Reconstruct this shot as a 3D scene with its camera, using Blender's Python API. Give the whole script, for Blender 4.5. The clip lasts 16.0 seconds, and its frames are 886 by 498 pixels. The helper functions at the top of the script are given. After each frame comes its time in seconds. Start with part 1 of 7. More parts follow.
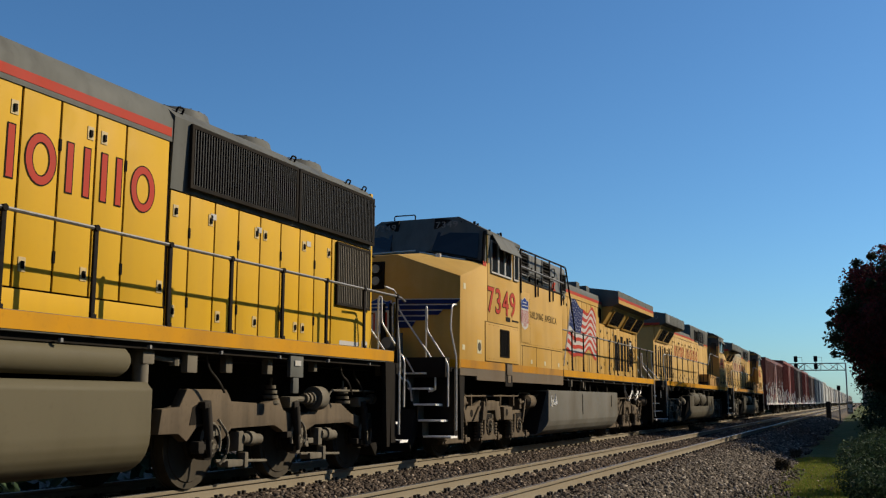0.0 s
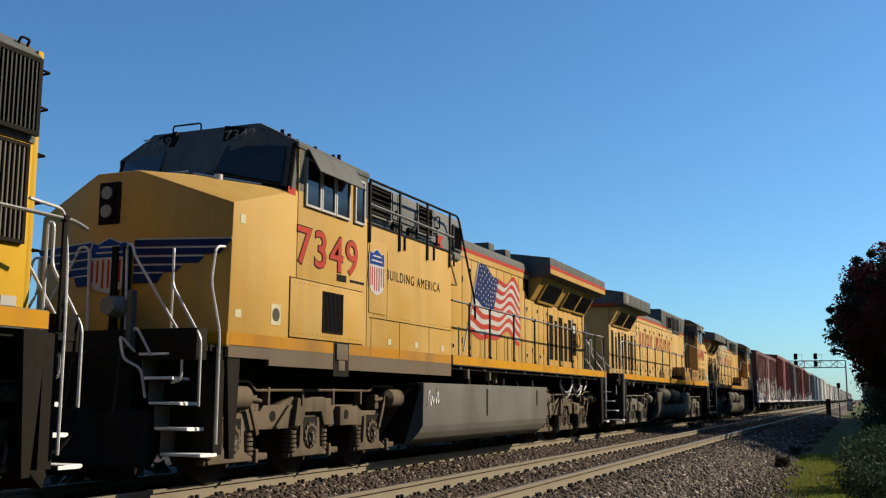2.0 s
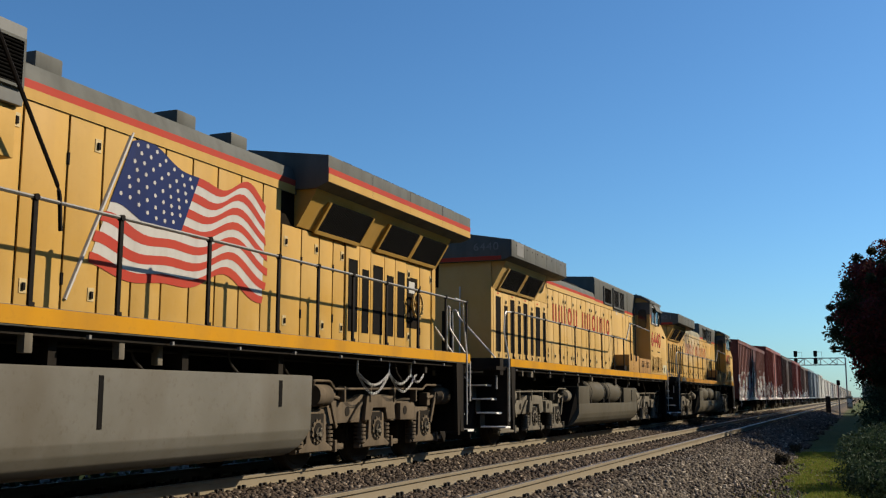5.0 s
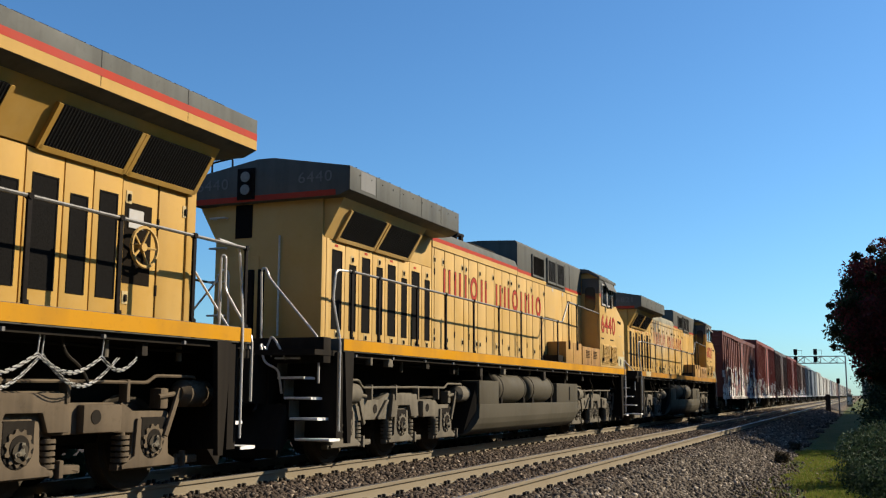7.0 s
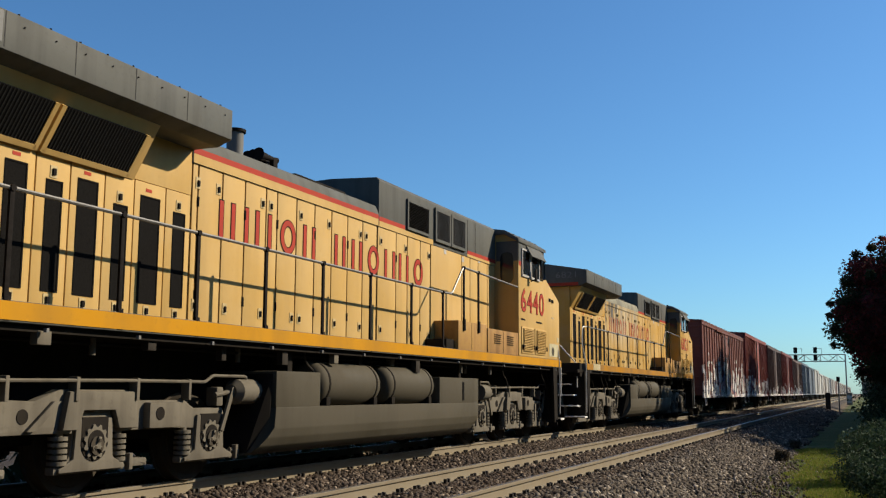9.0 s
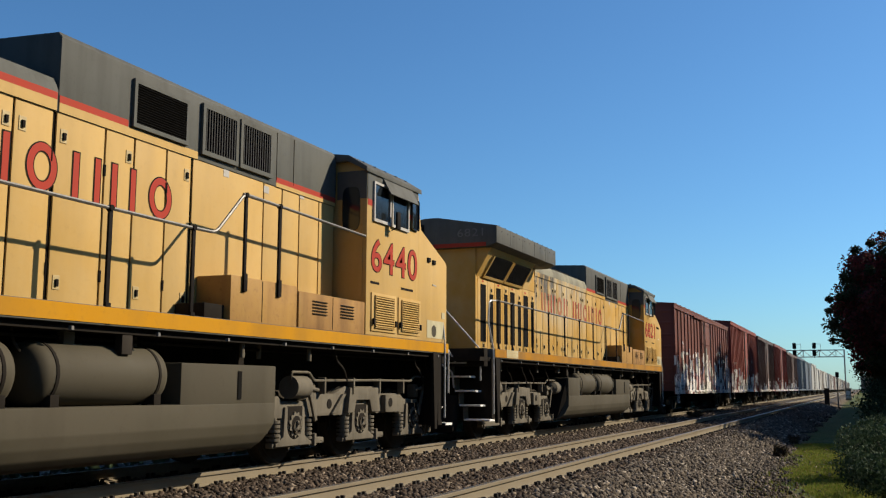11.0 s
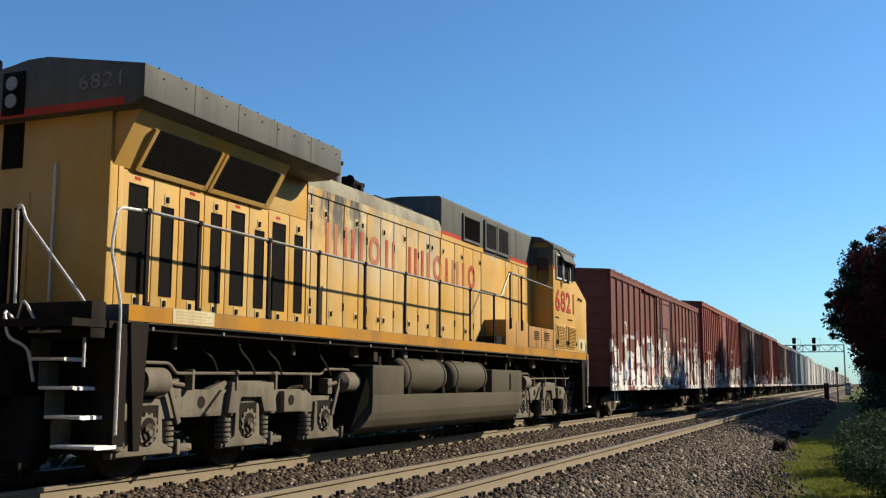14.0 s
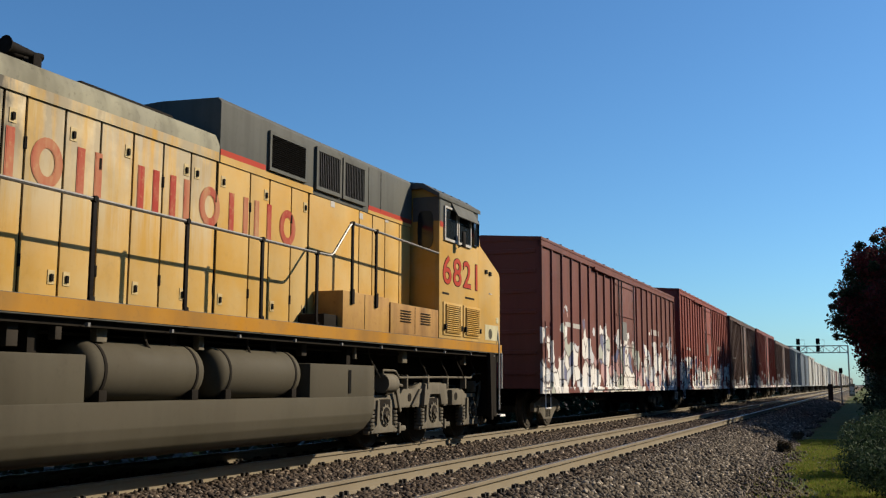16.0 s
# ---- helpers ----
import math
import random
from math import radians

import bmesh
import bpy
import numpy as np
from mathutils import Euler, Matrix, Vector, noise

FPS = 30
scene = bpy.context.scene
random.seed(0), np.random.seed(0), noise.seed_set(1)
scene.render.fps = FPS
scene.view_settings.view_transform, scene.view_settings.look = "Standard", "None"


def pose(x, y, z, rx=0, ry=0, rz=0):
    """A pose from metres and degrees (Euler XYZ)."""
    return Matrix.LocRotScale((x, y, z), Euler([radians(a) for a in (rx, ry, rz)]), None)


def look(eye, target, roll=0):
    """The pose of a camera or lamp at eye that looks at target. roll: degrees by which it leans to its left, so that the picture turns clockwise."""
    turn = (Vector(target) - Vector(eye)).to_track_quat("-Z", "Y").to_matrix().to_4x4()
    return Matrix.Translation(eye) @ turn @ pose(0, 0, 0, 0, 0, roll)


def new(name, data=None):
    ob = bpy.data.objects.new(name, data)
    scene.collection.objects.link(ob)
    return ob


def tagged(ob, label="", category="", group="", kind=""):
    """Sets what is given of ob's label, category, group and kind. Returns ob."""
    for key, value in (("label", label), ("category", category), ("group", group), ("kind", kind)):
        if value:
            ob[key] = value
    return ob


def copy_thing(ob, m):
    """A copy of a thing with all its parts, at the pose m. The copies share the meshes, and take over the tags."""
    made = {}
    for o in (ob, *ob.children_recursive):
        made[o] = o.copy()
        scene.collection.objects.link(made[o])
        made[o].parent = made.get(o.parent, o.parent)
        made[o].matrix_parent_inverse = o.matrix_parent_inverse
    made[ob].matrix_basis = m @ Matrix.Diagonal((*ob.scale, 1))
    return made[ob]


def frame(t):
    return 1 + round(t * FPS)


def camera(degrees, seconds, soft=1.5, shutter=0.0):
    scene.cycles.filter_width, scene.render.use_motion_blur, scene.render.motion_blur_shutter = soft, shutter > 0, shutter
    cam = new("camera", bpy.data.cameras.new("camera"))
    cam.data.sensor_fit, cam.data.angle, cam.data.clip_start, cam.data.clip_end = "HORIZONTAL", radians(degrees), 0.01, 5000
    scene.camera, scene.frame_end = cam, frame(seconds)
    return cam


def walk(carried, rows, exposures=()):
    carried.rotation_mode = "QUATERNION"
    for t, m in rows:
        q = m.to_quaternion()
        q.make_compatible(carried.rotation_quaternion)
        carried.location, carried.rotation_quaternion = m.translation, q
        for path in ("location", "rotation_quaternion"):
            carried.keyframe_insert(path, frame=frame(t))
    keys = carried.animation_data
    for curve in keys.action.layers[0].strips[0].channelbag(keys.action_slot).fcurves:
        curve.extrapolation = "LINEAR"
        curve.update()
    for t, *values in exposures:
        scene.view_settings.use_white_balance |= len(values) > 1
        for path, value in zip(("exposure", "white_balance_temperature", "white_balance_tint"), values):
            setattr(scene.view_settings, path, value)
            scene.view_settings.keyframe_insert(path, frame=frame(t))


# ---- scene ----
# The camera stands beside the line, 1.1 m above the rail tops; only its aim drifts a little.
# World: y runs along the track away from the camera, x to the right, z = 0 at the rail tops.
cam = camera(47.25, 16.0, soft=1.25)
AIM = [  # seconds, yaw, pitch
    (0.0, 22.346, 8.530),
    (0.5, 22.346, 8.578),
    (1.0, 22.346, 8.431),
    (1.5, 22.346, 8.383),
    (2.0, 22.346, 8.383),
    (2.5, 22.346, 8.335),
    (3.0, 22.346, 8.236),
    (3.5, 22.346, 8.335),
    (4.0, 22.346, 8.284),
    (6.5, 22.346, 8.188),
    (7.0, 22.346, 8.137),
    (7.5, 22.346, 8.284),
    (8.0, 22.346, 8.137),
    (8.5, 22.346, 8.137),
    (9.0, 22.346, 8.041),
    (11.5, 22.298, 7.747),
    (12.0, 22.298, 7.699),
    (12.5, 22.298, 7.648),
    (13.0, 22.298, 7.552),
    (13.5, 22.298, 7.552),
    (14.0, 22.298, 7.501),
    (14.5, 22.298, 7.552),
    (15.0, 22.346, 7.354),
    (15.5, 22.442, 7.405),
    (16.0, 22.493, 7.552),
]
# the camera's own exposure breathes as bright and dark cars pass
STOPS = [(0.0, 0.28), (0.5, 0.33), (1.0, 0.48), (1.5, 0.58), (2.0, 0.55), (2.5, 0.51), (3.0, 0.43), (4.0, 0.4), (6.5, 0.65), (7.0, 0.7), (8.0, 0.68), (9.0, 0.51), (11.5, 0.46), (12.0, 0.53), (13.0, 0.61), (14.0, 0.71), (15.0, 0.58), (15.5, 0.53), (16.0, 0.48)]
walk(cam, [(t, pose(0, 0, 1.104, 90 + pitch, -0.177, yaw)) for t, yaw, pitch in AIM], STOPS)

# ---- light ----
SUN_EL, SUN_AZ = 31.5, 41.0  # height, and angle from +x towards +y
world = bpy.data.worlds.new("sky")
scene.world = world
world.use_nodes = True
wn = world.node_tree
wn.nodes.clear()
sky = wn.nodes.new("ShaderNodeTexSky")
sky.sky_type = "NISHITA"
sky.sun_disc = False
sky.sun_elevation = radians(SUN_EL)
sky.sun_rotation = radians(90 - SUN_AZ)
sky.air_density, sky.dust_density, sky.ozone_density = 1.0, 0.45, 4.0
tint = wn.nodes.new("ShaderNodeMix")  # clear, dry autumn air: a deeper blue
tint.data_type, tint.blend_type = "RGBA", "MULTIPLY"
tint.inputs[0].default_value = 1.0
tint.inputs[7].default_value = (0.60, 0.935, 1.145, 1)
bg = wn.nodes.new("ShaderNodeBackground")
bg.inputs[1].default_value = 0.081
wout = wn.nodes.new("ShaderNodeOutputWorld")
wn.links.new(sky.outputs[0], tint.inputs[6])
wn.links.new(tint.outputs[2], bg.inputs[0])
wn.links.new(bg.outputs[0], wout.inputs[0])
sun = new("sun", bpy.data.lights.new("sun", "SUN"))
sun.data.energy, sun.data.angle, sun.data.color = 5.0, radians(0.6), (1.0, 0.86, 0.66)
sun.matrix_world = look((math.cos(radians(SUN_AZ)) * 40, math.sin(radians(SUN_AZ)) * 40, 40 * math.tan(radians(SUN_EL))), (0, 0, 0))

TRAIN_X, SPEED = -8.75, 3.91  # centre line of the train's track, metres a second towards the camera


# ---- mesh helpers ----
def box(bm, x0, x1, y0, y1, z0, z1, bevel=0.0):
    m = Matrix.LocRotScale(((x0 + x1) / 2, (y0 + y1) / 2, (z0 + z1) / 2), None, (abs(x1 - x0), abs(y1 - y0), abs(z1 - z0)))
    vs = bmesh.ops.create_cube(bm, size=1, matrix=m)["verts"]
    if bevel:
        es = list({e for v in vs for e in v.link_edges})
        bmesh.ops.bevel(bm, geom=es, offset=bevel, segments=2, affect="EDGES", profile=0.6)


def turned(bm, m, build):
    """What build adds to bm, carried by the matrix m."""
    n = len(bm.verts)
    build(bm)
    bm.verts.ensure_lookup_table()
    bmesh.ops.transform(bm, matrix=m, verts=bm.verts[n:])


def rod(bm, a, b, r, n=8, r2=None):
    a, b = Vector(a), Vector(b)
    q = (b - a).to_track_quat("Z", "Y").to_matrix().to_4x4()
    bmesh.ops.create_cone(bm, cap_ends=True, segments=n, radius1=r, radius2=r if r2 is None else r2, depth=(b - a).length, matrix=Matrix.Translation((a + b) / 2) @ q)


def pipe(bm, pts, r, n=6):
    """A bent tube through the points."""
    pts = [Vector(p) for p in pts]
    rings = []
    for i, p in enumerate(pts):
        d = (pts[min(i + 1, len(pts) - 1)] - pts[max(i - 1, 0)]).normalized()
        up = Vector((0, 0, 1)) if abs(d.z) < 0.9 else Vector((1, 0, 0))
        s = d.cross(up).normalized()
        w = s.cross(d)
        k = 1.0
        if 0 < i < len(pts) - 1:
            c = (pts[i] - pts[i - 1]).normalized().dot(d)
            k = 1 / max(c, 0.5)
        rings.append([bm.verts.new(p + (s * math.cos(2 * math.pi * j / n) + w * math.sin(2 * math.pi * j / n)) * r * (1 + (k - 1) * 0.5)) for j in range(n)])
    for a, b in zip(rings, rings[1:]):
        for j in range(n):
            bm.faces.new((a[j], a[(j + 1) % n], b[(j + 1) % n], b[j]))
    bm.faces.new(rings[0][::-1])
    bm.faces.new(rings[-1])


def rounded(pts, radius, steps=4):
    """The polyline with its inner corners rounded."""
    pts = [Vector(p) for p in pts]
    out = [pts[0]]
    for a, b, c in zip(pts, pts[1:], pts[2:]):
        ra = min(radius, (a - b).length * 0.45)
        rc = min(radius, (c - b).length * 0.45)
        p, q = b + (a - b).normalized() * ra, b + (c - b).normalized() * rc
        for i in range(steps + 1):
            f = i / steps
            out.append(p * (1 - f) ** 2 + b * 2 * f * (1 - f) + q * f * f)
    out.append(pts[-1])
    return out


def lathe(bm, x, z, stations, n=28):
    """A round body along y: stations are (y, radius)."""
    rings = [[bm.verts.new((x + r * math.cos(2 * math.pi * j / n), y, z + r * math.sin(2 * math.pi * j / n))) for j in range(n)] for y, r in stations]
    for a, b in zip(rings, rings[1:]):
        for j in range(n):
            bm.faces.new((a[j], a[(j + 1) % n], b[(j + 1) % n], b[j]))
    bm.faces.new(rings[0][::-1])
    bm.faces.new(rings[-1])


def prism(bm, profile, lo, hi, axis="y", bevel=0.0):
    """A closed profile drawn along an axis: (x, z) points along y, (y, z) along x, (x, y) along z."""
    put = {"y": lambda p, d: (p[0], d, p[1]), "x": lambda p, d: (d, p[0], p[1]), "z": lambda p, d: (p[0], p[1], d)}[axis]
    a = [bm.verts.new(put(p, lo)) for p in profile]
    b = [bm.verts.new(put(p, hi)) for p in profile]
    fs = [bm.faces.new(a), bm.faces.new(b[::-1])]
    n = len(profile)
    for i in range(n):
        fs.append(bm.faces.new((a[i], b[i], b[(i + 1) % n], a[(i + 1) % n])))
    bmesh.ops.recalc_face_normals(bm, faces=fs)
    if bevel:
        es = list({e for f in fs for e in f.edges})
        bmesh.ops.bevel(bm, geom=es, offset=bevel, segments=2, affect="EDGES", profile=0.6)


def finish(name, bm, mat, smooth=0.0):
    me = bpy.data.meshes.new(name)
    bmesh.ops.recalc_face_normals(bm, faces=bm.faces)
    bm.to_mesh(me)
    bm.free()
    me.materials.append(mat)
    if smooth:
        me.shade_smooth()
        me.set_sharp_from_angle(angle=radians(smooth))
    return me


def part(name, bm, mat, parent=None, label="", smooth=40):
    ob = new(name, finish(name, bm, mat, smooth))
    if parent:
        ob.parent = parent
    if label:
        ob["label"] = label
    return ob


def built(fn, *args, **kw):
    bm = bmesh.new()
    fn(bm, *args, **kw)
    return bm


def boxes(*rows, bevel=0.0):
    bm = bmesh.new()
    for r in rows:
        box(bm, *r, bevel=bevel)
    return bm


def thing(name, label, category, group=""):
    return tagged(new(name), label, category, group)


# ---- materials ----
def nodes_of(name):
    m = bpy.data.materials.new(name)
    m.use_nodes = True
    nt = m.node_tree
    return m, nt, nt.nodes["Principled BSDF"]


def add(nt, kind, **values):
    n = nt.nodes.new(kind)
    for k, v in values.items():
        n.inputs[k.replace("_", " ")].default_value = v
    return n


def ramp(nt, source, a, b, lo=(0, 0, 0, 1), hi=(1, 1, 1, 1)):
    r = nt.nodes.new("ShaderNodeValToRGB")
    r.color_ramp.elements[0].position, r.color_ramp.elements[1].position = a, b
    r.color_ramp.elements[0].color, r.color_ramp.elements[1].color = lo, hi
    nt.links.new(source, r.inputs[0])
    return r.outputs[0]


def mix(nt, fac, a, b, mode="MIX"):
    n = nt.nodes.new("ShaderNodeMix")
    n.data_type, n.blend_type = "RGBA", mode
    for sock, v in ((n.inputs[0], fac), (n.inputs[6], a), (n.inputs[7], b)):
        if hasattr(v, "is_output"):
            nt.links.new(v, sock)
        elif isinstance(v, (int, float)):
            sock.default_value = v
        else:
            sock.default_value = (*v[:3], 1)
    return n.outputs[2]


def coords(nt, scale=(1, 1, 1), kind="Object"):
    c = nt.nodes.new("ShaderNodeTexCoord")
    m = nt.nodes.new("ShaderNodeMapping")
    m.inputs["Scale"].default_value = scale
    nt.links.new(c.outputs[kind], m.inputs["Vector"])
    return m.outputs[0]


def noise_of(nt, vec, scale, detail=4.0, rough=0.6):
    n = add(nt, "ShaderNodeTexNoise", Scale=scale, Detail=detail, Roughness=rough)
    nt.links.new(vec, n.inputs["Vector"])
    return n.outputs["Fac"]


def bump_of(nt, bsdf, height, strength, distance=0.02):
    b = add(nt, "ShaderNodeBump", Strength=strength, Distance=distance)
    nt.links.new(height, b.inputs["Height"])
    nt.links.new(b.outputs[0], bsdf.inputs["Normal"])


def weathered(name, base, grime, fade, rough=0.45, grime_amount=0.5, fade_amount=0.5, metal=0.0, streak=9.0, bump=0.05, spec=0.4):
    """Painted metal: large faded patches, vertical dirt streaks and fine specks."""
    m, nt, bs = nodes_of(name)
    v = coords(nt)
    vs = coords(nt, (streak * 0.45, streak * 0.45, 0.35))
    big = ramp(nt, noise_of(nt, v, 0.9, 6, 0.65), 0.4, 0.7)
    streaks = ramp(nt, noise_of(nt, vs, 1.0, 3, 0.55), 0.46, 0.82)
    fine = ramp(nt, noise_of(nt, v, 13, 5, 0.7), 0.55, 0.78)
    f1 = nt.nodes.new("ShaderNodeMath"); f1.operation = "MULTIPLY"; f1.inputs[1].default_value = fade_amount
    nt.links.new(big, f1.inputs[0])
    c = mix(nt, f1.outputs[0], base, fade)
    f2 = nt.nodes.new("ShaderNodeMath"); f2.operation = "MULTIPLY"; f2.inputs[1].default_value = grime_amount
    nt.links.new(streaks, f2.inputs[0])
    c = mix(nt, f2.outputs[0], c, grime)
    f3 = nt.nodes.new("ShaderNodeMath"); f3.operation = "MULTIPLY"; f3.inputs[1].default_value = grime_amount * 0.6
    nt.links.new(fine, f3.inputs[0])
    c = mix(nt, f3.outputs[0], c, grime)
    nt.links.new(c, bs.inputs["Base Color"])
    bs.inputs["Metallic"].default_value = metal
    bs.inputs["Specular IOR Level"].default_value = spec
    r = nt.nodes.new("ShaderNodeMapRange")
    r.inputs["To Min"].default_value, r.inputs["To Max"].default_value = rough - 0.08, min(rough + 0.25, 1)
    nt.links.new(big, r.inputs["Value"])
    nt.links.new(r.outputs[0], bs.inputs["Roughness"])
    if bump:
        bump_of(nt, bs, noise_of(nt, v, 1.6, 3), bump, 0.05)
    return m


def plain(name, colour, rough=0.5, metal=0.0, vary=0.25, scale=18.0, spec=0.4):
    m, nt, bs = nodes_of(name)
    v = coords(nt)
    n = ramp(nt, noise_of(nt, v, scale, 4), 0.35, 0.75)
    c = mix(nt, n, [k * (1 - vary) for k in colour], [min(1, k * (1 + vary)) for k in colour])
    nt.links.new(c, bs.inputs["Base Color"])
    bs.inputs["Roughness"].default_value, bs.inputs["Metallic"].default_value = rough, metal
    bs.inputs["Specular IOR Level"].default_value = spec
    return m


YELLOW = weathered("armour yellow paint", (0.405, 0.24, 0.054), (0.16, 0.10, 0.04), (0.46, 0.315, 0.12), 0.58, 0.24, 0.6, streak=6, spec=0.1)
YELLOW_CLEAN = weathered("fresh yellow paint", (0.49, 0.285, 0.018), (0.27, 0.16, 0.04), (0.455, 0.295, 0.036), 0.55, 0.18, 0.4, spec=0.08)
YELLOW_FADED = weathered("sun-faded yellow paint", (0.465, 0.30, 0.098), (0.16, 0.11, 0.055), (0.50, 0.355, 0.16), 0.58, 0.24, 0.7, streak=6, spec=0.1)
YELLOW_STAINED = weathered("stained yellow paint", (0.445, 0.262, 0.06), (0.075, 0.064, 0.045), (0.45, 0.34, 0.165), 0.55, 0.28, 0.8, streak=2.2, spec=0.1)
SILL = weathered("walkway edge yellow", (0.46, 0.215, 0.006), (0.16, 0.09, 0.03), (0.42, 0.225, 0.03), 0.6, 0.5, 0.5, streak=3, spec=0.06)
SILL_WORN = weathered("worn orange-yellow stripe", (0.36, 0.165, 0.014), (0.12, 0.08, 0.04), (0.27, 0.165, 0.06), 0.65, 0.75, 0.7, streak=3, spec=0.06)
YELLOW_RUSTY = weathered("dirty rust-stained yellow paint", (0.35, 0.203, 0.059), (0.105, 0.052, 0.025), (0.28, 0.154, 0.063), 0.65, 0.85, 0.8, streak=5, spec=0.15)
EMBLEM_BLUE = weathered("bright emblem blue paint", (0.01, 0.035, 0.168), (0.014, 0.021, 0.056), (0.021, 0.049, 0.182), 0.5, 0.3, 0.3, spec=0.06)
SKIRT = weathered("road-dusted lower paint", (0.108, 0.084, 0.057), (0.052, 0.041, 0.029), (0.147, 0.101, 0.059), 0.75, 0.5, 0.6, streak=3, spec=0.15)
GREY = weathered("harbour grey paint", (0.091, 0.094, 0.085), (0.036, 0.034, 0.031), (0.13, 0.13, 0.118), 0.6, 0.5, 0.5, spec=0.08)
GREY_LIGHT = weathered("clean grey paint", (0.14, 0.143, 0.136), (0.056, 0.052, 0.049), (0.168, 0.168, 0.161), 0.5, 0.35, 0.4, spec=0.1)
RED = weathered("signal red paint", (0.33, 0.034, 0.02), (0.16, 0.055, 0.035), (0.40, 0.07, 0.04), 0.6, 0.3, 0.5, spec=0.08)
RED_WORN = weathered("flaking red paint", (0.29, 0.035, 0.024), (0.40, 0.30, 0.15), (0.36, 0.15, 0.09), 0.65, 1.0, 0.9, streak=7, spec=0.08)
CREAM = weathered("cream plate paint", (0.46, 0.42, 0.27), (0.2, 0.17, 0.11), (0.52, 0.47, 0.32), 0.6, 0.5, 0.4, spec=0.1)
BLUE = weathered("emblem blue paint", (0.008, 0.018, 0.081), (0.014, 0.014, 0.021), (0.015, 0.028, 0.098), 0.5, 0.3, 0.3, spec=0.06)
WHITE = weathered("white paint", (0.406, 0.395, 0.371), (0.182, 0.147, 0.112), (0.364, 0.35, 0.322), 0.5, 0.4, 0.3, spec=0.1)
FAINT = weathered("faint white paint", (0.168, 0.168, 0.161), (0.063, 0.063, 0.059), (0.21, 0.21, 0.203), 0.6, 0.6, 0.5, spec=0.1)
DUST = weathered("grey-tan dusty running gear", (0.131, 0.117, 0.091), (0.041, 0.035, 0.028), (0.170, 0.152, 0.119), 0.9, 0.6, 0.6, spec=0.08, bump=0.2)
DUST_BROWN = weathered("brown dusty running gear", (0.108, 0.084, 0.058), (0.030, 0.025, 0.019), (0.138, 0.109, 0.076), 0.9, 0.65, 0.6, spec=0.08, bump=0.2)
ROOF_STAINED = weathered("sooted olive-grey roof paint", (0.215, 0.205, 0.15), (0.03, 0.027, 0.022), (0.30, 0.285, 0.21), 0.7, 0.9, 0.8, streak=4, spec=0.1)
PLATE = plain("pale latch plate", (0.40, 0.30, 0.13), 0.6, 0.0, 0.2)
TANK = weathered("brown road-dust paint", (0.062, 0.055, 0.038), (0.032, 0.027, 0.018), (0.084, 0.073, 0.055), 0.65, 0.5, 0.5, streak=4, spec=0.1)
TANK_GREY = weathered("grey fuel tank paint", (0.095, 0.089, 0.072), (0.056, 0.041, 0.021), (0.133, 0.127, 0.111), 0.55, 0.8, 0.8, streak=1.6, spec=0.12)
TANK_TAN = weathered("tan road-dust paint", (0.087, 0.076, 0.046), (0.049, 0.038, 0.024), (0.105, 0.092, 0.062), 0.6, 0.4, 0.5, streak=3, spec=0.1)
# soot on underframe parts; also the shade painted on recess and opening plates
BLACK = weathered("sooty black frame and painted shade", (0.014, 0.012, 0.010), (0.034, 0.028, 0.021), (0.021, 0.018, 0.015), 0.85, 0.5, 0.5, spec=0.05)
GRIMY = weathered("grimy pipework", (0.024, 0.02, 0.016), (0.01, 0.009, 0.008), (0.05, 0.042, 0.032), 0.85, 0.5, 0.5, spec=0.15)
MESH = plain("dark radiator screen", (0.009, 0.0085, 0.008), 0.85, 0.0, 0.4, 60, 0.03)
BAR = plain("dark steel bar", (0.015, 0.015, 0.014), 0.6, 0.1, 0.3, 18, 0.2)
HANDRAIL = plain("bare handrail steel", (0.52, 0.51, 0.48), 0.35, 0.1, 0.2)
POST = plain("black stanchion paint", (0.010, 0.008, 0.007), 0.8, 0.0, 0.4, spec=0.08)
TREAD = plain("bright step edge", (0.82, 0.81, 0.78), 0.3, 0.0, 0.1)
SIDE_RAIL = plain("grey handrail paint", (0.119, 0.115, 0.108), 0.45, 0.3, 0.25)
# dirt plus a darker tone for the shadow that hides most wheels
WHEEL = weathered("dirty wheel steel, part darkened for shade", (0.05, 0.042, 0.031), (0.014, 0.012, 0.01), (0.08, 0.068, 0.05), 0.85, 0.5, 0.5, spec=0.1)
STEEL = plain("worn wheel steel", (0.14, 0.126, 0.112), 0.4, 0.7, 0.3)
GLASS = plain("dark cab glass", (0.012, 0.016, 0.02), 0.1, 0.0, 0.1, 4, 0.45)
LAMP = plain("headlight lens", (0.22, 0.22, 0.20), 0.15, 0.0, 0.2)
# near-black for drawn joints; behind the doors it paints in the gap's shade
SEAM = plain("dark joint and painted gap shade", (0.011, 0.008, 0.005), 0.9, 0.0, 0.2, spec=0.05)
# ---- railway vehicles: shared parts ----
# A vehicle's own space: y = 0 at its coupler nearest the camera at first, x = 0 on its centre line, z = 0 on the rail.
ROLLERS = []  # wheelsets that turn: object, place in its truck, wheel radius
VEHICLES = []  # vehicle, y of its coupler at the start


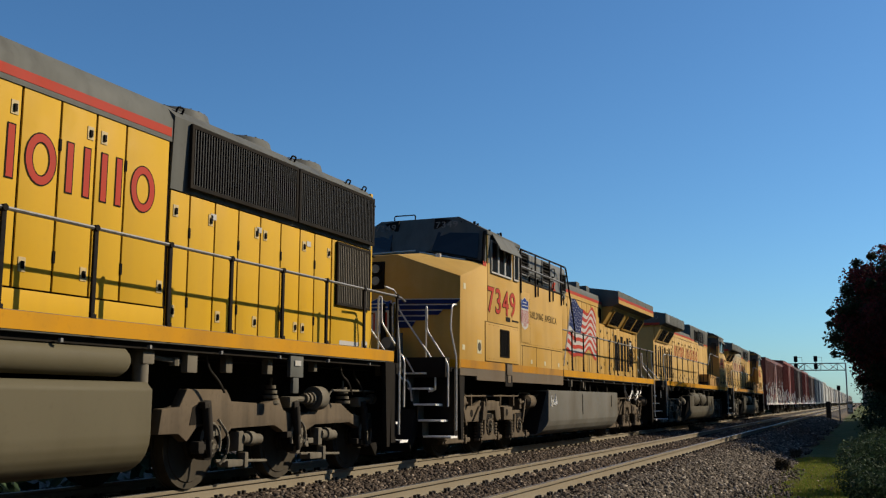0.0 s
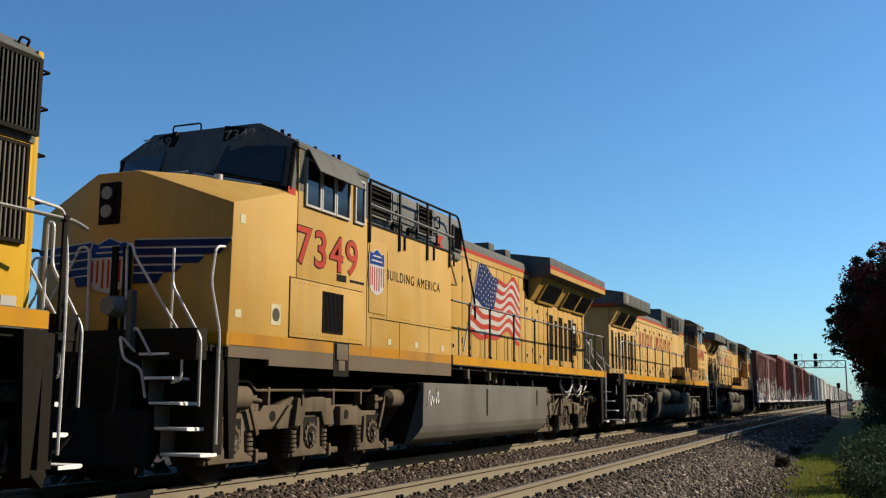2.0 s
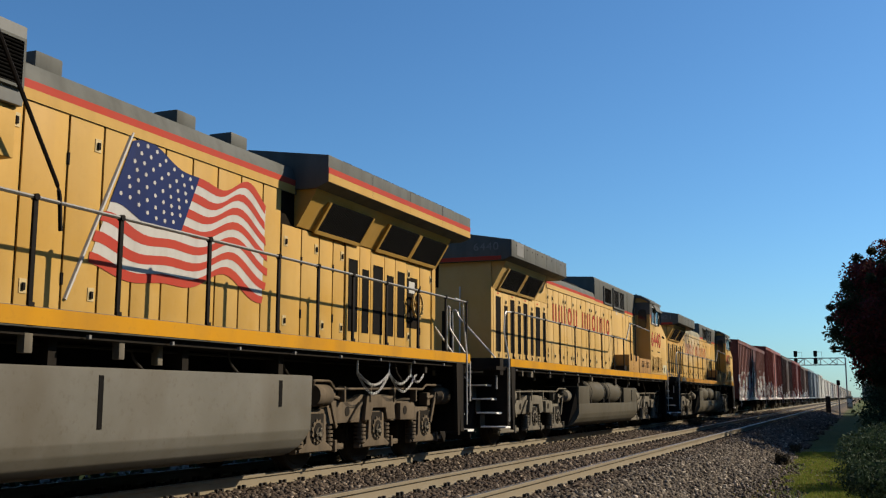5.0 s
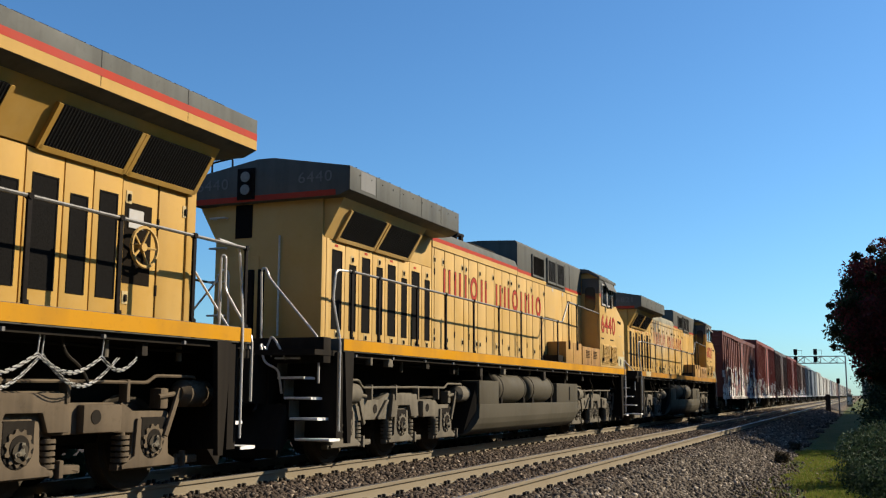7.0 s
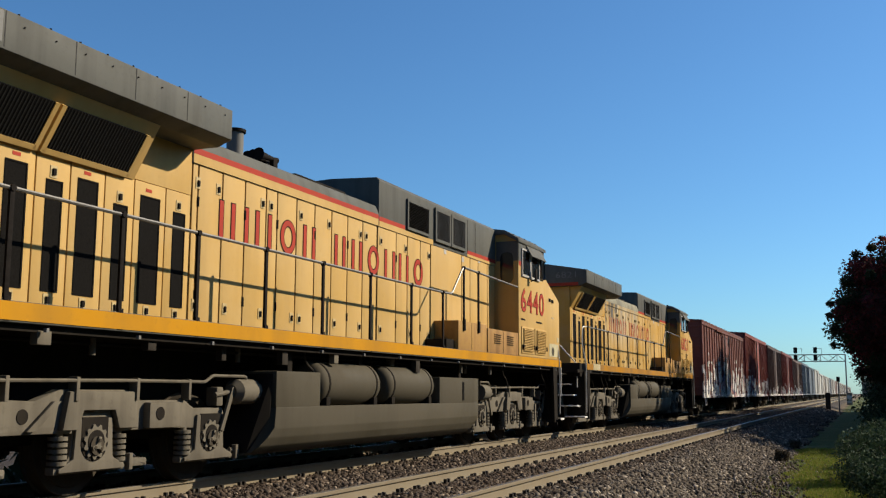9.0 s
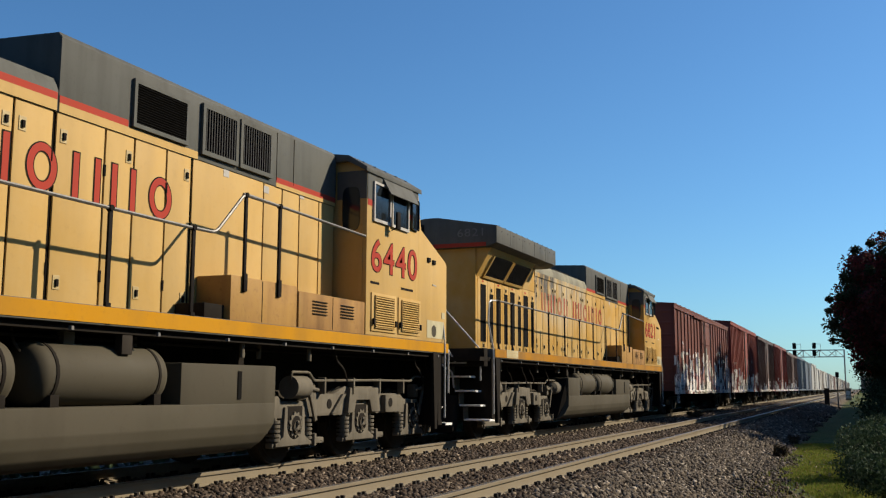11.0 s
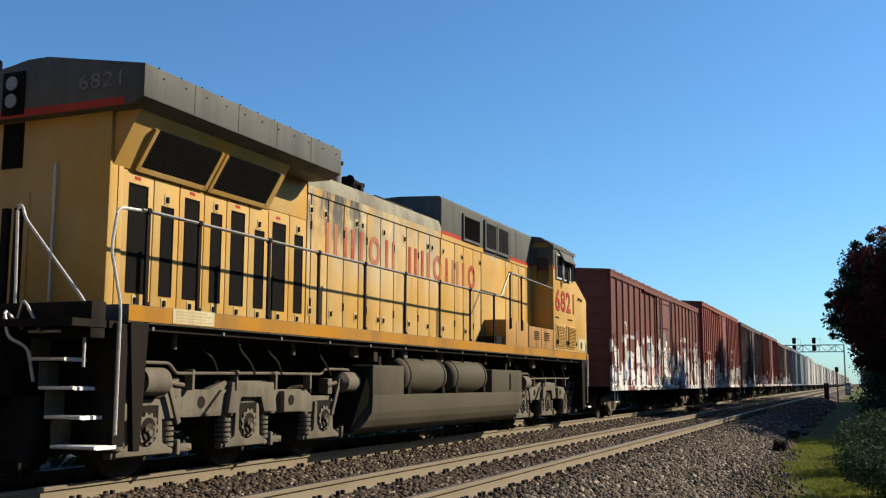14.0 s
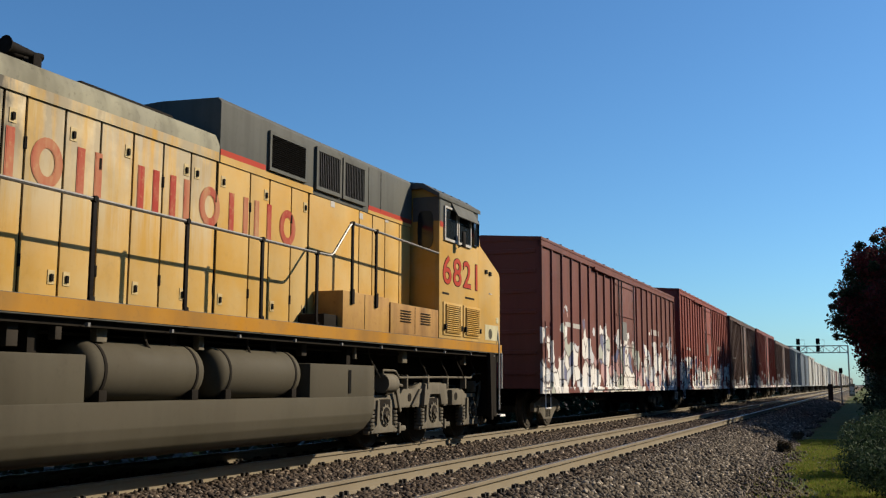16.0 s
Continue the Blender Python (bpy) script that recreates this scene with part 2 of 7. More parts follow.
def lettering(text, size, mat, parent, s, x, y, z, label, width, bold=0.0, name="road_number", face="side", gap=1.12):
    """Flat painted characters; (y, z) is the start of the base line."""
    cu = bpy.data.curves.new("text", "FONT")
    cu.body, cu.size, cu.extrude, cu.offset, cu.space_character = text, size, 0.002, bold, gap
    tmp = bpy.data.objects.new("text", cu)
    scene.collection.objects.link(tmp)
    bpy.context.view_layer.update()
    me = bpy.data.meshes.new_from_object(tmp.evaluated_get(bpy.context.evaluated_depsgraph_get()))
    bpy.data.objects.remove(tmp)
    me.materials.clear()
    me.materials.append(mat)
    us = [v.co.x for v in me.vertices]
    stretch = width / (max(us) - min(us))
    ob = new(name, me)
    ob.parent = parent
    turn = pose(0, 0, 0, 90, 0, 90 if s > 0 else -90) if face == "side" else pose(0, 0, 0, 90, 0, 0)
    ob.matrix_basis = pose(x, y, z) @ turn @ Matrix.Diagonal((stretch, 1, 1, 1))
    if label:
        ob["label"] = label
    return ob


def brand_bars(word, size, mat, parent, s, x, y, z, length, edge=None):
    """A brand word as plain bars and rings in its colour: 1 a bar, 2 two bars, o a ring; fitted to a length."""
    wide = {"1": 0.10, "2": 0.36, "o": 0.42, " ": 0.16}
    gap = (length - sum(wide[c] for c in word)) / (len(word) - 1)
    st = 0.085
    for ch in word:
        w = wide[ch]
        bm, be = bmesh.new(), bmesh.new()
        for a, b in {"1": [(0, st)], "2": [(0, st), (w - st, w)]}.get(ch, []):
            box(bm, *slab(s, x, x + 0.004, y + a, y + b, z, z + size))
            box(be, *slab(s, x, x + 0.002, y + a - 0.016, y + b + 0.016, z - 0.016, z + size + 0.016))
        if ch == "o":
            for m, p, wd in ((bm, 0.004, st), (be, 0.002, st + 0.03)):
                n = 24
                rows = []
                for k in range(n):
                    a = 2 * math.pi * k / n
                    cy, cz = math.cos(a), math.sin(a)
                    oy, oz = (w / 2 + (wd - st) / 2), (size / 2 + (wd - st) / 2)
                    iy, iz = oy - wd, oz - wd
                    rows.append((m.verts.new((s * (x + p), y + w / 2 + oy * cy, z + size / 2 + oz * cz)), m.verts.new((s * (x + p), y + w / 2 + iy * cy, z + size / 2 + iz * cz))))
                for k in range(n):
                    q, r = rows[k], rows[(k + 1) % n]
                    m.faces.new((q[0], r[0], r[1], q[1]))
        y += w + gap
        if ch != " ":
            p = part("brand_bar", bm, mat, parent, "red painted bars in place of a brand name", 0)
            part("outline", be, edge or BLACK, p, "", 0)


def slab(s, x0, x1, *rest):
    """A box row whose x runs outward on side s."""
    return (min(s * x0, s * x1), max(s * x0, s * x1), *rest)


def hood_doors(parent, s, x, edges, z0, z1, mat, latch=True, name="hood_door", bare=(99, 99)):
    """Tall access doors side by side on a hood, with a gap between, latches and hinges."""
    for i, (a, b) in enumerate(zip(edges, edges[1:])):
        d = part(name, boxes(slab(s, x, x + 0.022, a + 0.016, b - 0.016, z0, z1), bevel=0.006), mat, parent, "", 30)
        if latch and not bare[0] <= a < bare[1]:
            side = b - 0.15 if i % 2 else a + 0.07
            for zz in ((z0 + 0.16, z1 - 0.32) if i % 3 == 0 else (z1 - 0.32,) if i % 3 == 1 else (z0 + 0.16,)):
                p = part("latch_plate", boxes(slab(s, x + 0.022, x + 0.03, side, side + 0.1, zz, zz + 0.15), bevel=0.003), PLATE, d, "pale latch plate", 0)
                part("latch", boxes(slab(s, x + 0.03, x + 0.05, side + 0.03, side + 0.07, zz + 0.03, zz + 0.11), bevel=0.008), POST, p, "black door latch")
            h = a + 0.004 if i % 2 else b - 0.016
            for zz in (z0 + 0.3, z1 - 0.55):
                part("hinge", boxes(slab(s, x + 0.022, x + 0.036, h, h + 0.012, zz, zz + 0.13)), POST, d, "black hinge")


def grille(parent, s, x, y0, y1, z0, z1, frame_mat, bars=9, upright=True, name="grille", border=0.035, bar_mat=None, depth=0.04):
    """A framed opening with a dark back and separate bars."""
    f = bmesh.new()
    for r in ((y0, y1, z0, z0 + border), (y0, y1, z1 - border, z1), (y0, y0 + border, z0 + border, z1 - border), (y1 - border, y1, z0 + border, z1 - border)):
        box(f, *slab(s, x, x + depth, *r))
    g = part(name, f, frame_mat, parent, "dark ventilation grille in a painted frame", 30)
    part("screen", boxes(slab(s, x, x + 0.008, y0 + border, y1 - border, z0 + border, z1 - border)), MESH, g, "", 0)
    if not bars:
        return g
    bm = bmesh.new()
    for i in range(bars):
        if upright:
            c = y0 + border + (y1 - y0 - 2 * border) * (i + 0.5) / bars
            box(bm, *slab(s, x + 0.3 * depth, x + 0.85 * depth, c - 0.009, c + 0.009, z0 + border, z1 - border))
        else:
            c = z0 + border + (z1 - z0 - 2 * border) * (i + 0.5) / bars
            turned(bm, pose(s * (x + 0.02), 0, c, 0, s * 35, 0), lambda b: box(b, -0.024, 0.024, y0 + border, y1 - border, -0.006, 0.006))
    part("slat_screen", bm, bar_mat or BAR, g, "", 0)
    return g


def wheelset(truck, y, r, cap=1.2):
    bm = bmesh.new()
    for s in (-1, 1):
        rod(bm, (s * 0.69, 0, 0), (s * 0.83, 0, 0), r, 40)
        rod(bm, (s * 0.66, 0, 0), (s * 0.69, 0, 0), r + 0.028, 40)
        rod(bm, (s * 0.83, 0, 0), (s * 0.845, 0, 0), r * 0.86, 32, r * 0.84)
        rod(bm, (s * 0.83, 0, 0), (s * 0.90, 0, 0), 0.16, 16)
        rod(bm, (s * 0.9, 0, 0), (s * cap, 0, 0), 0.10, 16)
    rod(bm, (-0.7, 0, 0), (0.7, 0, 0), 0.09, 12)
    for s in (-1, 1):
        for k in range(3):
            a = k * 2.094
            rod(bm, (s * cap, 0.055 * math.cos(a), 0.055 * math.sin(a)), (s * (cap + 0.03), 0.055 * math.cos(a), 0.055 * math.sin(a)), 0.02, 6)
    w = part("wheelset", bm, WHEEL, truck, "worn steel wheels on an axle")
    w.location = (0, y, r)
    for s in (-1, 1):
        bm = bmesh.new()
        rod(bm, (s * cap, 0, 0), (s * (cap + 0.022), 0, 0), 0.035, 10)
        for k in range(3):
            a = k * 2.094 + 0.5
            turned(bm, pose(s * (cap + 0.012), 0, 0, math.degrees(a)), lambda b: box(b, -0.012, 0.012, -0.022, 0.022, 0.0, 0.095, 0.005))
        part("axle_cap", bm, DUST, w, "dusty three-armed axle cap")
    ROLLERS.append((w, y, r))
    return w


def coupler(parent, y, d):
    """A knuckle coupler that reaches towards d (-1 or 1) along y, with its hose."""
    bm = bmesh.new()
    box(bm, -0.09, 0.09, min(y, y - d * 0.7), max(y, y - d * 0.7), 0.80, 0.98, 0.03)
    box(bm, -0.17, 0.15, min(y - d * 0.06, y - d * 0.3), max(y - d * 0.06, y - d * 0.3), 0.72, 1.04, 0.05)
    part("coupler", bm, BLACK, parent, "sooty black knuckle coupler")
    bm = bmesh.new()
    pipe(bm, rounded([(0.35, y - d * 0.8, 0.95), (0.35, y - d * 0.45, 0.9), (0.3, y - d * 0.2, 0.5), (0.2, y + d * 0.02, 0.45)], 0.2), 0.025, 7)
    part("air_hose", bm, POST, parent, "black rubber air hose")


def ge_truck(parent, ys, near, mat=None):
    """Three-axle truck: cast side frames with flared pedestal feet, rubber springs, brake cylinders and a top pipe."""
    mat = mat or DUST
    y0, ym, y1 = ys
    t = part("truck", boxes((-0.8, 0.8, y0 - 0.2, y1 + 0.2, 0.55, 0.8)), BLACK, parent, "dusty three-axle truck")
    for s in (-1, 1):
        top = [(y0 - 0.72, 0.72), (y0 - 0.72, 0.9), (y0 - 0.42, 0.98), (y0 - 0.3, 0.9), (y0 + 0.3, 0.9), (y0 + 0.5, 1.03), (ym - 0.85, 1.0), (ym - 0.5, 1.12), (ym + 0.62, 1.12), (ym + 0.72, 1.0), (y1 - 0.5, 1.0), (y1 - 0.3, 0.9), (y1 + 0.3, 0.9), (y1 + 0.36, 0.78)]
        low = []
        for y in ys:
            low += [(y - 0.66, 0.67), (y - 0.30, 0.66), (y - 0.32, 0.45), (y - 0.38, 0.36), (y - 0.54, 0.33), (y - 0.54, 0.25), (y + 0.54, 0.25), (y + 0.54, 0.33), (y + 0.38, 0.36), (y + 0.32, 0.45), (y + 0.30, 0.66), (y + 0.66, 0.67)]
        low = low[:-1] + [(y1 + 0.36, 0.67)]
        bm = bmesh.new()
        prism(bm, top + low[::-1], s * 1.0, s * 1.12, "x", 0.018)
        part("side_frame", bm, mat, t, "dust-coated cast side frame with flared feet")
        bm = bmesh.new()
        prism(bm, [(ym - 0.52, 0.7), (ym - 0.44, 1.1), (ym + 0.58, 1.1), (ym + 0.66, 0.7), (ym + 0.34, 0.7), (ym + 0.26, 0.9), (ym - 0.22, 0.9), (ym - 0.3, 0.7)], s * 1.12, s * 1.2, "x", 0.02)
        part("frame_arch", bm, mat, t, "raised cast arch over the middle axle")
        part("frame_box", boxes(slab(s, 1.1, 1.22, ym + 0.82, ym + 1.42, 0.68, 0.98), bevel=0.03), mat, t, "cast box on the side frame")
        bm = bmesh.new()
        prism(bm, [(ym - 0.98, 0.70), (ym - 0.62, 1.0), (ym - 0.52, 1.0), (ym - 0.85, 0.70)], s * 1.12, s * 1.17, "x", 0.01)
        part("frame_rib", bm, mat, t, "slanted cast rib")
        for y in ys:
            bm = bmesh.new()
            prism(bm, [(y - 0.27, 0.82), (y - 0.3, 0.4), (y - 0.5, 0.31), (y - 0.5, 0.27), (y + 0.5, 0.27), (y + 0.5, 0.31), (y + 0.3, 0.4), (y + 0.27, 0.82)], s * 1.12, s * 1.155, "x", 0.012)
            part("pedestal", bm, mat, t, "flared axle pedestal")
            # proud black plate; the recess's shade is put into its colour
            bm = bmesh.new()
            rod(bm, (s * 1.14, y, 0.57), (s * 1.162, y, 0.57), 0.205, 22)
            box(bm, *slab(s, 1.14, 1.16, y - 0.2, y + 0.2, 0.57, 0.83))
            part("journal_shade", bm, BLACK, t, "black plate painted as the journal recess's shade")
            gear = [(y + r * math.cos(q * math.pi / 22), 0.57 + r * math.sin(q * math.pi / 22)) for q in range(44) for r in ((0.186,) if q % 4 < 2 else (0.155,))]
            bm = bmesh.new()
            prism(bm, gear, s * 1.16, s * 1.18, "x")
            ring = part("journal_ring", bm, mat, t, "toothed journal ring", 30)
            bm = bmesh.new()
            rod(bm, (s * 1.178, y, 0.57), (s * 1.186, y, 0.57), 0.125, 20)
            part("journal_face", bm, BLACK, ring, "dark journal face")
        for y in (y0 - 0.45, y0 + 0.45, ym - 0.45, ym + 0.45, y1 - 0.45):
            bm = bmesh.new()
            rod(bm, (s * 1.07, y, 0.32), (s * 1.07, y, 0.68), 0.05, 10)
            for k in range(5):
                rod(bm, (s * 1.07, y, 0.345 + k * 0.063), (s * 1.07, y, 0.385 + k * 0.063), 0.1, 14)
            part("rubber_spring", bm, mat, t)
        # flat black discs instead of holes, their inner shade painted on
        for y in (ym - 1.0, ym + 1.0):
            bm = bmesh.new()
            x = 1.115 if y < ym else 1.215
            rod(bm, (s * x, y, 0.85), (s * (x + 0.012), y, 0.85), 0.075, 16)
            part("hole_shade", bm, BLACK, t, "black plate painted as the dark of an opening")
        for y, d in ((y0 + 0.1, 1), (y1 + 0.62, -1)):
            bm = bmesh.new()
            rod(bm, (s * 1.16, y - d * 0.3, 1.1), (s * 1.16, y + d * 0.12, 1.1), 0.165, 20)
            rod(bm, (s * 1.16, y + d * 0.12, 1.1), (s * 1.16, y + d * 0.2, 1.1), 0.165, 20, 0.09)
            rod(bm, (s * 1.16, y + d * 0.2, 1.1), (s * 1.16, y + d * 0.55, 1.06), 0.03, 8)
            box(bm, *slab(s, 0.98, 1.15, y + d * 0.42 - 0.07, y + d * 0.42 + 0.07, 0.92, 1.16), 0.02)
            part("brake_cylinder", bm, mat, t, "dusty brake cylinder and push rod")
            bm = bmesh.new()
            turned(bm, pose(s * 1.19, y + d * 0.3, 0.92, d * 24), lambda q: box(q, -0.02, 0.02, -0.035, 0.035, -0.34, 0.26, 0.01))
            part("brake_lever", bm, mat, t, "slanted brake lever")
        bm = bmesh.new()
        pipe(bm, rounded([(s * 1.2, y0 - 0.2, 1.2), (s * 1.2, y0 - 0.2, 1.32), (s * 1.2, y0 + 0.3, 1.32), (s * 1.2, y0 + 0.45, 1.2), (s * 1.2, ym + 0.4, 1.22), (s * 1.2, y1 - 0.2, 1.22), (s * 1.2, y1 - 0.05, 1.3), (s * 1.2, y1 + 0.7, 1.3), (s * 1.2, y1 + 0.74, 1.12)], 0.05), 0.02, 7)
        part("brake_pipe", bm, mat, t, "dusty brake pipe along the frame")
        for k in range(4):
            y = y0 + 0.75 + k * (y1 - y0 - 1.3) / 3
            part("pipe_bracket", boxes(slab(s, 1.1, 1.22, y, y + 0.05, 1.0, 1.25), bevel=0.008), mat, t)
        for y in ys:
            bm = bmesh.new()
            rod(bm, (s * 1.1, y + 0.5, 0.36), (s * 1.13, y + 0.85, 0.3), 0.03, 8)
            box(bm, *slab(s, 0.98, 1.15, y + 0.62, y + 0.88, 0.27, 0.36), 0.02)
            box(bm, *slab(s, 1.1, 1.17, y + 0.56, y + 0.62, 0.24, 0.42), 0.01)
            turned(bm, pose(s * 0.78, y + 0.62, 0.55, 12), lambda q: box(q, -0.06, 0.06, -0.05, 0.05, -0.22, 0.22, 0.02))
            part("brake_rigging", bm, mat, t)
    for y in ys:
        wheelset(t, y, 0.53)
    return t


def ribbed_box_pipes(parent, y0, y1, seed):
    """Pipes, valves and cables that hang under the walkway."""
    rnd = random.Random(seed)
    for s in (-1, 1):
        bm = bmesh.new()
        y = y0
        while y < y1:
            k = rnd.random()
            x = s * rnd.uniform(1.15, 1.38)
            if k < 0.3:
                b = boxes((*sorted((x, x + s * 0.1)), y, y + rnd.uniform(0.08, 0.2), 1.66 - rnd.uniform(0.1, 0.24), 1.68), bevel=0.012)
                part("valve_box", b, DUST if rnd.random() < 0.7 else GRIMY, parent, "dusty valve box under the walkway")
            elif k < 0.55:
                h = bmesh.new()
                pipe(h, rounded([(x, y, 1.68), (x, y + 0.05, 1.5), (x, y + 0.3, 1.4 - rnd.random() * 0.1), (x, y + 0.42, 1.2)], 0.1), 0.016, 6)
                part("hose", h, GRIMY, parent, "grimy hose under the walkway")
            elif k < 0.7:
                h = bmesh.new()
                rod(h, (x, y, 1.68), (x, y, 1.48), 0.035, 8)
                part("drain_pipe", h, DUST, parent, "short dusty drain pipe")
            y += rnd.uniform(0.35, 0.8)
        # black stands in for walkway shade, which the sill doesn't cast here
        rod(bm, (s * 1.2, y0, 1.6), (s * 1.2, y1, 1.6), 0.02, 6)
        part("under_walkway_pipe", bm, BLACK, parent, "pipe under the walkway, black painted as shade")


def stanchions(parent, s, ys, rail, x=1.5, z0=1.73, mat=None, rail_mat=None):
    """Walkway posts, each bolted to the sill, and the hand rail that they carry; rail is a list of (y, z)."""
    zat = lambda y: float(np.interp(y, [p[0] for p in rail], [p[1] for p in rail]))
    for y in ys:
        bm = bmesh.new()
        zt = zat(y)
        box(bm, *slab(s, x - 0.012, x + 0.018, y - 0.028, y + 0.028, z0, zt + 0.012), 0.004)
        box(bm, *slab(s, x + 0.018, x + 0.035, y - 0.04, y + 0.04, z0 + 0.01, z0 + 0.24), 0.006)
        rod(bm, (s * (x - 0.03), y, zt), (s * (x + 0.03), y, zt), 0.035, 8)
        part("stanchion", bm, mat or POST, parent, "", 30)
    bm = bmesh.new()
    pipe(bm, rounded([(s * x, y, z) for y, z in rail], 0.1), 0.021, 7)
    part("handrail", bm, rail_mat or SIDE_RAIL, parent, "bare steel handrail")


def end_steps(parent, y, d, hood_end=False):
    """The step wells at a locomotive's end, bright tread edges, grab rails. d: -1 if the end faces -y."""
    for s in (-1, 1):
        well = bmesh.new()
        a, b = sorted((y, y - d * 0.5))
        box(well, *slab(s, 0.55, 1.5, *((a + 0.32, b) if d < 0 else (a, b - 0.32)), 0.42, 1.72))
        prism(well, [(y - d * 0.5, 1.74), (y - d * 0.8, 1.74), (y - d * 0.72, 0.36), (y - d * 0.62, 0.36)], s * 1.46, s * 1.53, "x")
        part("step_well", well, BLACK, parent, "black step well")
        for i, (z, x0, x1) in enumerate(((0.43, 1.0, 1.56), (0.73, 0.9, 1.36), (1.03, 0.8, 1.25), (1.33, 0.68, 1.12), (1.62, 0.62, 1.05))):
            bm = bmesh.new()
            box(bm, *slab(s, x0, x1, *sorted((y, y - d * 0.3)), z - 0.02, z + 0.015), 0.004)
            st = part("step", bm, BLACK, parent, "", 0)
            bm = bmesh.new()
            rod(bm, (s * x0, y + d * 0.012, z + 0.004), (s * (x1 + 0.01), y + d * 0.012, z + 0.004), 0.019, 10)
            part("tread_edge", bm, TREAD, st, "bright white step edge")
            part("tread_top", boxes(slab(s, x0, x1, *sorted((y, y - d * 0.2)), z + 0.015, z + 0.022)), TREAD, st, "worn bright step plate", 0)
            part("riser_plate", boxes(slab(s, x0 - 0.03, x0 - 0.015, *sorted((y, y - d * 0.28)), z + 0.02, z + 0.27)), DUST, st, "dusty riser plate", 0)
            part("tread_edge", boxes(slab(s, x1, x1 + 0.012, *sorted((y, y - d * 0.3)), z - 0.02, z + 0.018)), TREAD, st, "bright white step edge", 0)
        bm = bmesh.new()
        foot = [(s * 1.36, y, 1.9), (s * 1.36, y, 1.25)] if hood_end else [(s * 1.24, y, 1.8), (s * 1.24, y, 1.3), (s * 1.1, y, 1.28)]
        pipe(bm, rounded([(s * 0.3, y - d * 0.1, 1.75), (s * 0.3, y - d * 0.05, 3.0), (s * 0.42, y, 3.0), (s * 0.47, y, 2.85)] + foot, 0.1), 0.0175, 7)
        part("grab_rail", bm, HANDRAIL, parent, "bright steel grab rail")
        bm = bmesh.new()
        pipe(bm, rounded([(s * 1.55, y - d * 0.3, 0.55), (s * 1.55, y - d * 0.3, 1.9), (s * 1.46, y - d * 0.22, 2.5), (s * 1.46, y - d * 0.3, 2.96), (s * 1.5, y - d * 0.8, 2.98)], 0.1), 0.0175, 7)
        part("grab_rail", bm, HANDRAIL, parent, "bright steel grab rail")
        bm = bmesh.new()
        if not hood_end:
            pipe(bm, rounded([(s * 1.02, y - d * 0.05, 1.9), (s * 1.02, y - d * 0.05, 2.9), (s * 1.06, y, 2.9), (s * 1.06, y, 2.45), (s * 1.5, y, 1.8), (s * 1.5, y, 1.0)], 0.08), 0.0175, 7)
            part("grab_rail", bm, HANDRAIL, parent, "bright steel grab rail")
        bm = bmesh.new()
        pipe(bm, rounded([(s * 0.45, y + d * 0.02, 1.72), (s * 0.6, y + d * 0.1, 1.95), (s * 0.68, y + d * 0.12, 1.9), (s * 0.85, y + d * 0.08, 1.6)], 0.06), 0.016, 6)
        part("lever_loop", bm, HANDRAIL, parent, "bright bent lever loop")
        bm = bmesh.new()
        pipe(bm, rounded([(s * 0.62, y + d * 0.1, 1.65), (s * 0.5, y + d * 0.25, 1.85), (s * 0.62, y + d * 0.3, 1.55), (s * 0.8, y + d * 0.2, 1.45), (s * 0.8, y + d * 0.1, 1.1)], 0.08), 0.018, 6)
        part("cut_lever", bm, HANDRAIL, parent, "bright coupler lift lever")
    for x in (0.02, 0.2):
        part("end_post", boxes((x, x + 0.09, *sorted((y - d * 0.1, y - d * 0.16)), 1.9, 3.0), bevel=0.008), POST, parent, "black end platform post", 30)
    for k, x in enumerate((-0.3, -0.15, 0.42)):
        bm = bmesh.new()
        pipe(bm, rounded([(x, y - d * 0.1, 1.75), (x, y + d * 0.12, 1.65), (x + 0.05, y + d * 0.25, 1.1 - 0.1 * k), (x + 0.1, y + d * 0.4, 0.85)], 0.2), 0.02, 6)
        part("jumper_hose", bm, GRIMY, parent, "grimy jumper hose hanging at the end")
    a, b = sorted((y + d * 0.32, y - d * 0.2))
    bm = bmesh.new()
    box(bm, -1.45, 1.45, a + (0.3 if d < 0 else 0), b - (0.3 if d > 0 else 0), 1.55, 1.93, 0.01)
    box(bm, -0.55, 0.55, *sorted((y + d * 0.05, y - d * 0.2)), 0.9, 1.6)
    part("end_platform", bm, BLACK, parent, "black end platform")
    bm = bmesh.new()
    prism(bm, [(y + d * 0.05, 0.95), (y + d * 0.32, 0.3), (y + d * 0.26, 0.16), (y - d * 0.15, 0.55)], -0.85, 0.85, "x", 0.01)
    part("snow_plough", bm, BLACK, parent, "black snow plough")
    coupler(parent, y + d * (1.1 if abs(y) < 3 else 0.72), d)


def hood_lamps(parent, x, y, zs, d):
    for z in zs:
        bm = bmesh.new()
        rod(bm, (x, y, z), (x, y + d * 0.05, z), 0.115, 20)
        rim = part("headlight_bezel", bm, POST, parent, "black headlight bezel")
        bm = bmesh.new()
        rod(bm, (x, y + d * 0.05, z), (x, y + d * 0.065, z), 0.085, 20)
        part("headlight", bm, LAMP, rim, "unlit glass headlight")


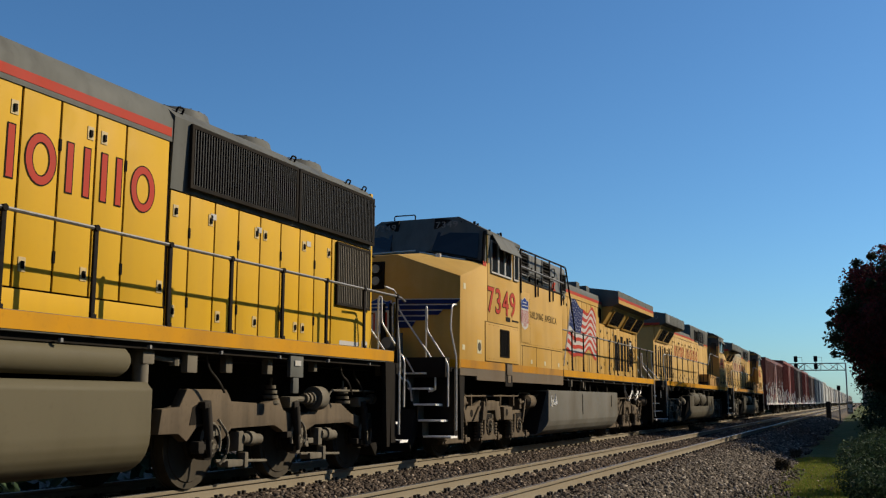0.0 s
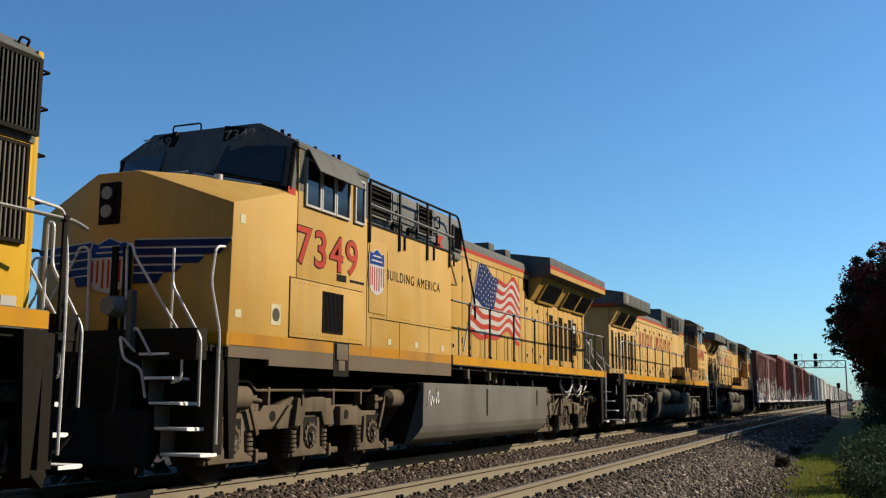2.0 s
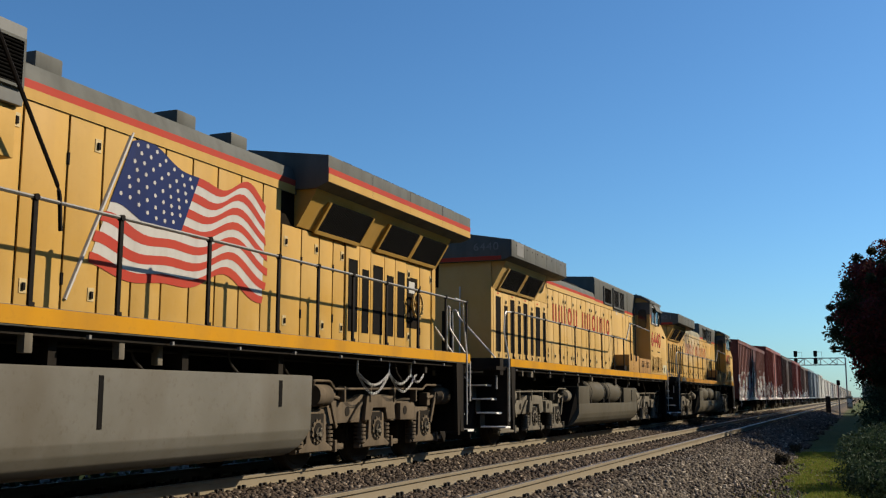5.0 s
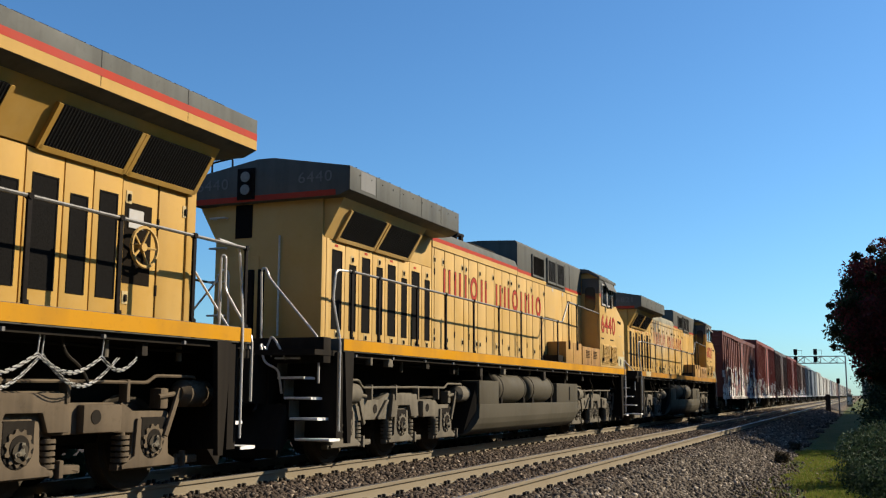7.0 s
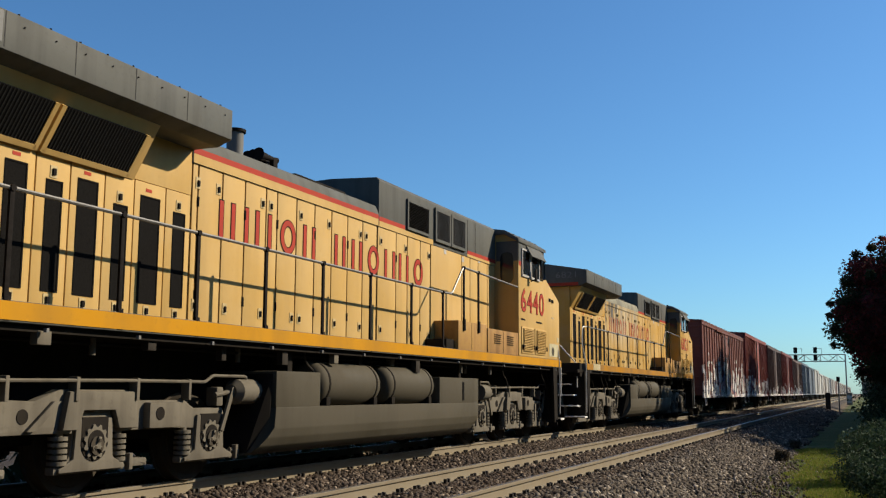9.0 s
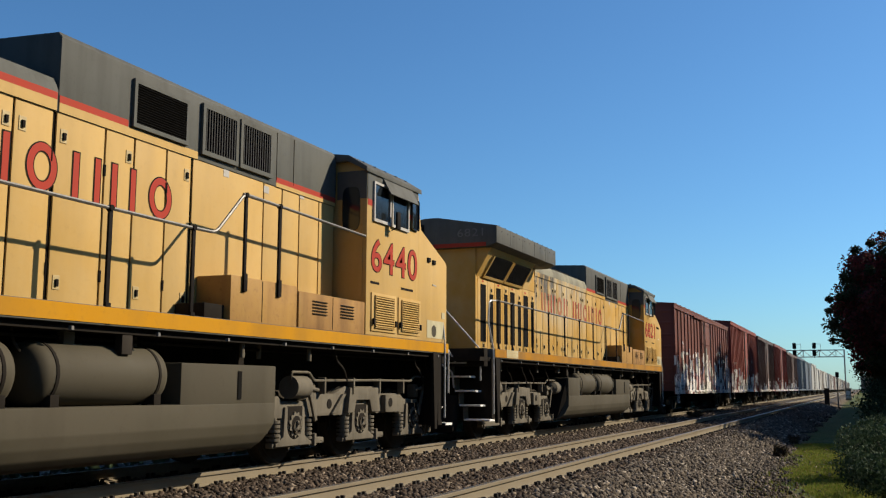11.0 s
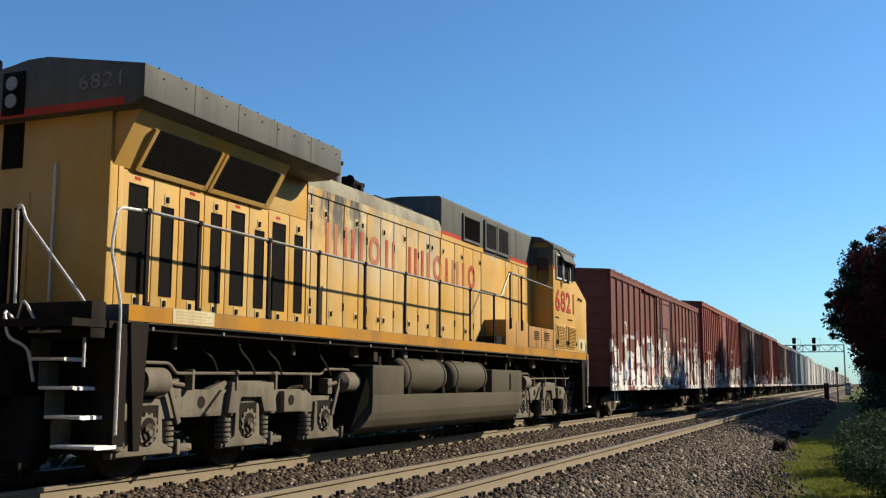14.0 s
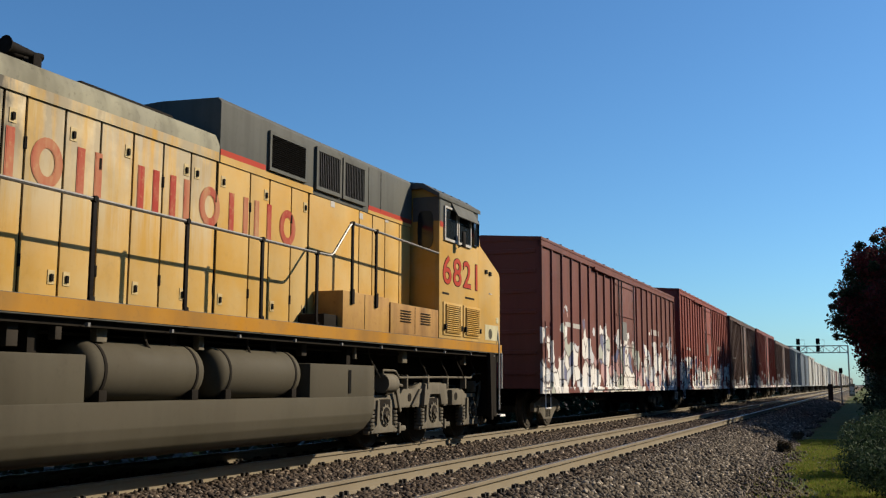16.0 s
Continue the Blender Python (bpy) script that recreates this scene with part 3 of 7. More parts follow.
def radiator_lip(parent, y0, y1, roof_mat, stripe, z0=4.16, z1=4.62, peak=4.86):
    """The wide radiator hood at the top of the long end."""
    bm = bmesh.new()
    prism(bm, [(-1.55, z0 + 0.08), (-1.55, z1), (-0.15, peak), (0.15, peak), (1.55, z1), (1.55, z0 + 0.08), (1.35, z0), (-1.35, z0)], y0, y1, "y", 0.015)
    lip = part("radiator_hood", bm, roof_mat, parent, "grey overhanging radiator hood", 30)
    for s in (-1, 1):
        bm = bmesh.new()
        n = 4 if stripe else int((y1 - y0) / 0.8)
        for k in range(1, n):
            y = y0 + (y1 - y0) * k / n
            box(bm, *slab(s, 1.55, 1.553, y - 0.006, y + 0.006, z0 + 0.1, z1 - 0.01))
        part("panel_joint", bm, BAR, lip)
        if not stripe:
            for k in range(11):
                y = y0 + 0.3 + (y1 - y0 - 0.5) * k / 10
                b = bmesh.new()
                rod(b, (s * 1.5, y, z1 - 0.02), (s * 1.5, y, z1 + 0.03), 0.012, 6)
                part("bolt", b, POST, lip, "", 0)
                b = bmesh.new()
                rod(b, (s * 1.548, y + 0.03, z0 + 0.36), (s * 1.562, y + 0.03, z0 + 0.36), 0.009, 6)
                part("bolt", b, POST, lip, "", 0)
        if stripe:
            part("red_stripe", boxes(slab(s, 1.55, 1.554, y0 + 0.01, y1 - 0.01, z0 + 0.21, z0 + 0.30)), RED, lip, "faded red stripe")
            part("yellow_band", boxes(slab(s, 1.55, 1.553, y0 + 0.01, y1 - 0.01, z0 + 0.085, z0 + 0.21)), YELLOW, lip, "faded yellow band")
    return lip


def slanted_screens(parent, s, x0, z0, x1, z1, spans, mat):
    """Radiator screens that lean outward under the hood, with ribs between."""
    dx, dz = x1 - x0, z1 - z0
    n = math.hypot(dx, dz)
    for a, b in spans:
        m = pose(s * (x0 + dx / 2), (a + b) / 2, (z0 + z1) / 2) @ pose(0, 0, 0, 0, s * math.degrees(math.atan2(dx, dz)), 0)
        bm = bmesh.new()
        turned(bm, m, lambda k: box(k, -0.02, 0.02, -(b - a) / 2, (b - a) / 2, -n / 2, n / 2))
        sc = part("radiator_screen", bm, MESH, parent, "black slanted radiator screen", 0)
        bm = bmesh.new()
        def ribs(k):
            c = int((b - a) / 0.045)
            for i in range(c):
                y = -(b - a) / 2 + (b - a) * (i + 0.5) / c
                box(k, s * 0.02 - 0.006, s * 0.02 + 0.006, y - 0.006, y + 0.006, -n / 2, n / 2)
        turned(bm, m, ribs)
        part("ribs", bm, BAR, sc, "", 0)
        bm = bmesh.new()
        turned(bm, m, lambda k: [box(k, -0.03, 0.03, e - 0.03, e + 0.03, -n / 2 - 0.02, n / 2) for e in (-(b - a) / 2, (b - a) / 2)])
        turned(bm, m, lambda k: box(k, -0.03, 0.03, -(b - a) / 2, (b - a) / 2, -n / 2 - 0.03, -n / 2 + 0.03))
        part("screen_frame", bm, mat, sc, "", 0)


def fan_bumps(parent, ys, z, mat):
    for y in ys:
        bm = bmesh.new()
        rod(bm, (0, y, z - 0.05), (0, y, z + 0.1), 0.62, 28, 0.58)
        f = part("roof_fan", bm, mat, parent, "round roof fan housing")
        bm = bmesh.new()
        for k in range(7):
            dy = -0.45 + k * 0.15
            half = math.sqrt(0.56 ** 2 - dy * dy)
            rod(bm, (-half, y + dy, z + 0.108), (half, y + dy, z + 0.108), 0.012, 5)
        part("fan_guard", bm, BAR, f)


def fuel_tank(parent, y0, y1, recess=None, mat=None):
    """Fuel tank with chamfered ends and lower corners; recess: a notch at the top of each side for air reservoirs."""
    mat = mat or TANK
    def hull(bm, a, b, z1, w):
        half = [(w, 0.62), (w * 0.98, 0.5), (w * 0.94, 0.39), (w * 0.88, 0.31), (w * 0.8, 0.27)]
        prof = [(-w, z1), (w, z1)] + half + [(-x, z) for x, z in half[::-1]]
        prism(bm, prof, a, b, "y", 0.02)
    def ends(bm):
        for v in bm.verts:
            low = max(0.0, (0.66 - v.co.z) / 0.39)
            v.co.y -= (0.36 if abs(v.co.y - y0) < 0.1 else 0.3) * low
    bm = bmesh.new()
    if recess:
        hull(bm, y0, y1, 0.9, 1.5)
    else:
        hull(bm, y0, y1, 1.38, 1.5)
    ends(bm)
    t = part("fuel_tank", bm, mat, parent, "dusty fuel tank with rounded lower edges", 35)
    # black sheet over the near end paints its shade along with soot
    bm = bmesh.new()
    prism(bm, [(-1.44, 1.34), (1.44, 1.34), (1.44, 0.58), (1.26, 0.31), (-1.26, 0.31), (-1.44, 0.58)], y0 - 0.012, y0 - 0.004, "y")
    for v in bm.verts:
        v.co.y -= 0.36 * max(0.0, (0.66 - v.co.z) / 0.39)
    part("tank_end", bm, BLACK, t, "black plate for the soot and shade of the tank's end", 0)
    if recess:
        for a, b in ((y0, recess[0]), (recess[1], y1)):
            part("tank_top", boxes((-1.495, 1.495, a, b, 0.88, 1.38), bevel=0.02), mat, t)
        part("tank_saddle", boxes((-0.8, 0.8, recess[0], recess[1], 0.88, 1.6)), BLACK, t, "dark tank saddle")
    for s in (-1, 1):
        bm = bmesh.new()
        box(bm, *slab(s, 1.5, 1.506, y1 - 0.9, y1 - 0.82, 0.95, 1.3))
        part("sight_slot", bm, MESH, t, "dark gauge slot")
        for k in range(4):
            y = y0 + 0.6 + (y1 - y0 - 1.2) * k / 3
            part("tank_hanger", boxes(slab(s, 0.9, 1.3, y, y + 0.12, 1.36, 1.7)), BLACK, t)
        if recess:
            c = (recess[1] - recess[0]) / 2
            for k in range(2):
                a = recess[0] + c * k + 0.06
                b = a + c - 0.18
                bm = bmesh.new()
                lathe(bm, s * 1.15, 1.22, [(a, 0.08), (a + 0.015, 0.17), (a + 0.05, 0.26), (a + 0.1, 0.315), (a + 0.16, 0.335), (b - 0.16, 0.335), (b - 0.1, 0.315), (b - 0.05, 0.26), (b - 0.015, 0.17), (b, 0.08)])
                r = part("air_reservoir", bm, TANK, parent, "grey cylindrical air reservoir")
                for y in (a + 0.25, b - 0.25):
                    bm = bmesh.new()
                    rod(bm, (s * 1.15, y - 0.02, 1.22), (s * 1.15, y + 0.02, 1.22), 0.343, 28)
                    box(bm, *slab(s, 1.3, 1.46, y - 0.06, y + 0.06, 0.88, 1.02), 0.01)
                    part("strap", bm, BLACK, r, "dark retaining strap")
    return t


def frame_and_deck(parent, y0, y1, sill_y0, sill_y1, sill_z=(1.73, 1.93), edge=None):
    bm = bmesh.new()
    box(bm, -0.5, 0.5, y0, y1, 0.95, 1.68, 0.02)
    box(bm, -1.46, 1.46, y0 + 0.1, y1 - 0.1, 1.66, 1.74)
    part("underframe", bm, BLACK, parent, "sooty black underframe")
    for s in (-1, 1):
        bm = bmesh.new()
        box(bm, *slab(s, 0.9, 1.53, sill_y0, sill_y1, sill_z[0], sill_z[1]), 0.012)
        w = part("walkway", bm, GREY, parent, "worn grey walkway")
        e = part("sill_stripe", boxes(slab(s, 1.53, 1.538, sill_y0, sill_y1, sill_z[0] + 0.02, sill_z[1] - 0.008)), edge or SILL, w, "orange-yellow reflective sill stripe", 0)
        y = sill_y0 + 0.4
        while y < sill_y1:
            part("sill_light", boxes(slab(s, 1.5, 1.54, y, y + 0.035, 1.66, 1.70)), FAINT, w, "small white sill light", 0)
            y += 1.35


def tone_band(parent, s, x, y0, y1, z0, z1, mat, name, label):
    return part(name, boxes(slab(s, x, x + 0.004, y0, y1, z0, z1)), mat, parent, label, 0)


def stained_hood(base):
    """The sooty locomotive's hood paint: bleached upper half, black soot run down from the exhaust near the radiators."""
    m = base.copy()
    m.name = "bleached and sooted yellow paint"
    nt = m.node_tree
    bs = nt.nodes["Principled BSDF"]
    under = bs.inputs["Base Color"].links[0].from_socket
    c = nt.nodes.new("ShaderNodeTexCoord")
    sep = nt.nodes.new("ShaderNodeSeparateXYZ")
    nt.links.new(c.outputs["Object"], sep.inputs[0])

    def span(sock, pts):
        r = nt.nodes.new("ShaderNodeFloatCurve")
        lo, hi = pts[0][0], pts[-1][0]
        mr = nt.nodes.new("ShaderNodeMapRange")
        mr.inputs["From Min"].default_value, mr.inputs["From Max"].default_value = lo, hi
        nt.links.new(sock, mr.inputs["Value"])
        cv = r.mapping.curves[0]
        cv.points[0].location, cv.points[1].location = (0, pts[0][1]), (1, pts[-1][1])
        for p, v in pts[1:-1]:
            cv.points.new((p - lo) / (hi - lo), v)
        r.mapping.update()
        nt.links.new(mr.outputs[0], r.inputs["Value"])
        return r.outputs[0]

    def times(p, q):
        k = nt.nodes.new("ShaderNodeMath")
        k.operation = "MULTIPLY"
        nt.links.new(p, k.inputs[0])
        nt.links.new(q, k.inputs[1])
        return k.outputs[0]

    runs = noise_of(nt, coords(nt, (1, 4.0, 0.35)), 1.4, 5, 0.65)
    cloud = noise_of(nt, coords(nt), 1.5, 5, 0.65)
    pale = times(span(sep.outputs["Z"], [(2.2, 0.0), (2.7, 0.3), (3.2, 0.8), (4.6, 1.0)]), ramp(nt, runs, 0.36, 0.56))
    col = mix(nt, pale, under, (0.48, 0.40, 0.26))
    black = times(times(span(sep.outputs["Z"], [(2.7, 0.0), (3.2, 0.35), (3.7, 0.9), (4.3, 1.0), (4.6, 0.8)]), span(sep.outputs["Y"], [(6.2, 0.5), (6.8, 1.0), (8.0, 1.0), (8.9, 0.5), (11.8, 0.4)])), ramp(nt, times(runs, cloud), 0.16, 0.28))
    col = mix(nt, black, col, (0.075, 0.068, 0.055))
    nt.links.new(col, bs.inputs["Base Color"])
    return m


HOOD_STAINED = stained_hood(YELLOW_STAINED)


# ---- locomotive with a radiator end towards the camera and the cab at the far end ----
def radiator_first_loco(number, label, paint, soot=False):
    L = thing("locomotive", label, "locomotive", "locomotives of the train")
    frame_and_deck(L, 0.9, 21.7, 1.75, 21.56, edge=SILL_WORN if soot else SILL)
    end_steps(L, 1.3, -1, True)
    end_steps(L, 22.0 - 0.35, 1)
    ge_truck(L, (2.6, 4.68, 6.76), True)
    ge_truck(L, (16.6, 18.68, 20.76), False)
    fuel_tank(L, 7.75, 15.5, (8.95, 13.45))
    ribbed_box_pipes(L, 2.0, 21.0, int(number))
    # hood core, its near-black colour stands in for shade in the door gaps
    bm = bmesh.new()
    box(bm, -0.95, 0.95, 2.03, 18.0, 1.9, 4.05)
    part("hood_core", bm, SEAM, L, "near-black hood core, painted as shade in the door gaps", 0)
    # the end wall
    bm = bmesh.new()
    box(bm, -1.0, 1.0, 1.98, 2.12, 1.93, 4.2, 0.02)
    end = part("end_wall", bm, paint, L, "yellow end wall in shade")
    part("end_window", boxes((-0.62, -0.3, 1.97, 1.99, 3.6, 4.15)), MESH, end, "dark end vent")
    bm = bmesh.new()
    pipe(bm, [(0.25, 1.93, 2.0), (0.25, 1.93, 3.6)], 0.016)
    part("end_rod", bm, HANDRAIL, end, "bare steel rod")
    bm = bmesh.new()
    pipe(bm, rounded([(-0.85, 1.98, 2.3), (-0.85, 1.9, 2.3), (-0.85, 1.9, 2.9), (-0.85, 1.98, 2.9)], 0.04), 0.014)
    part("end_rod", bm, HANDRAIL, end, "bare steel rod")
    for z in (2.35, 2.9, 3.45, 3.95):
        bm = bmesh.new()
        pipe(bm, rounded([(-0.99, 2.0, z), (-1.08, 1.9, z), (-0.8, 1.9, z), (-0.78, 1.98, z)], 0.03), 0.016)
        part("end_rung", bm, HANDRAIL, end, "small steel rung")
    part("end_door", boxes((-0.75, -0.15, 1.965, 1.98, 1.97, 3.3), bevel=0.005), paint, end)
    # radiator hood
    lip = radiator_lip(L, 1.83, 6.45, GREY, False)
    hood_lamps(lip, -0.33, 1.83, (4.57, 4.36), -1)
    part("lamp_box", boxes((-0.5, -0.17, 1.80, 1.83, 4.2, 4.72), bevel=0.01), POST, lip, "black headlight panel")
    for x in (-1.3, 0.62):
        lettering(number, 0.25, FAINT, lip, 1, x, 1.822, 4.40, "faint white road number", 0.6, 0.0, "end_number", "end")
    bm = bmesh.new()
    box(bm, -1.3, 1.3, 1.824, 1.83, 4.17, 4.26)
    part("red_stripe", bm, RED, lip, "faded red stripe")
    bm = bmesh.new()
    pipe(bm, rounded([(-1.1, 1.95, 4.68), (-1.1, 1.95, 4.9), (-0.7, 1.95, 4.95), (-0.7, 1.95, 4.76)], 0.05), 0.016)
    part("roof_grab", bm, POST, lip)
    fan_bumps(lip, (2.9, 4.3, 5.6), 4.74, GREY)
    if not soot:
        part("repair_patch", boxes(slab(1, 1.55, 1.554, 2.2, 2.72, 4.3, 4.6)), FAINT, lip, "pale repair patch", 0)
    else:
        p = part("notice_plate", boxes(slab(1, 1.538, 1.543, 2.5, 3.3, 1.76, 1.93)), CREAM, L, "white plate with worn small writing", 0)
        part("writing_bars", boxes(*[slab(1, 1.543, 1.545, 2.56, 3.24 - 0.1 * (k % 2), 1.785 + k * 0.036, 1.80 + k * 0.036) for k in range(4)]), PLATE, p, "faint writing bars", 0)
    for s in (-1, 1):
        # leaning screens and the plates beside them
        bm = bmesh.new()
        prism(bm, [(s * 0.93, 3.55), (s * 1.0, 3.55), (s * 1.36, 4.18), (s * 0.9, 4.18)], 2.03, 5.3, "y")
        part("radiator_flare", bm, paint, L, "yellow flared panel under the radiator hood", 0)
        slanted_screens(L, s, 1.02, 3.58, 1.29, 4.02, ((2.4, 3.72), (3.82, 5.15)), paint)
        # louvred doors
        part("corner_post", boxes(slab(s, 0.93, 1.003, 2.125, 2.21, 1.94, 3.56), bevel=0.004), paint, L, "", 30)
        y = 2.22
        for i, w in enumerate((0.56, 0.5, 0.52, 0.5, 0.54, 0.5, 0.58, 0.5)):
            d = part("vent_door", boxes(slab(s, 0.95, 0.985, y + 0.01, y + w - 0.01, 1.95, 3.56), bevel=0.006), paint, L, "yellow door with a tall black louvre", 30)
            z1 = (3.40, 3.22, 3.40, 3.3)[i % 4]
            gw = 0.15 if i % 2 else 0.11
            grille(d, s, 0.979, y + gw, y + w - 0.11, 2.12, z1, MESH, 0, True, "louvre", 0.02, MESH, 0.014)
            for zz in (2.0,) if i % 2 == 0 else (2.0, z1 + 0.05):
                lp = part("latch_plate", boxes(slab(s, 0.985, 0.992, y + w * 0.5 - 0.05, y + w * 0.5 + 0.05, zz - 0.03, zz + 0.1)), PLATE, d, "pale latch plate", 0)
                part("latch", boxes(slab(s, 0.992, 1.01, y + w * 0.5 - 0.02, y + w * 0.5 + 0.02, zz, zz + 0.07)), POST, lp, "black door latch")
            if i % 2 == 0:
                part("notice", boxes(slab(s, 0.985, 0.988, y + 0.2, y + 0.31, 3.45, 3.49)), RED, d, "small red warning plate", 0)
            y += w
        part("filler_panel", boxes(slab(s, 0.94, 0.975, 5.31, 6.43, 3.57, 4.18), bevel=0.006), paint, L, "", 30)
        # engine hood
        edges = [6.45, 6.58, 7.12, 7.66, 8.2, 8.5, 9.05, 9.6, 10.15, 10.7, 11.25, 11.8]
        hood_doors(L, s, 0.95, edges, 1.95, 4.0, HOOD_STAINED if soot else paint)
        bm = bmesh.new()
        prism(bm, [(s * 0.4, 4.0), (s * 0.99, 4.0), (s * 0.99, 4.22), (s * 0.93, 4.36), (s * 0.7, 4.46), (0, 4.48), (0, 4.0)], 6.43, 11.82, "y")
        part("hood_shoulder", bm, ROOF_STAINED if soot else GREY, L, "sooted olive-grey hood roof" if soot else "grey hood roof", 30)
        tone_band(L, s, 0.99, 6.44, 11.81, 4.0, 4.12, HOOD_STAINED if soot else paint, "hood_band", "yellow band under the roof stripe")
        if not soot:
            tone_band(L, s, 0.99, 6.44, 11.81, 4.12, 4.20, RED, "red_stripe", "faded red stripe")
        # equipment section with the raised roof
        hood_doors(L, s, 0.95, [11.83, 12.6, 13.1, 13.7, 14.2], 1.95, 4.0, paint)
        hood_doors(L, s, 0.95, [14.22, 15.9, 16.4, 16.9, 17.5, 18.0], 1.95, 4.0, paint, False, "equipment_door")
        bm = bmesh.new()
        prism(bm, [(s * 0.2, 4.0), (s * 0.985, 4.0), (s * 0.985, 4.83), (s * 0.93, 4.89), (0, 4.93), (0, 4.0)], 11.84, 18.02, "y", 0.01)
        roof = part("equipment_roof", bm, GREY, L, "raised grey equipment housing", 30)
        tone_band(L, s, 0.985, 11.85, 14.3, 4.0, 4.10, paint, "hood_band", "")
        tone_band(L, s, 0.985, 16.2, 18.0, 4.0, 4.06, paint, "hood_band", "")
        tone_band(L, s, 0.985, 11.85, 12.95, 4.10, 4.18, RED, "red_stripe", "faded red stripe")
        tone_band(L, s, 0.985, 16.2, 18.0, 4.06, 4.14, RED, "red_stripe", "faded red stripe")
        grille(roof, s, 0.985, 13.0, 14.05, 4.12, 4.70, GREY, 16, False, "intake_grille", 0.05, MESH)
        for a in (14.34, 15.21):
            grille(roof, s, 0.99, a, a + 0.82, 4.08, 4.76, GREY, 12, True, "inverter_grille", 0.06)
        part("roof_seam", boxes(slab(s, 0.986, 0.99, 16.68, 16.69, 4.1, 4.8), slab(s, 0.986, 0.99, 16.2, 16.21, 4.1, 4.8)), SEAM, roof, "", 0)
        for a, zz in ((14.9, 3.9), (15.9, 3.86), (16.9, 3.95)):
            part("notice_plate", boxes(slab(s, 0.972, 0.976, a, a + 0.13, zz, zz + 0.1)), WHITE, L, "small white notice plate", 0)
        # equipment boxes beside the cab
        bm = bmesh.new()
        box(bm, *slab(s, 0.98, 1.5, 14.38, 16.0, 1.93, 2.50), 0.012)
        b1 = part("battery_box", bm, YELLOW_RUSTY, L, "dirty rust-stained yellow equipment box")
        bm = bmesh.new()
        box(bm, *slab(s, 0.98, 1.52, 16.02, 18.06, 1.93, 2.44), 0.012)
        b2 = part("battery_box", bm, YELLOW_RUSTY, L, "dirty rust-stained yellow equipment box")
        for a in (16.4, 17.25):
            for k in range(5):
                part("louvre", boxes(slab(s, 1.52, 1.535, a, a + 0.42, 2.14 + k * 0.045, 2.155 + k * 0.045)), BLACK, b2, "", 0)
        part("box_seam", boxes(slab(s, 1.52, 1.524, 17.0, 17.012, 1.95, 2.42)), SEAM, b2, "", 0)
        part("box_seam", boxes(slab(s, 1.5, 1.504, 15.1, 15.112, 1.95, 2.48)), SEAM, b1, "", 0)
        bm = bmesh.new()
        box(bm, *slab(s, 0.98, 1.42, 13.95, 14.36, 1.93, 2.12), 0.012)
        part("box_step", bm, BLACK, L, "dark step beside the equipment box")
        # rails
        stanchions(L, s, (2.05, 3.0, 4.55, 5.9, 7.4, 8.95, 10.51, 12.12, 13.57), [(1.95, 2.98), (13.4, 2.97), (14.02, 2.98), (14.63, 3.57), (18.2, 3.5)])
        stanchions(L, s, (14.66, 15.49), [(14.6, 3.56), (15.6, 3.55)], z0=2.3)
    for k in range(3):
        bm = bmesh.new()
        lathe(bm, 0.62 - 0.14 * k, 4.60, [(8.5 + 0.06 * k, 0.1), (8.56 + 0.06 * k, 0.06), (8.9, 0.035), (9.0, 0.05)], 12)
        box(bm, 0.58 - 0.14 * k, 0.66 - 0.14 * k, 8.86, 8.98, 4.42, 4.62, 0.01)
        part("air_horn", bm, POST, L, "black air horn on the hood roof")
    bm = bmesh.new()
    rod(bm, (0.78, 7.65, 4.3), (0.78, 7.65, 4.70), 0.12, 16)
    stack = part("roof_stack", bm, GREY_LIGHT, L, "short grey stack on the hood roof")
    bm = bmesh.new()
    rod(bm, (0.78, 7.65, 4.70), (0.78, 7.65, 4.74), 0.15, 16)
    part("stack_cap", bm, POST, stack, "dark flared cap")
    bm = bmesh.new()
    box(bm, -0.55, 0.55, 9.7, 11.4, 4.46, 4.56, 0.02)
    part("exhaust_stack", bm, BLACK, L, "sooty exhaust housing")
    loco_cab_far(L, number, paint)
    brand_bars("221o2 22o121o", 0.5, RED_WORN if soot else RED, L, 1, 0.976, 7.06, 3.12, 6.75, RED_WORN if soot else None)
    brand_bars("221o2 22o121o", 0.5, RED_WORN if soot else RED, L, -1, 0.976, 7.06, 3.12, 6.75, RED_WORN if soot else None)
    return L


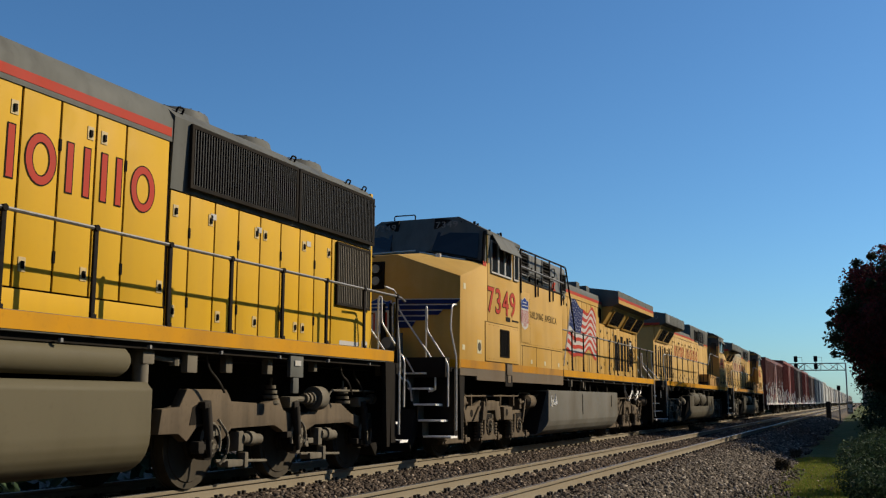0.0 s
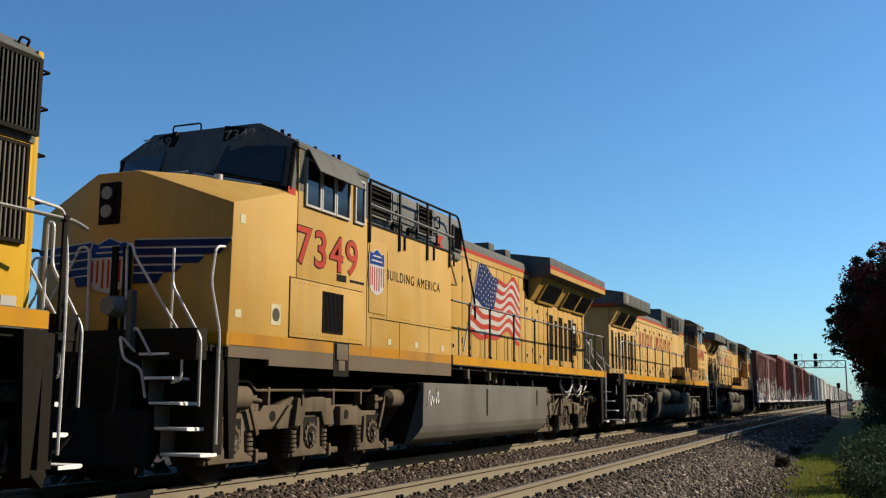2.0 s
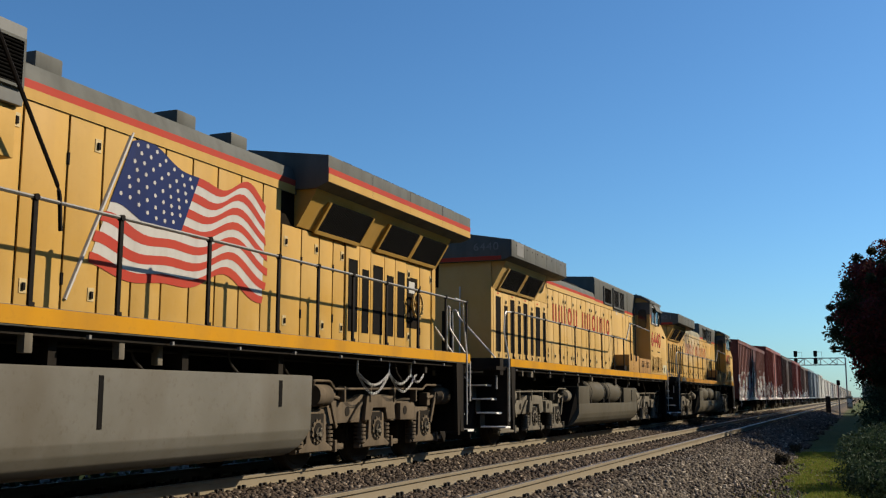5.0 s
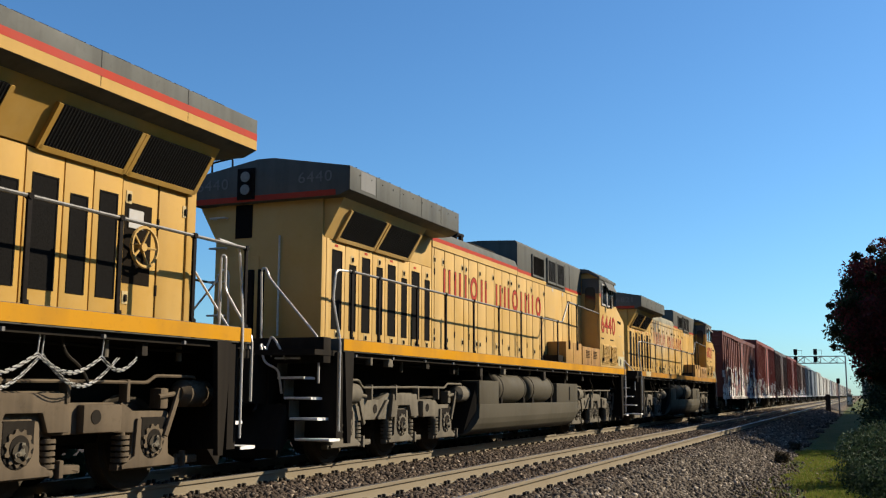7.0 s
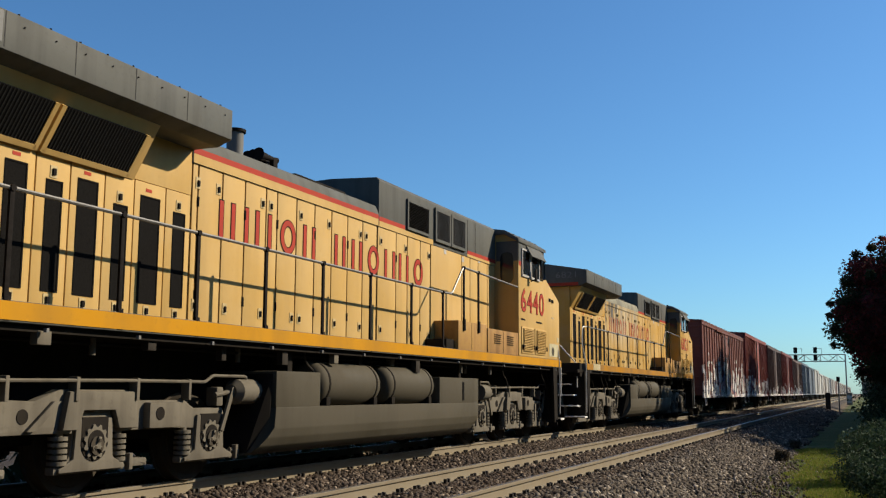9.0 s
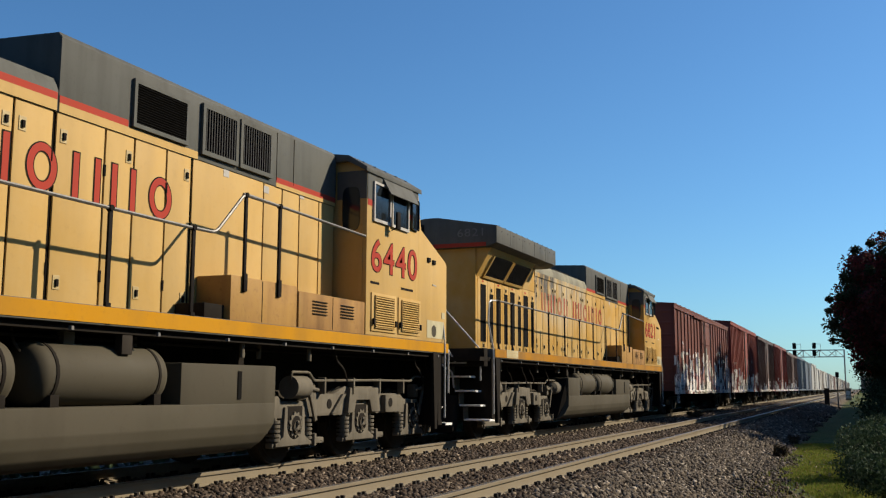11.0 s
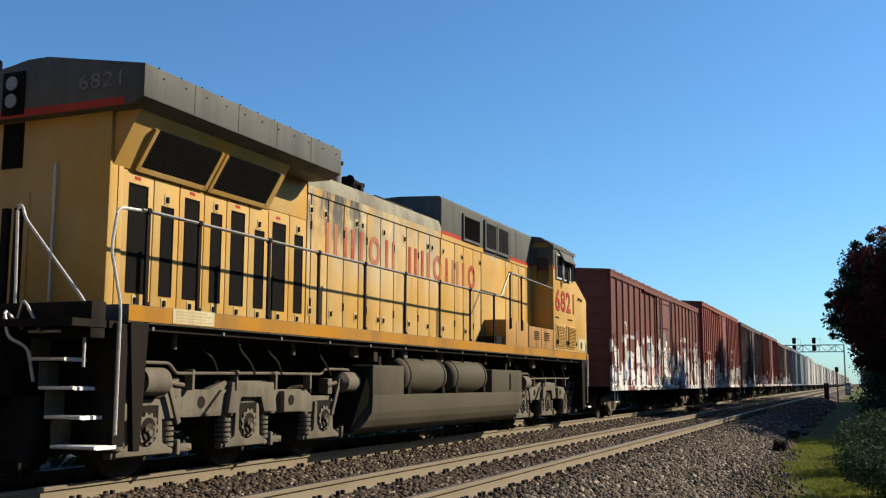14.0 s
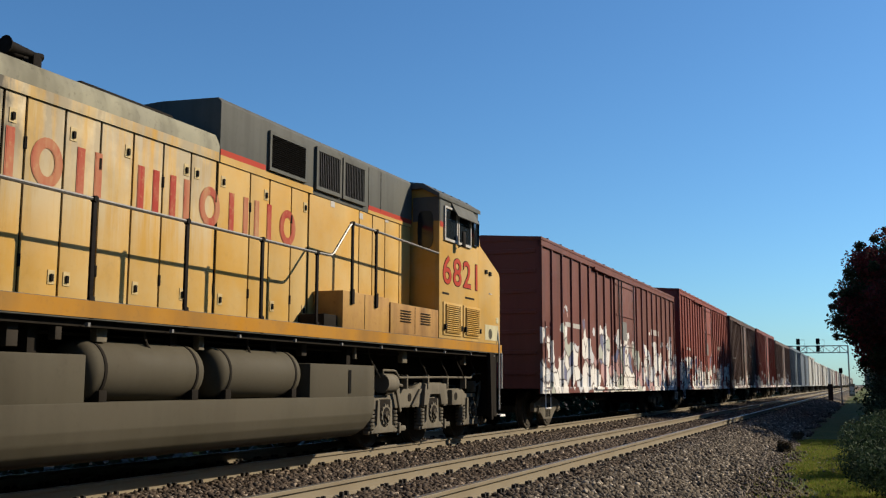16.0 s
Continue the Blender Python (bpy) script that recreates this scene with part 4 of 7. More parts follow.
def loco_cab_far(L, number, paint):
    """Cab with a wide nose that points away from the camera."""
    bm = bmesh.new()
    prism(bm, [(-1.53, 1.93), (-1.53, 4.6), (-1.2, 4.8), (-0.5, 4.9), (0.5, 4.9), (1.2, 4.8), (1.53, 4.6), (1.53, 1.93)], 18.08, 20.12, "y", 0.02)
    cab = part("cab", bm, paint, L, "yellow cab", 30)
    bm = bmesh.new()
    prism(bm, [(-1.56, 4.55), (-1.56, 4.63), (-1.22, 4.84), (-0.5, 4.94), (0.5, 4.94), (1.22, 4.84), (1.56, 4.63), (1.56, 4.55), (1.2, 4.74), (-1.2, 4.74)], 18.0, 20.2, "y", 0.01)
    roof = part("cab_roof", bm, GREY, cab, "weathered grey cab roof", 30)
    rnd = random.Random(5)
    for k in range(9):
        bm = bmesh.new()
        x, y = rnd.uniform(-1.0, 1.0), 18.2 + k * 0.21
        rod(bm, (x, y, 4.74), (x, y, 4.97), 0.035, 8)
        part("aerial", bm, POST, roof, "small dark aerial")
    bm = bmesh.new()
    box(bm, -0.3, 0.3, 18.6, 19.4, 4.85, 4.98, 0.03)
    part("roof_hatch", bm, POST, roof, "low dark roof hatch")
    bm = bmesh.new()
    prism(bm, [(20.1, 1.93), (20.1, 4.6), (20.2, 4.58), (20.34, 3.93), (21.5, 3.47), (21.56, 3.40), (21.56, 1.93)], -1.5, 1.5, "x", 0.03)
    nose = part("nose", bm, paint, L, "yellow wide nose")
    part("nose_windscreen", boxes((-1.3, 1.3, 20.24, 20.29, 3.98, 4.42)), GLASS, nose, "dark windscreen")
    for s in (-1, 1):
        # side windows, visor and mirror
        for a, b in ((18.28, 18.92), (18.97, 19.66)):
            f = bmesh.new()
            for r in ((a, b, 3.78, 3.83), (a, b, 4.40, 4.44), (a, a + 0.04, 3.83, 4.40), (b - 0.04, b, 3.83, 4.40)):
                box(f, *slab(s, 1.53, 1.565, *r))
            w = part("side_window", f, WHITE, cab, "sliding side window in an aluminium frame", 0)
            part("pane", boxes(slab(s, 1.53, 1.545, a + 0.04, b - 0.04, 3.83, 4.40)), GLASS, w, "dark glass", 0)
        bm = bmesh.new()
        box(bm, *slab(s, 1.5, 1.512, 19.86, 20.12, 3.84, 4.42), 0.01)
        box(bm, *slab(s, 1.535, 1.545, 19.78, 20.08, 3.86, 4.40), 0.04)
        part("corner_window", bm, GLASS, cab, "dark rounded corner window")
        bm = bmesh.new()
        turned(bm, pose(s * 1.6, 19.2, 4.42, 0, -s * 28, 0), lambda b: box(b, -0.012, 0.012, -0.55, 0.62, -0.16, 0.16, 0.006))
        part("sun_visor", bm, GREY, cab, "weathered grey sun visor")
        bm = bmesh.new()
        rod(bm, (s * 1.55, 18.96, 3.72), (s * 1.7, 18.94, 3.78), 0.012, 6)
        box(bm, *slab(s, 1.66, 1.70, 18.88, 19.02, 3.72, 4.02), 0.02)
        part("mirror", bm, POST, cab, "black cab mirror")
        # back wall of the cab beside the hood: window and corridor door
        tone_band(cab, s, 1.53, 18.09, 20.11, 4.12, 4.58, GREY, "cab_upper", "weathered grey upper cab side")
        part("cab_upper", boxes(slab(s, 0.99, 1.527, 18.066, 18.079, 4.12, 4.58)), GREY, cab, "weathered grey upper cab wall", 0)
        bm = bmesh.new()
        for q in range(5):
            rod(bm, (s * 1.33, 18.3 + q * 0.42, 4.68), (s * 1.33, 18.3 + q * 0.42, 4.78), 0.025, 6)
        pipe(bm, rounded([(s * 1.3, 18.25, 4.76), (s * 1.3, 20.0, 4.76)], 0.05), 0.018)
        part("roof_rail", bm, POST, roof, "dark fittings along the roof edge")
        rw = [(s * (1.25 + 0.16 * math.copysign(abs(math.cos(q)) ** 0.5, math.cos(q))), 3.96 + 0.36 * math.copysign(abs(math.sin(q)) ** 0.5, math.sin(q))) for q in (k * math.pi / 12 for k in range(24))]
        bm = bmesh.new()
        prism(bm, rw, 18.055, 18.07, "y")
        part("rear_window", bm, GLASS, cab, "dark rounded rear cab window", 30)
        part("red_stripe", boxes(slab(s, 1.53, 1.534, 18.1, 18.26, 4.02, 4.12), slab(s, 1.53, 1.534, 19.68, 19.77, 4.02, 4.12)), RED, cab, "faded red stripe", 0)
        part("rear_door", boxes(slab(s, 1.03, 1.46, 18.068, 18.08, 2.5, 4.38)), paint, cab)
        # louvred cab-side doors
        for a in (18.25, 19.28):
            d = part("side_hatch", boxes(slab(s, 1.53, 1.55, a, a + 0.92, 2.0, 2.62), bevel=0.006), paint, cab, "yellow hatch with louvres", 30)
            grille(d, s, 1.545, a + 0.1, a + 0.82, 2.05, 2.58, paint, 13, False, "louvre", 0.015, paint, 0.03)
            for c in (a + 0.02, a + 0.84):
                part("latch", boxes(slab(s, 1.55, 1.59, c, c + 0.06, 2.1, 2.2), bevel=0.01), POST, d, "black latch")
        lettering(number, 0.74, RED, cab, s, s * 1.536, 18.22 if s > 0 else 20.04, 2.98, "red road number with dark outline", 1.82, 0.006)
        lettering(number, 0.74, POST, cab, s, s * 1.5335, 18.22 if s > 0 else 20.04, 2.98, "", 1.842, 0.02, "number_outline")
        part("class_lamp", boxes(slab(s, 1.5, 1.53, 20.6, 20.72, 3.38, 3.46), slab(s, 1.5, 1.53, 20.84, 20.96, 3.36, 3.44), bevel=0.01), POST, nose, "small dark marker lamps")
        part("notice_plate", boxes(slab(s, 1.5, 1.506, 20.6, 21.42, 2.0, 2.32)), CREAM, nose, "cream notice plate with worn drawing", 0)
        bm = bmesh.new()
        rod(bm, (s * 1.505, 20.92, 2.13), (s * 1.5085, 20.92, 2.13), 0.11, 18)
        part("plate_emblem", bm, TANK, nose, "dull green round shape on the plate", 0)
        part("notice_plate", boxes(slab(s, 1.5, 1.506, 21.3, 21.44, 2.38, 2.5)), CREAM, nose, "small white notice plate", 0)
        part("sill_strip", boxes(slab(s, 1.5, 1.535, 18.1, 21.56, 1.80, 1.92)), SILL, L, "orange-yellow sill stripe", 0)
        part("fine_print", boxes(slab(s, 1.53, 1.533, 18.22, 18.55, 2.76, 2.80), slab(s, 1.53, 1.533, 19.4, 19.9, 2.76, 2.80)), POST, cab, "small dark writing", 0)


# ---- locomotive with its cab towards the camera ----
def hull(bm, pts):
    vs = [bm.verts.new(p) for p in pts]
    bmesh.ops.convex_hull(bm, input=vs)


def plate_on(bm, a, b, c, d, out, t=0.012):
    """A thin four-cornered plate a-b-c-d that stands t proud along out."""
    o = Vector(out).normalized() * t
    hull(bm, [Vector(p) for p in (a, b, c, d)] + [Vector(p) + o for p in (a, b, c, d)])


def shield(parent, put, w, h, name="shield_emblem"):
    """A shield emblem of plain shapes: blue head, red and white stripes below. put maps (u, v, proud) to the surface."""
    outline = [(-0.46, 0.93), (-0.3, 0.9), (-0.14, 0.96), (0, 1.0), (0.14, 0.96), (0.3, 0.9), (0.46, 0.93), (0.5, 0.8), (0.47, 0.66), (0.5, 0.45), (0.48, 0.22), (0.34, 0.08), (0.14, 0.03), (0, 0.0), (-0.14, 0.03), (-0.34, 0.08), (-0.48, 0.22), (-0.5, 0.45), (-0.47, 0.66), (-0.5, 0.8)]
    def sheet(bm, pts, p0, p1):
        a = [bm.verts.new(put(u * w, v * h, p0)) for u, v in pts]
        b = [bm.verts.new(put(u * w, v * h, p1)) for u, v in pts]
        bm.faces.new(b)
        for i in range(len(a)):
            bm.faces.new((a[i], a[(i + 1) % len(a)], b[(i + 1) % len(a)], b[i]))
    bm = bmesh.new()
    sheet(bm, outline, 0, 0.003)
    e = part(name, bm, WHITE, parent, "white-edged shield emblem", 0)
    bm = bmesh.new()
    sheet(bm, [(u * 0.93, v * 0.97 + 0.01) for u, v in outline if v > 0.6], 0.003, 0.006)
    part("emblem_head", bm, EMBLEM_BLUE, e, "blue head of the emblem", 0)
    bm = bmesh.new()
    for k in range(7):
        u = -0.45 + k * 0.141
        lo = 0.1 if abs(u + 0.035) < 0.2 else 0.2
        bm = bmesh.new()
        sheet(bm, [(u, lo), (u + 0.055, lo), (u + 0.055, 0.6), (u, 0.6)], 0.003, 0.006)
        part("emblem_stripe", bm, RED, e, "red stripe", 0)
    for v, half in ((0.82, 0.26), (0.72, 0.34)):
        bm = bmesh.new()
        sheet(bm, [(-half, v), (half, v), (half, v + 0.03), (-half, v + 0.03)], 0.006, 0.008)
        part("emblem_bar", bm, WHITE, e, "white bar", 0)
    return e


def flag(parent, s, x):
    """A waving painted flag of stripes, a starred field and its pole."""
    def at(u, v, proud):
        wave = 0.13 * math.sin(u * 8.5 + 0.8 + 1.2 * v) * (0.35 + u) + 0.05 * math.sin(u * 17 + 2 * v)
        y = 11.87 + 2.95 * u - 0.62 * v * (1 - 0.9 * u) + 0.07 * math.sin(v * 6 + u * 4)
        z = 4.02 - 1.45 * v * (1 - 0.12 * u) - 0.22 * u + wave - 0.12 * (1 - u) * v
        return (s * (x + proud), y, z)
    def strip(bm, u0, u1, v0, v1, p, n=28):
        top, low = [], []
        for i in range(n + 1):
            u = u0 + (u1 - u0) * i / n
            top.append(bm.verts.new(at(u, v0, p)))
            low.append(bm.verts.new(at(u, v1, p)))
        for i in range(n):
            bm.faces.new((top[i], top[i + 1], low[i + 1], low[i]))
    bm = bmesh.new()
    strip(bm, 0, 1, 0, 1, 0.003)
    f = part("flag_emblem", bm, WHITE, parent, "painted waving flag with stripes and stars", 0)
    for k in range(0, 13, 2):
        bm = bmesh.new()
        strip(bm, 0, 1, k / 13, (k + 1) / 13, 0.005)
        part("flag_stripe", bm, RED, f, "red stripe", 0)
    bm = bmesh.new()
    strip(bm, 0, 0.42, 0, 7 / 13, 0.007)
    part("flag_field", bm, BLUE, f, "dark blue field", 0)
    bm = bmesh.new()
    for r in range(7):
        for c in range(7):
            p = at(0.03 + 0.055 * (c + 0.5 * (r % 2)), 0.04 + r * 0.07, 0.009)
            bmesh.ops.create_circle(bm, cap_ends=True, segments=5, radius=0.028, matrix=Matrix.Translation(p) @ pose(0, 0, 0, 0, 90, 0))
    part("flag_stars", bm, WHITE, f, "white stars", 0)
    bm = bmesh.new()
    rod(bm, (s * x, 10.91, 2.1), (s * x, 11.86, 4.14), 0.025, 6)
    part("flag_pole", bm, WHITE, f, "white painted flagpole")


def cab_first_loco(number):
    L = thing("locomotive", "yellow and grey diesel locomotive with wide cab and painted flag", "locomotive", "locomotives of the train")
    frame_and_deck(L, 0.9, 21.7, 8.93, 21.52)
    end_steps(L, 0.95, -1)
    end_steps(L, 21.6, 1)
    ge_truck(L, (2.17, 4.2, 6.24), True, DUST_BROWN)
    ge_truck(L, (16.06, 18.09, 20.12), False, DUST_BROWN)
    fuel_tank(L, 7.62, 15.3, None, TANK_GREY)
    ribbed_box_pipes(L, 9.0, 21.0, 77)
    # nose
    bm = bmesh.new()
    pts = []
    for s in (-1, 1):
        pts += [(s * 0.33, 1.12, 3.98), (s * 0.33, 1.12, 1.9), (s * 1.55, 1.47, 3.54), (s * 1.55, 1.42, 1.72), (s * 1.55, 3.03, 3.99), (s * 1.55, 3.03, 1.72), (s * 0.35, 2.55, 4.2), (s * 0.33, 1.12, 1.72)]
    hull(bm, pts)
    bmesh.ops.dissolve_limit(bm, angle_limit=radians(2), verts=bm.verts, edges=bm.edges)
    bmesh.ops.bevel(bm, geom=list(bm.edges), offset=0.025, segments=2, affect="EDGES", profile=0.6)
    nose = part("nose", bm, YELLOW, L, "yellow wide nose with sloping top", 30)
    part("lamp_panel", boxes((-0.27, 0.07, 1.095, 1.125, 3.3, 3.85), bevel=0.02), POST, nose, "black headlight panel")
    hood_lamps(nose, -0.1, 1.10, (3.7, 3.46), -1)
    part("red_stripe", boxes(slab(1, 1.55, 1.553, 2.75, 2.95, 3.9, 4.0), slab(-1, 1.55, 1.553, 2.75, 2.95, 3.9, 4.0)), RED, nose, "short red stripe", 0)
    # lower skirt and stripes of the wide body
    for s in (-1, 1):
        part("skirt", boxes(slab(s, 1.5, 1.551, 2.38, 8.8, 1.52, 1.75)), SKIRT, L, "dusty brown-grey lower skirt", 0)
        part("sill_stripe", boxes(slab(s, 1.545, 1.553, 1.47, 8.8, 1.752, 1.91)), SILL_WORN, L, "orange-yellow stripe", 0)
        part("nose_plate", boxes(slab(s, 1.5, 1.55, 1.45, 2.6, 1.60, 1.75)), SKIRT, L, "", 0)
        bm = bmesh.new()
        a, b = Vector((s * 1.56, 1.4, 1.76)), Vector((s * 0.36, 1.05, 1.76))
        plate_on(bm, a, b, b + Vector((0, 0, 0.14)), a + Vector((0, 0, 0.14)), (s * 0.28, -1, 0), 0.02)
        part("front_stripe", bm, SILL, nose, "orange-yellow stripe", 0)
    # winged emblem on the front
    for s in (-1, 1):
        a, b = Vector((s * 0.33, 1.12, 0)), Vector((s * 1.55, 1.455, 0))
        out = Vector((s * 0.265, -0.96, 0))
        for k, (u0, u1, z0, z1) in enumerate(((0.0, 1.0, 2.99, 3.07), (0.0, 0.93, 2.88, 2.96), (0.0, 0.72, 2.77, 2.85), (0.0, 0.5, 2.66, 2.74), (0.0, 0.3, 2.52, 2.64))):
            bm = bmesh.new()
            p, q = a.lerp(b, u0), a.lerp(b, u1)
            q2 = a.lerp(b, u1 - 0.06)
            plate_on(bm, (p.x, p.y, z0), (q2.x, q2.y, z0), (q.x, q.y, z1), (p.x, p.y, z1), out, 0.03)
            part("wing_emblem", bm, BLUE, nose, "blue wing-shaped painted emblem", 0)
            bm = bmesh.new()
            plate_on(bm, (p.x, p.y, z1), (q.x, q.y, z1), (q.x, q.y, z1 + 0.02), (p.x, p.y, z1 + 0.02), out, 0.028)
            part("wing_edge", bm, WHITE, nose, "white edge of the emblem", 0)
    shield(nose, lambda u, v, p: (u - 0.05, 1.10 - p - 0.012, 2.4 + v), 0.62, 0.72)
    # windscreen and cab
    bm = bmesh.new()
    pts = []
    for s in (-1, 1):
        pts += [(s * 1.53, 2.82, 3.96), (s * 0.35, 2.52, 4.2), (s * 1.5, 3.0, 4.66), (s * 0.9, 2.92, 5.0), (s * 1.5, 3.4, 3.96), (s * 1.5, 3.4, 4.66), (s * 0.9, 3.4, 5.0)]
    hull(bm, pts)
    ws = part("windscreen", bm, GREY, L, "dark grey windscreen surround", 0)
    for s in (-1, 1):
        q = [Vector(p) for p in ((s * 0.35, 2.52, 4.2), (s * 1.53, 2.82, 3.96), (s * 1.5, 3.0, 4.66), (s * 0.42, 2.80, 4.72))]
        mid = sum(q, Vector()) / 4
        q = [mid + (p - mid) * 0.8 for p in q]
        bm = bmesh.new()
        plate_on(bm, *q, (s * 0.24, -1, 0.2), 0.06)
        part("pane", bm, GLASS, ws, "dark windscreen pane", 0)
        bm = bmesh.new()
        for p, q in (((s * 1.53, 2.81, 3.97), (s * 1.5, 2.99, 4.66)),):
            rod(bm, p, q, 0.035, 6)
        rod(bm, (s * 0.36, 2.51, 4.2), (s * 1.53, 2.81, 3.97), 0.03, 6)
        part("windscreen_pillar", bm, POST, ws, "black windscreen pillars")
        bm = bmesh.new()
        a, b = Vector((s * 0.42, 2.83, 4.74)), Vector((s * 1.0, 2.93, 4.70))
        plate_on(bm, a, b, b + Vector((0, 0.04, 0.2)), a + Vector((0, 0.05, 0.24)), (s * 0.1, -1, 0.2), 0.05)
        part("number_board", bm, POST, ws, "dark number board")
        lettering(number, 0.19, FAINT, ws, 1, 0.46 if s > 0 else -0.98, 2.77, 4.76, "faint white number", 0.5, 0, "board_number", "end")
    bm = bmesh.new()
    pipe(bm, [(0.3, 2.3, 4.18), (1.2, 2.62, 4.02)], 0.02)
    pipe(bm, [(-0.9, 2.3, 4.2), (0.2, 2.3, 4.22)], 0.02)
    rod(bm, (0.75, 2.25, 3.98), (0.75, 2.25, 4.12), 0.06, 10)
    part("wiper", bm, HANDRAIL, nose, "wiper arms and a small brass fitting")
    bm = bmesh.new()
    prism(bm, [(-1.55, 1.74), (-1.55, 4.62), (1.55, 4.62), (1.55, 1.74)], 3.04, 5.2, "y", 0.015)
    cab = part("cab", bm, YELLOW, L, "yellow cab side", 30)
    bm = bmesh.new()
    prism(bm, [(-1.57, 4.6), (-1.57, 4.68), (-0.92, 5.02), (0.92, 5.02), (1.57, 4.68), (1.57, 4.6)], 2.98, 5.22, "y", 0.012)
    roof = part("cab_roof", bm, GREY, cab, "weathered grey cab roof", 30)
    rnd = random.Random(3)
    for k in range(11):
        bm = bmesh.new()
        x, y = rnd.choice((1.15, 1.25, 0.75, -0.6)), 3.05 + 0.19 * k
        rod(bm, (x, y, 4.8), (x, y, 4.86 + rnd.uniform(0.0, 0.07) + (0.12 if abs(x) < 1 else 0)), 0.03, 8)
        part("aerial", bm, POST, roof, "small dark aerial")
    bm = bmesh.new()
    pipe(bm, rounded([(-0.6, 2.98, 5.0), (-0.6, 2.98, 5.12), (-0.1, 2.98, 5.12), (-0.1, 2.98, 5.0)], 0.04), 0.014)
    part("roof_bracket", bm, POST, roof, "bent bracket on the cab roof")
    for s in (-1, 1):
        tone_band(cab, s, 1.55, 3.06, 3.17, 4.0, 4.6, GREY, "front_pillar", "grey front pillar")
        tone_band(cab, s, 1.55, 5.06, 5.19, 3.95, 4.6, GREY, "rear_pillar", "grey rear pillar")
        tone_band(cab, s, 1.55, 3.16, 5.06, 4.5, 4.6, GREY, "window_head", "")
        for a, b in ((3.2, 3.64), (3.66, 4.08), (4.1, 4.55), (4.72, 5.06)):
            f = bmesh.new()
            for r in ((a, b, 3.80, 3.835), (a, b, 4.475, 4.51), (a, a + 0.035, 3.835, 4.475), (b - 0.035, b, 3.835, 4.475)):
                box(f, *slab(s, 1.554, 1.585, *r))
            w = part("side_window", f, WHITE, cab, "side window in an aluminium frame", 0)
            part("pane", boxes(slab(s, 1.554, 1.565, a + 0.035, b - 0.035, 3.835, 4.475)), GLASS, w, "dark glass", 0)
        bm = bmesh.new()
        turned(bm, pose(s * 1.68, 3.95, 4.46, 0, -s * 30, 0), lambda k: box(k, -0.012, 0.012, -0.72, 0.72, -0.2, 0.2, 0.006))
        part("sun_visor", bm, GREY, cab, "grey sun visor")
        lettering(number, 0.75, RED, cab, s, s * 1.557, 2.99 if s > 0 else 4.85, 2.98, "red road number with dark outline", 1.84, 0.006)
        lettering(number, 0.75, POST, cab, s, s * 1.5545, 2.99 if s > 0 else 4.85, 2.98, "", 1.862, 0.02, "number_outline")
        # side door and vents
        d = part("side_hatch", boxes(slab(s, 1.55, 1.565, 2.86, 5.05, 1.93, 2.74), bevel=0.005), YELLOW, cab, "yellow riveted hatch", 30)
        # dark plate slightly larger than the hatch draws its gap line
        part("hatch_gap", boxes(slab(s, 1.549, 1.553, 2.845, 5.065, 1.915, 2.755)), SEAM, cab, "dark outline plate for the gap round the hatch", 0)
        rv = bmesh.new()
        for k in range(16):
            y = 2.95 + k * 0.135
            for zz in (1.98, 2.69):
                rod(rv, (s * 1.565, y, zz), (s * 1.570, y, zz), 0.007, 5)
        part("rivets", rv, SEAM, d, "")
        grille(d, s, 1.562, 3.76, 4.38, 2.04, 2.64, SEAM, 14, True, "hatch_grille", 0.025, MESH, 0.016)
        for y, w, z, h in ((2.4, 0.24, 2.06, 0.28), (1.62, 0.12, 3.3, 0.12), (1.56, 0.14, 2.1, 0.1)):
            part("label_plate", boxes(slab(s, 1.55, 1.554, y, y + w, z, z + h)), CREAM, cab, "small pale plate", 0)
        bm = bmesh.new()
        rod(bm, (s * 1.553, 2.52, 2.2), (s * 1.557, 2.52, 2.2), 0.09, 18)
        part("plate_drawing", bm, TANK, cab, "dull round drawing on a plate", 0)
        # flat black plate on the wall, recess shade painted rather than cut in
        part("kick_shade", boxes(slab(s, 1.55, 1.557, 4.14, 4.62, 1.42, 1.93)), BLACK, cab, "black plate painted as the shaded recess round a bracket", 0)
        part("kick_box", boxes(slab(s, 1.55, 1.58, 4.2, 4.56, 1.66, 1.9), slab(s, 1.55, 1.57, 4.28, 4.48, 1.5, 1.66), bevel=0.01), SKIRT, cab, "dusty riveted bracket")
        part("fine_print", boxes(slab(s, 1.55, 1.553, 4.62, 5.1, 2.86, 2.9), slab(s, 1.55, 1.556, 4.2, 4.5, 2.84, 2.94)), POST, cab, "small dark writing", 0)
        # wide equipment body behind the cab
        bm = bmesh.new()
        box(bm, *slab(s, 0.9, 1.55, 5.22, 8.8, 1.74, 3.86), 0.015)
        body = part("equipment_body", bm, YELLOW, L, "yellow equipment cabin wall")
        part("panel_seam", boxes(slab(s, 1.55, 1.553, 5.3, 8.78, 2.365, 2.38), *[slab(s, 1.55, 1.553, y, y + 0.012, 1.75, 2.37) for y in (5.37, 6.45, 7.72)], *[slab(s, 1.55, 1.553, y, y + 0.01, 2.4, 3.5) for y in (5.95,)]), SEAM, body, "", 0)
        part("panel_bolts", boxes(*[slab(s, 1.55, 1.555, 5.45 + k * 0.155, 5.462 + k * 0.155, 2.42, 2.432) for k in range(22)]), SEAM, body, "", 0)
        for y in (6.0, 7.1, 8.3):
            part("label_plate", boxes(slab(s, 1.552, 1.556, y, y + 0.12, 1.97, 2.07)), CREAM, body, "small pale plate", 0)
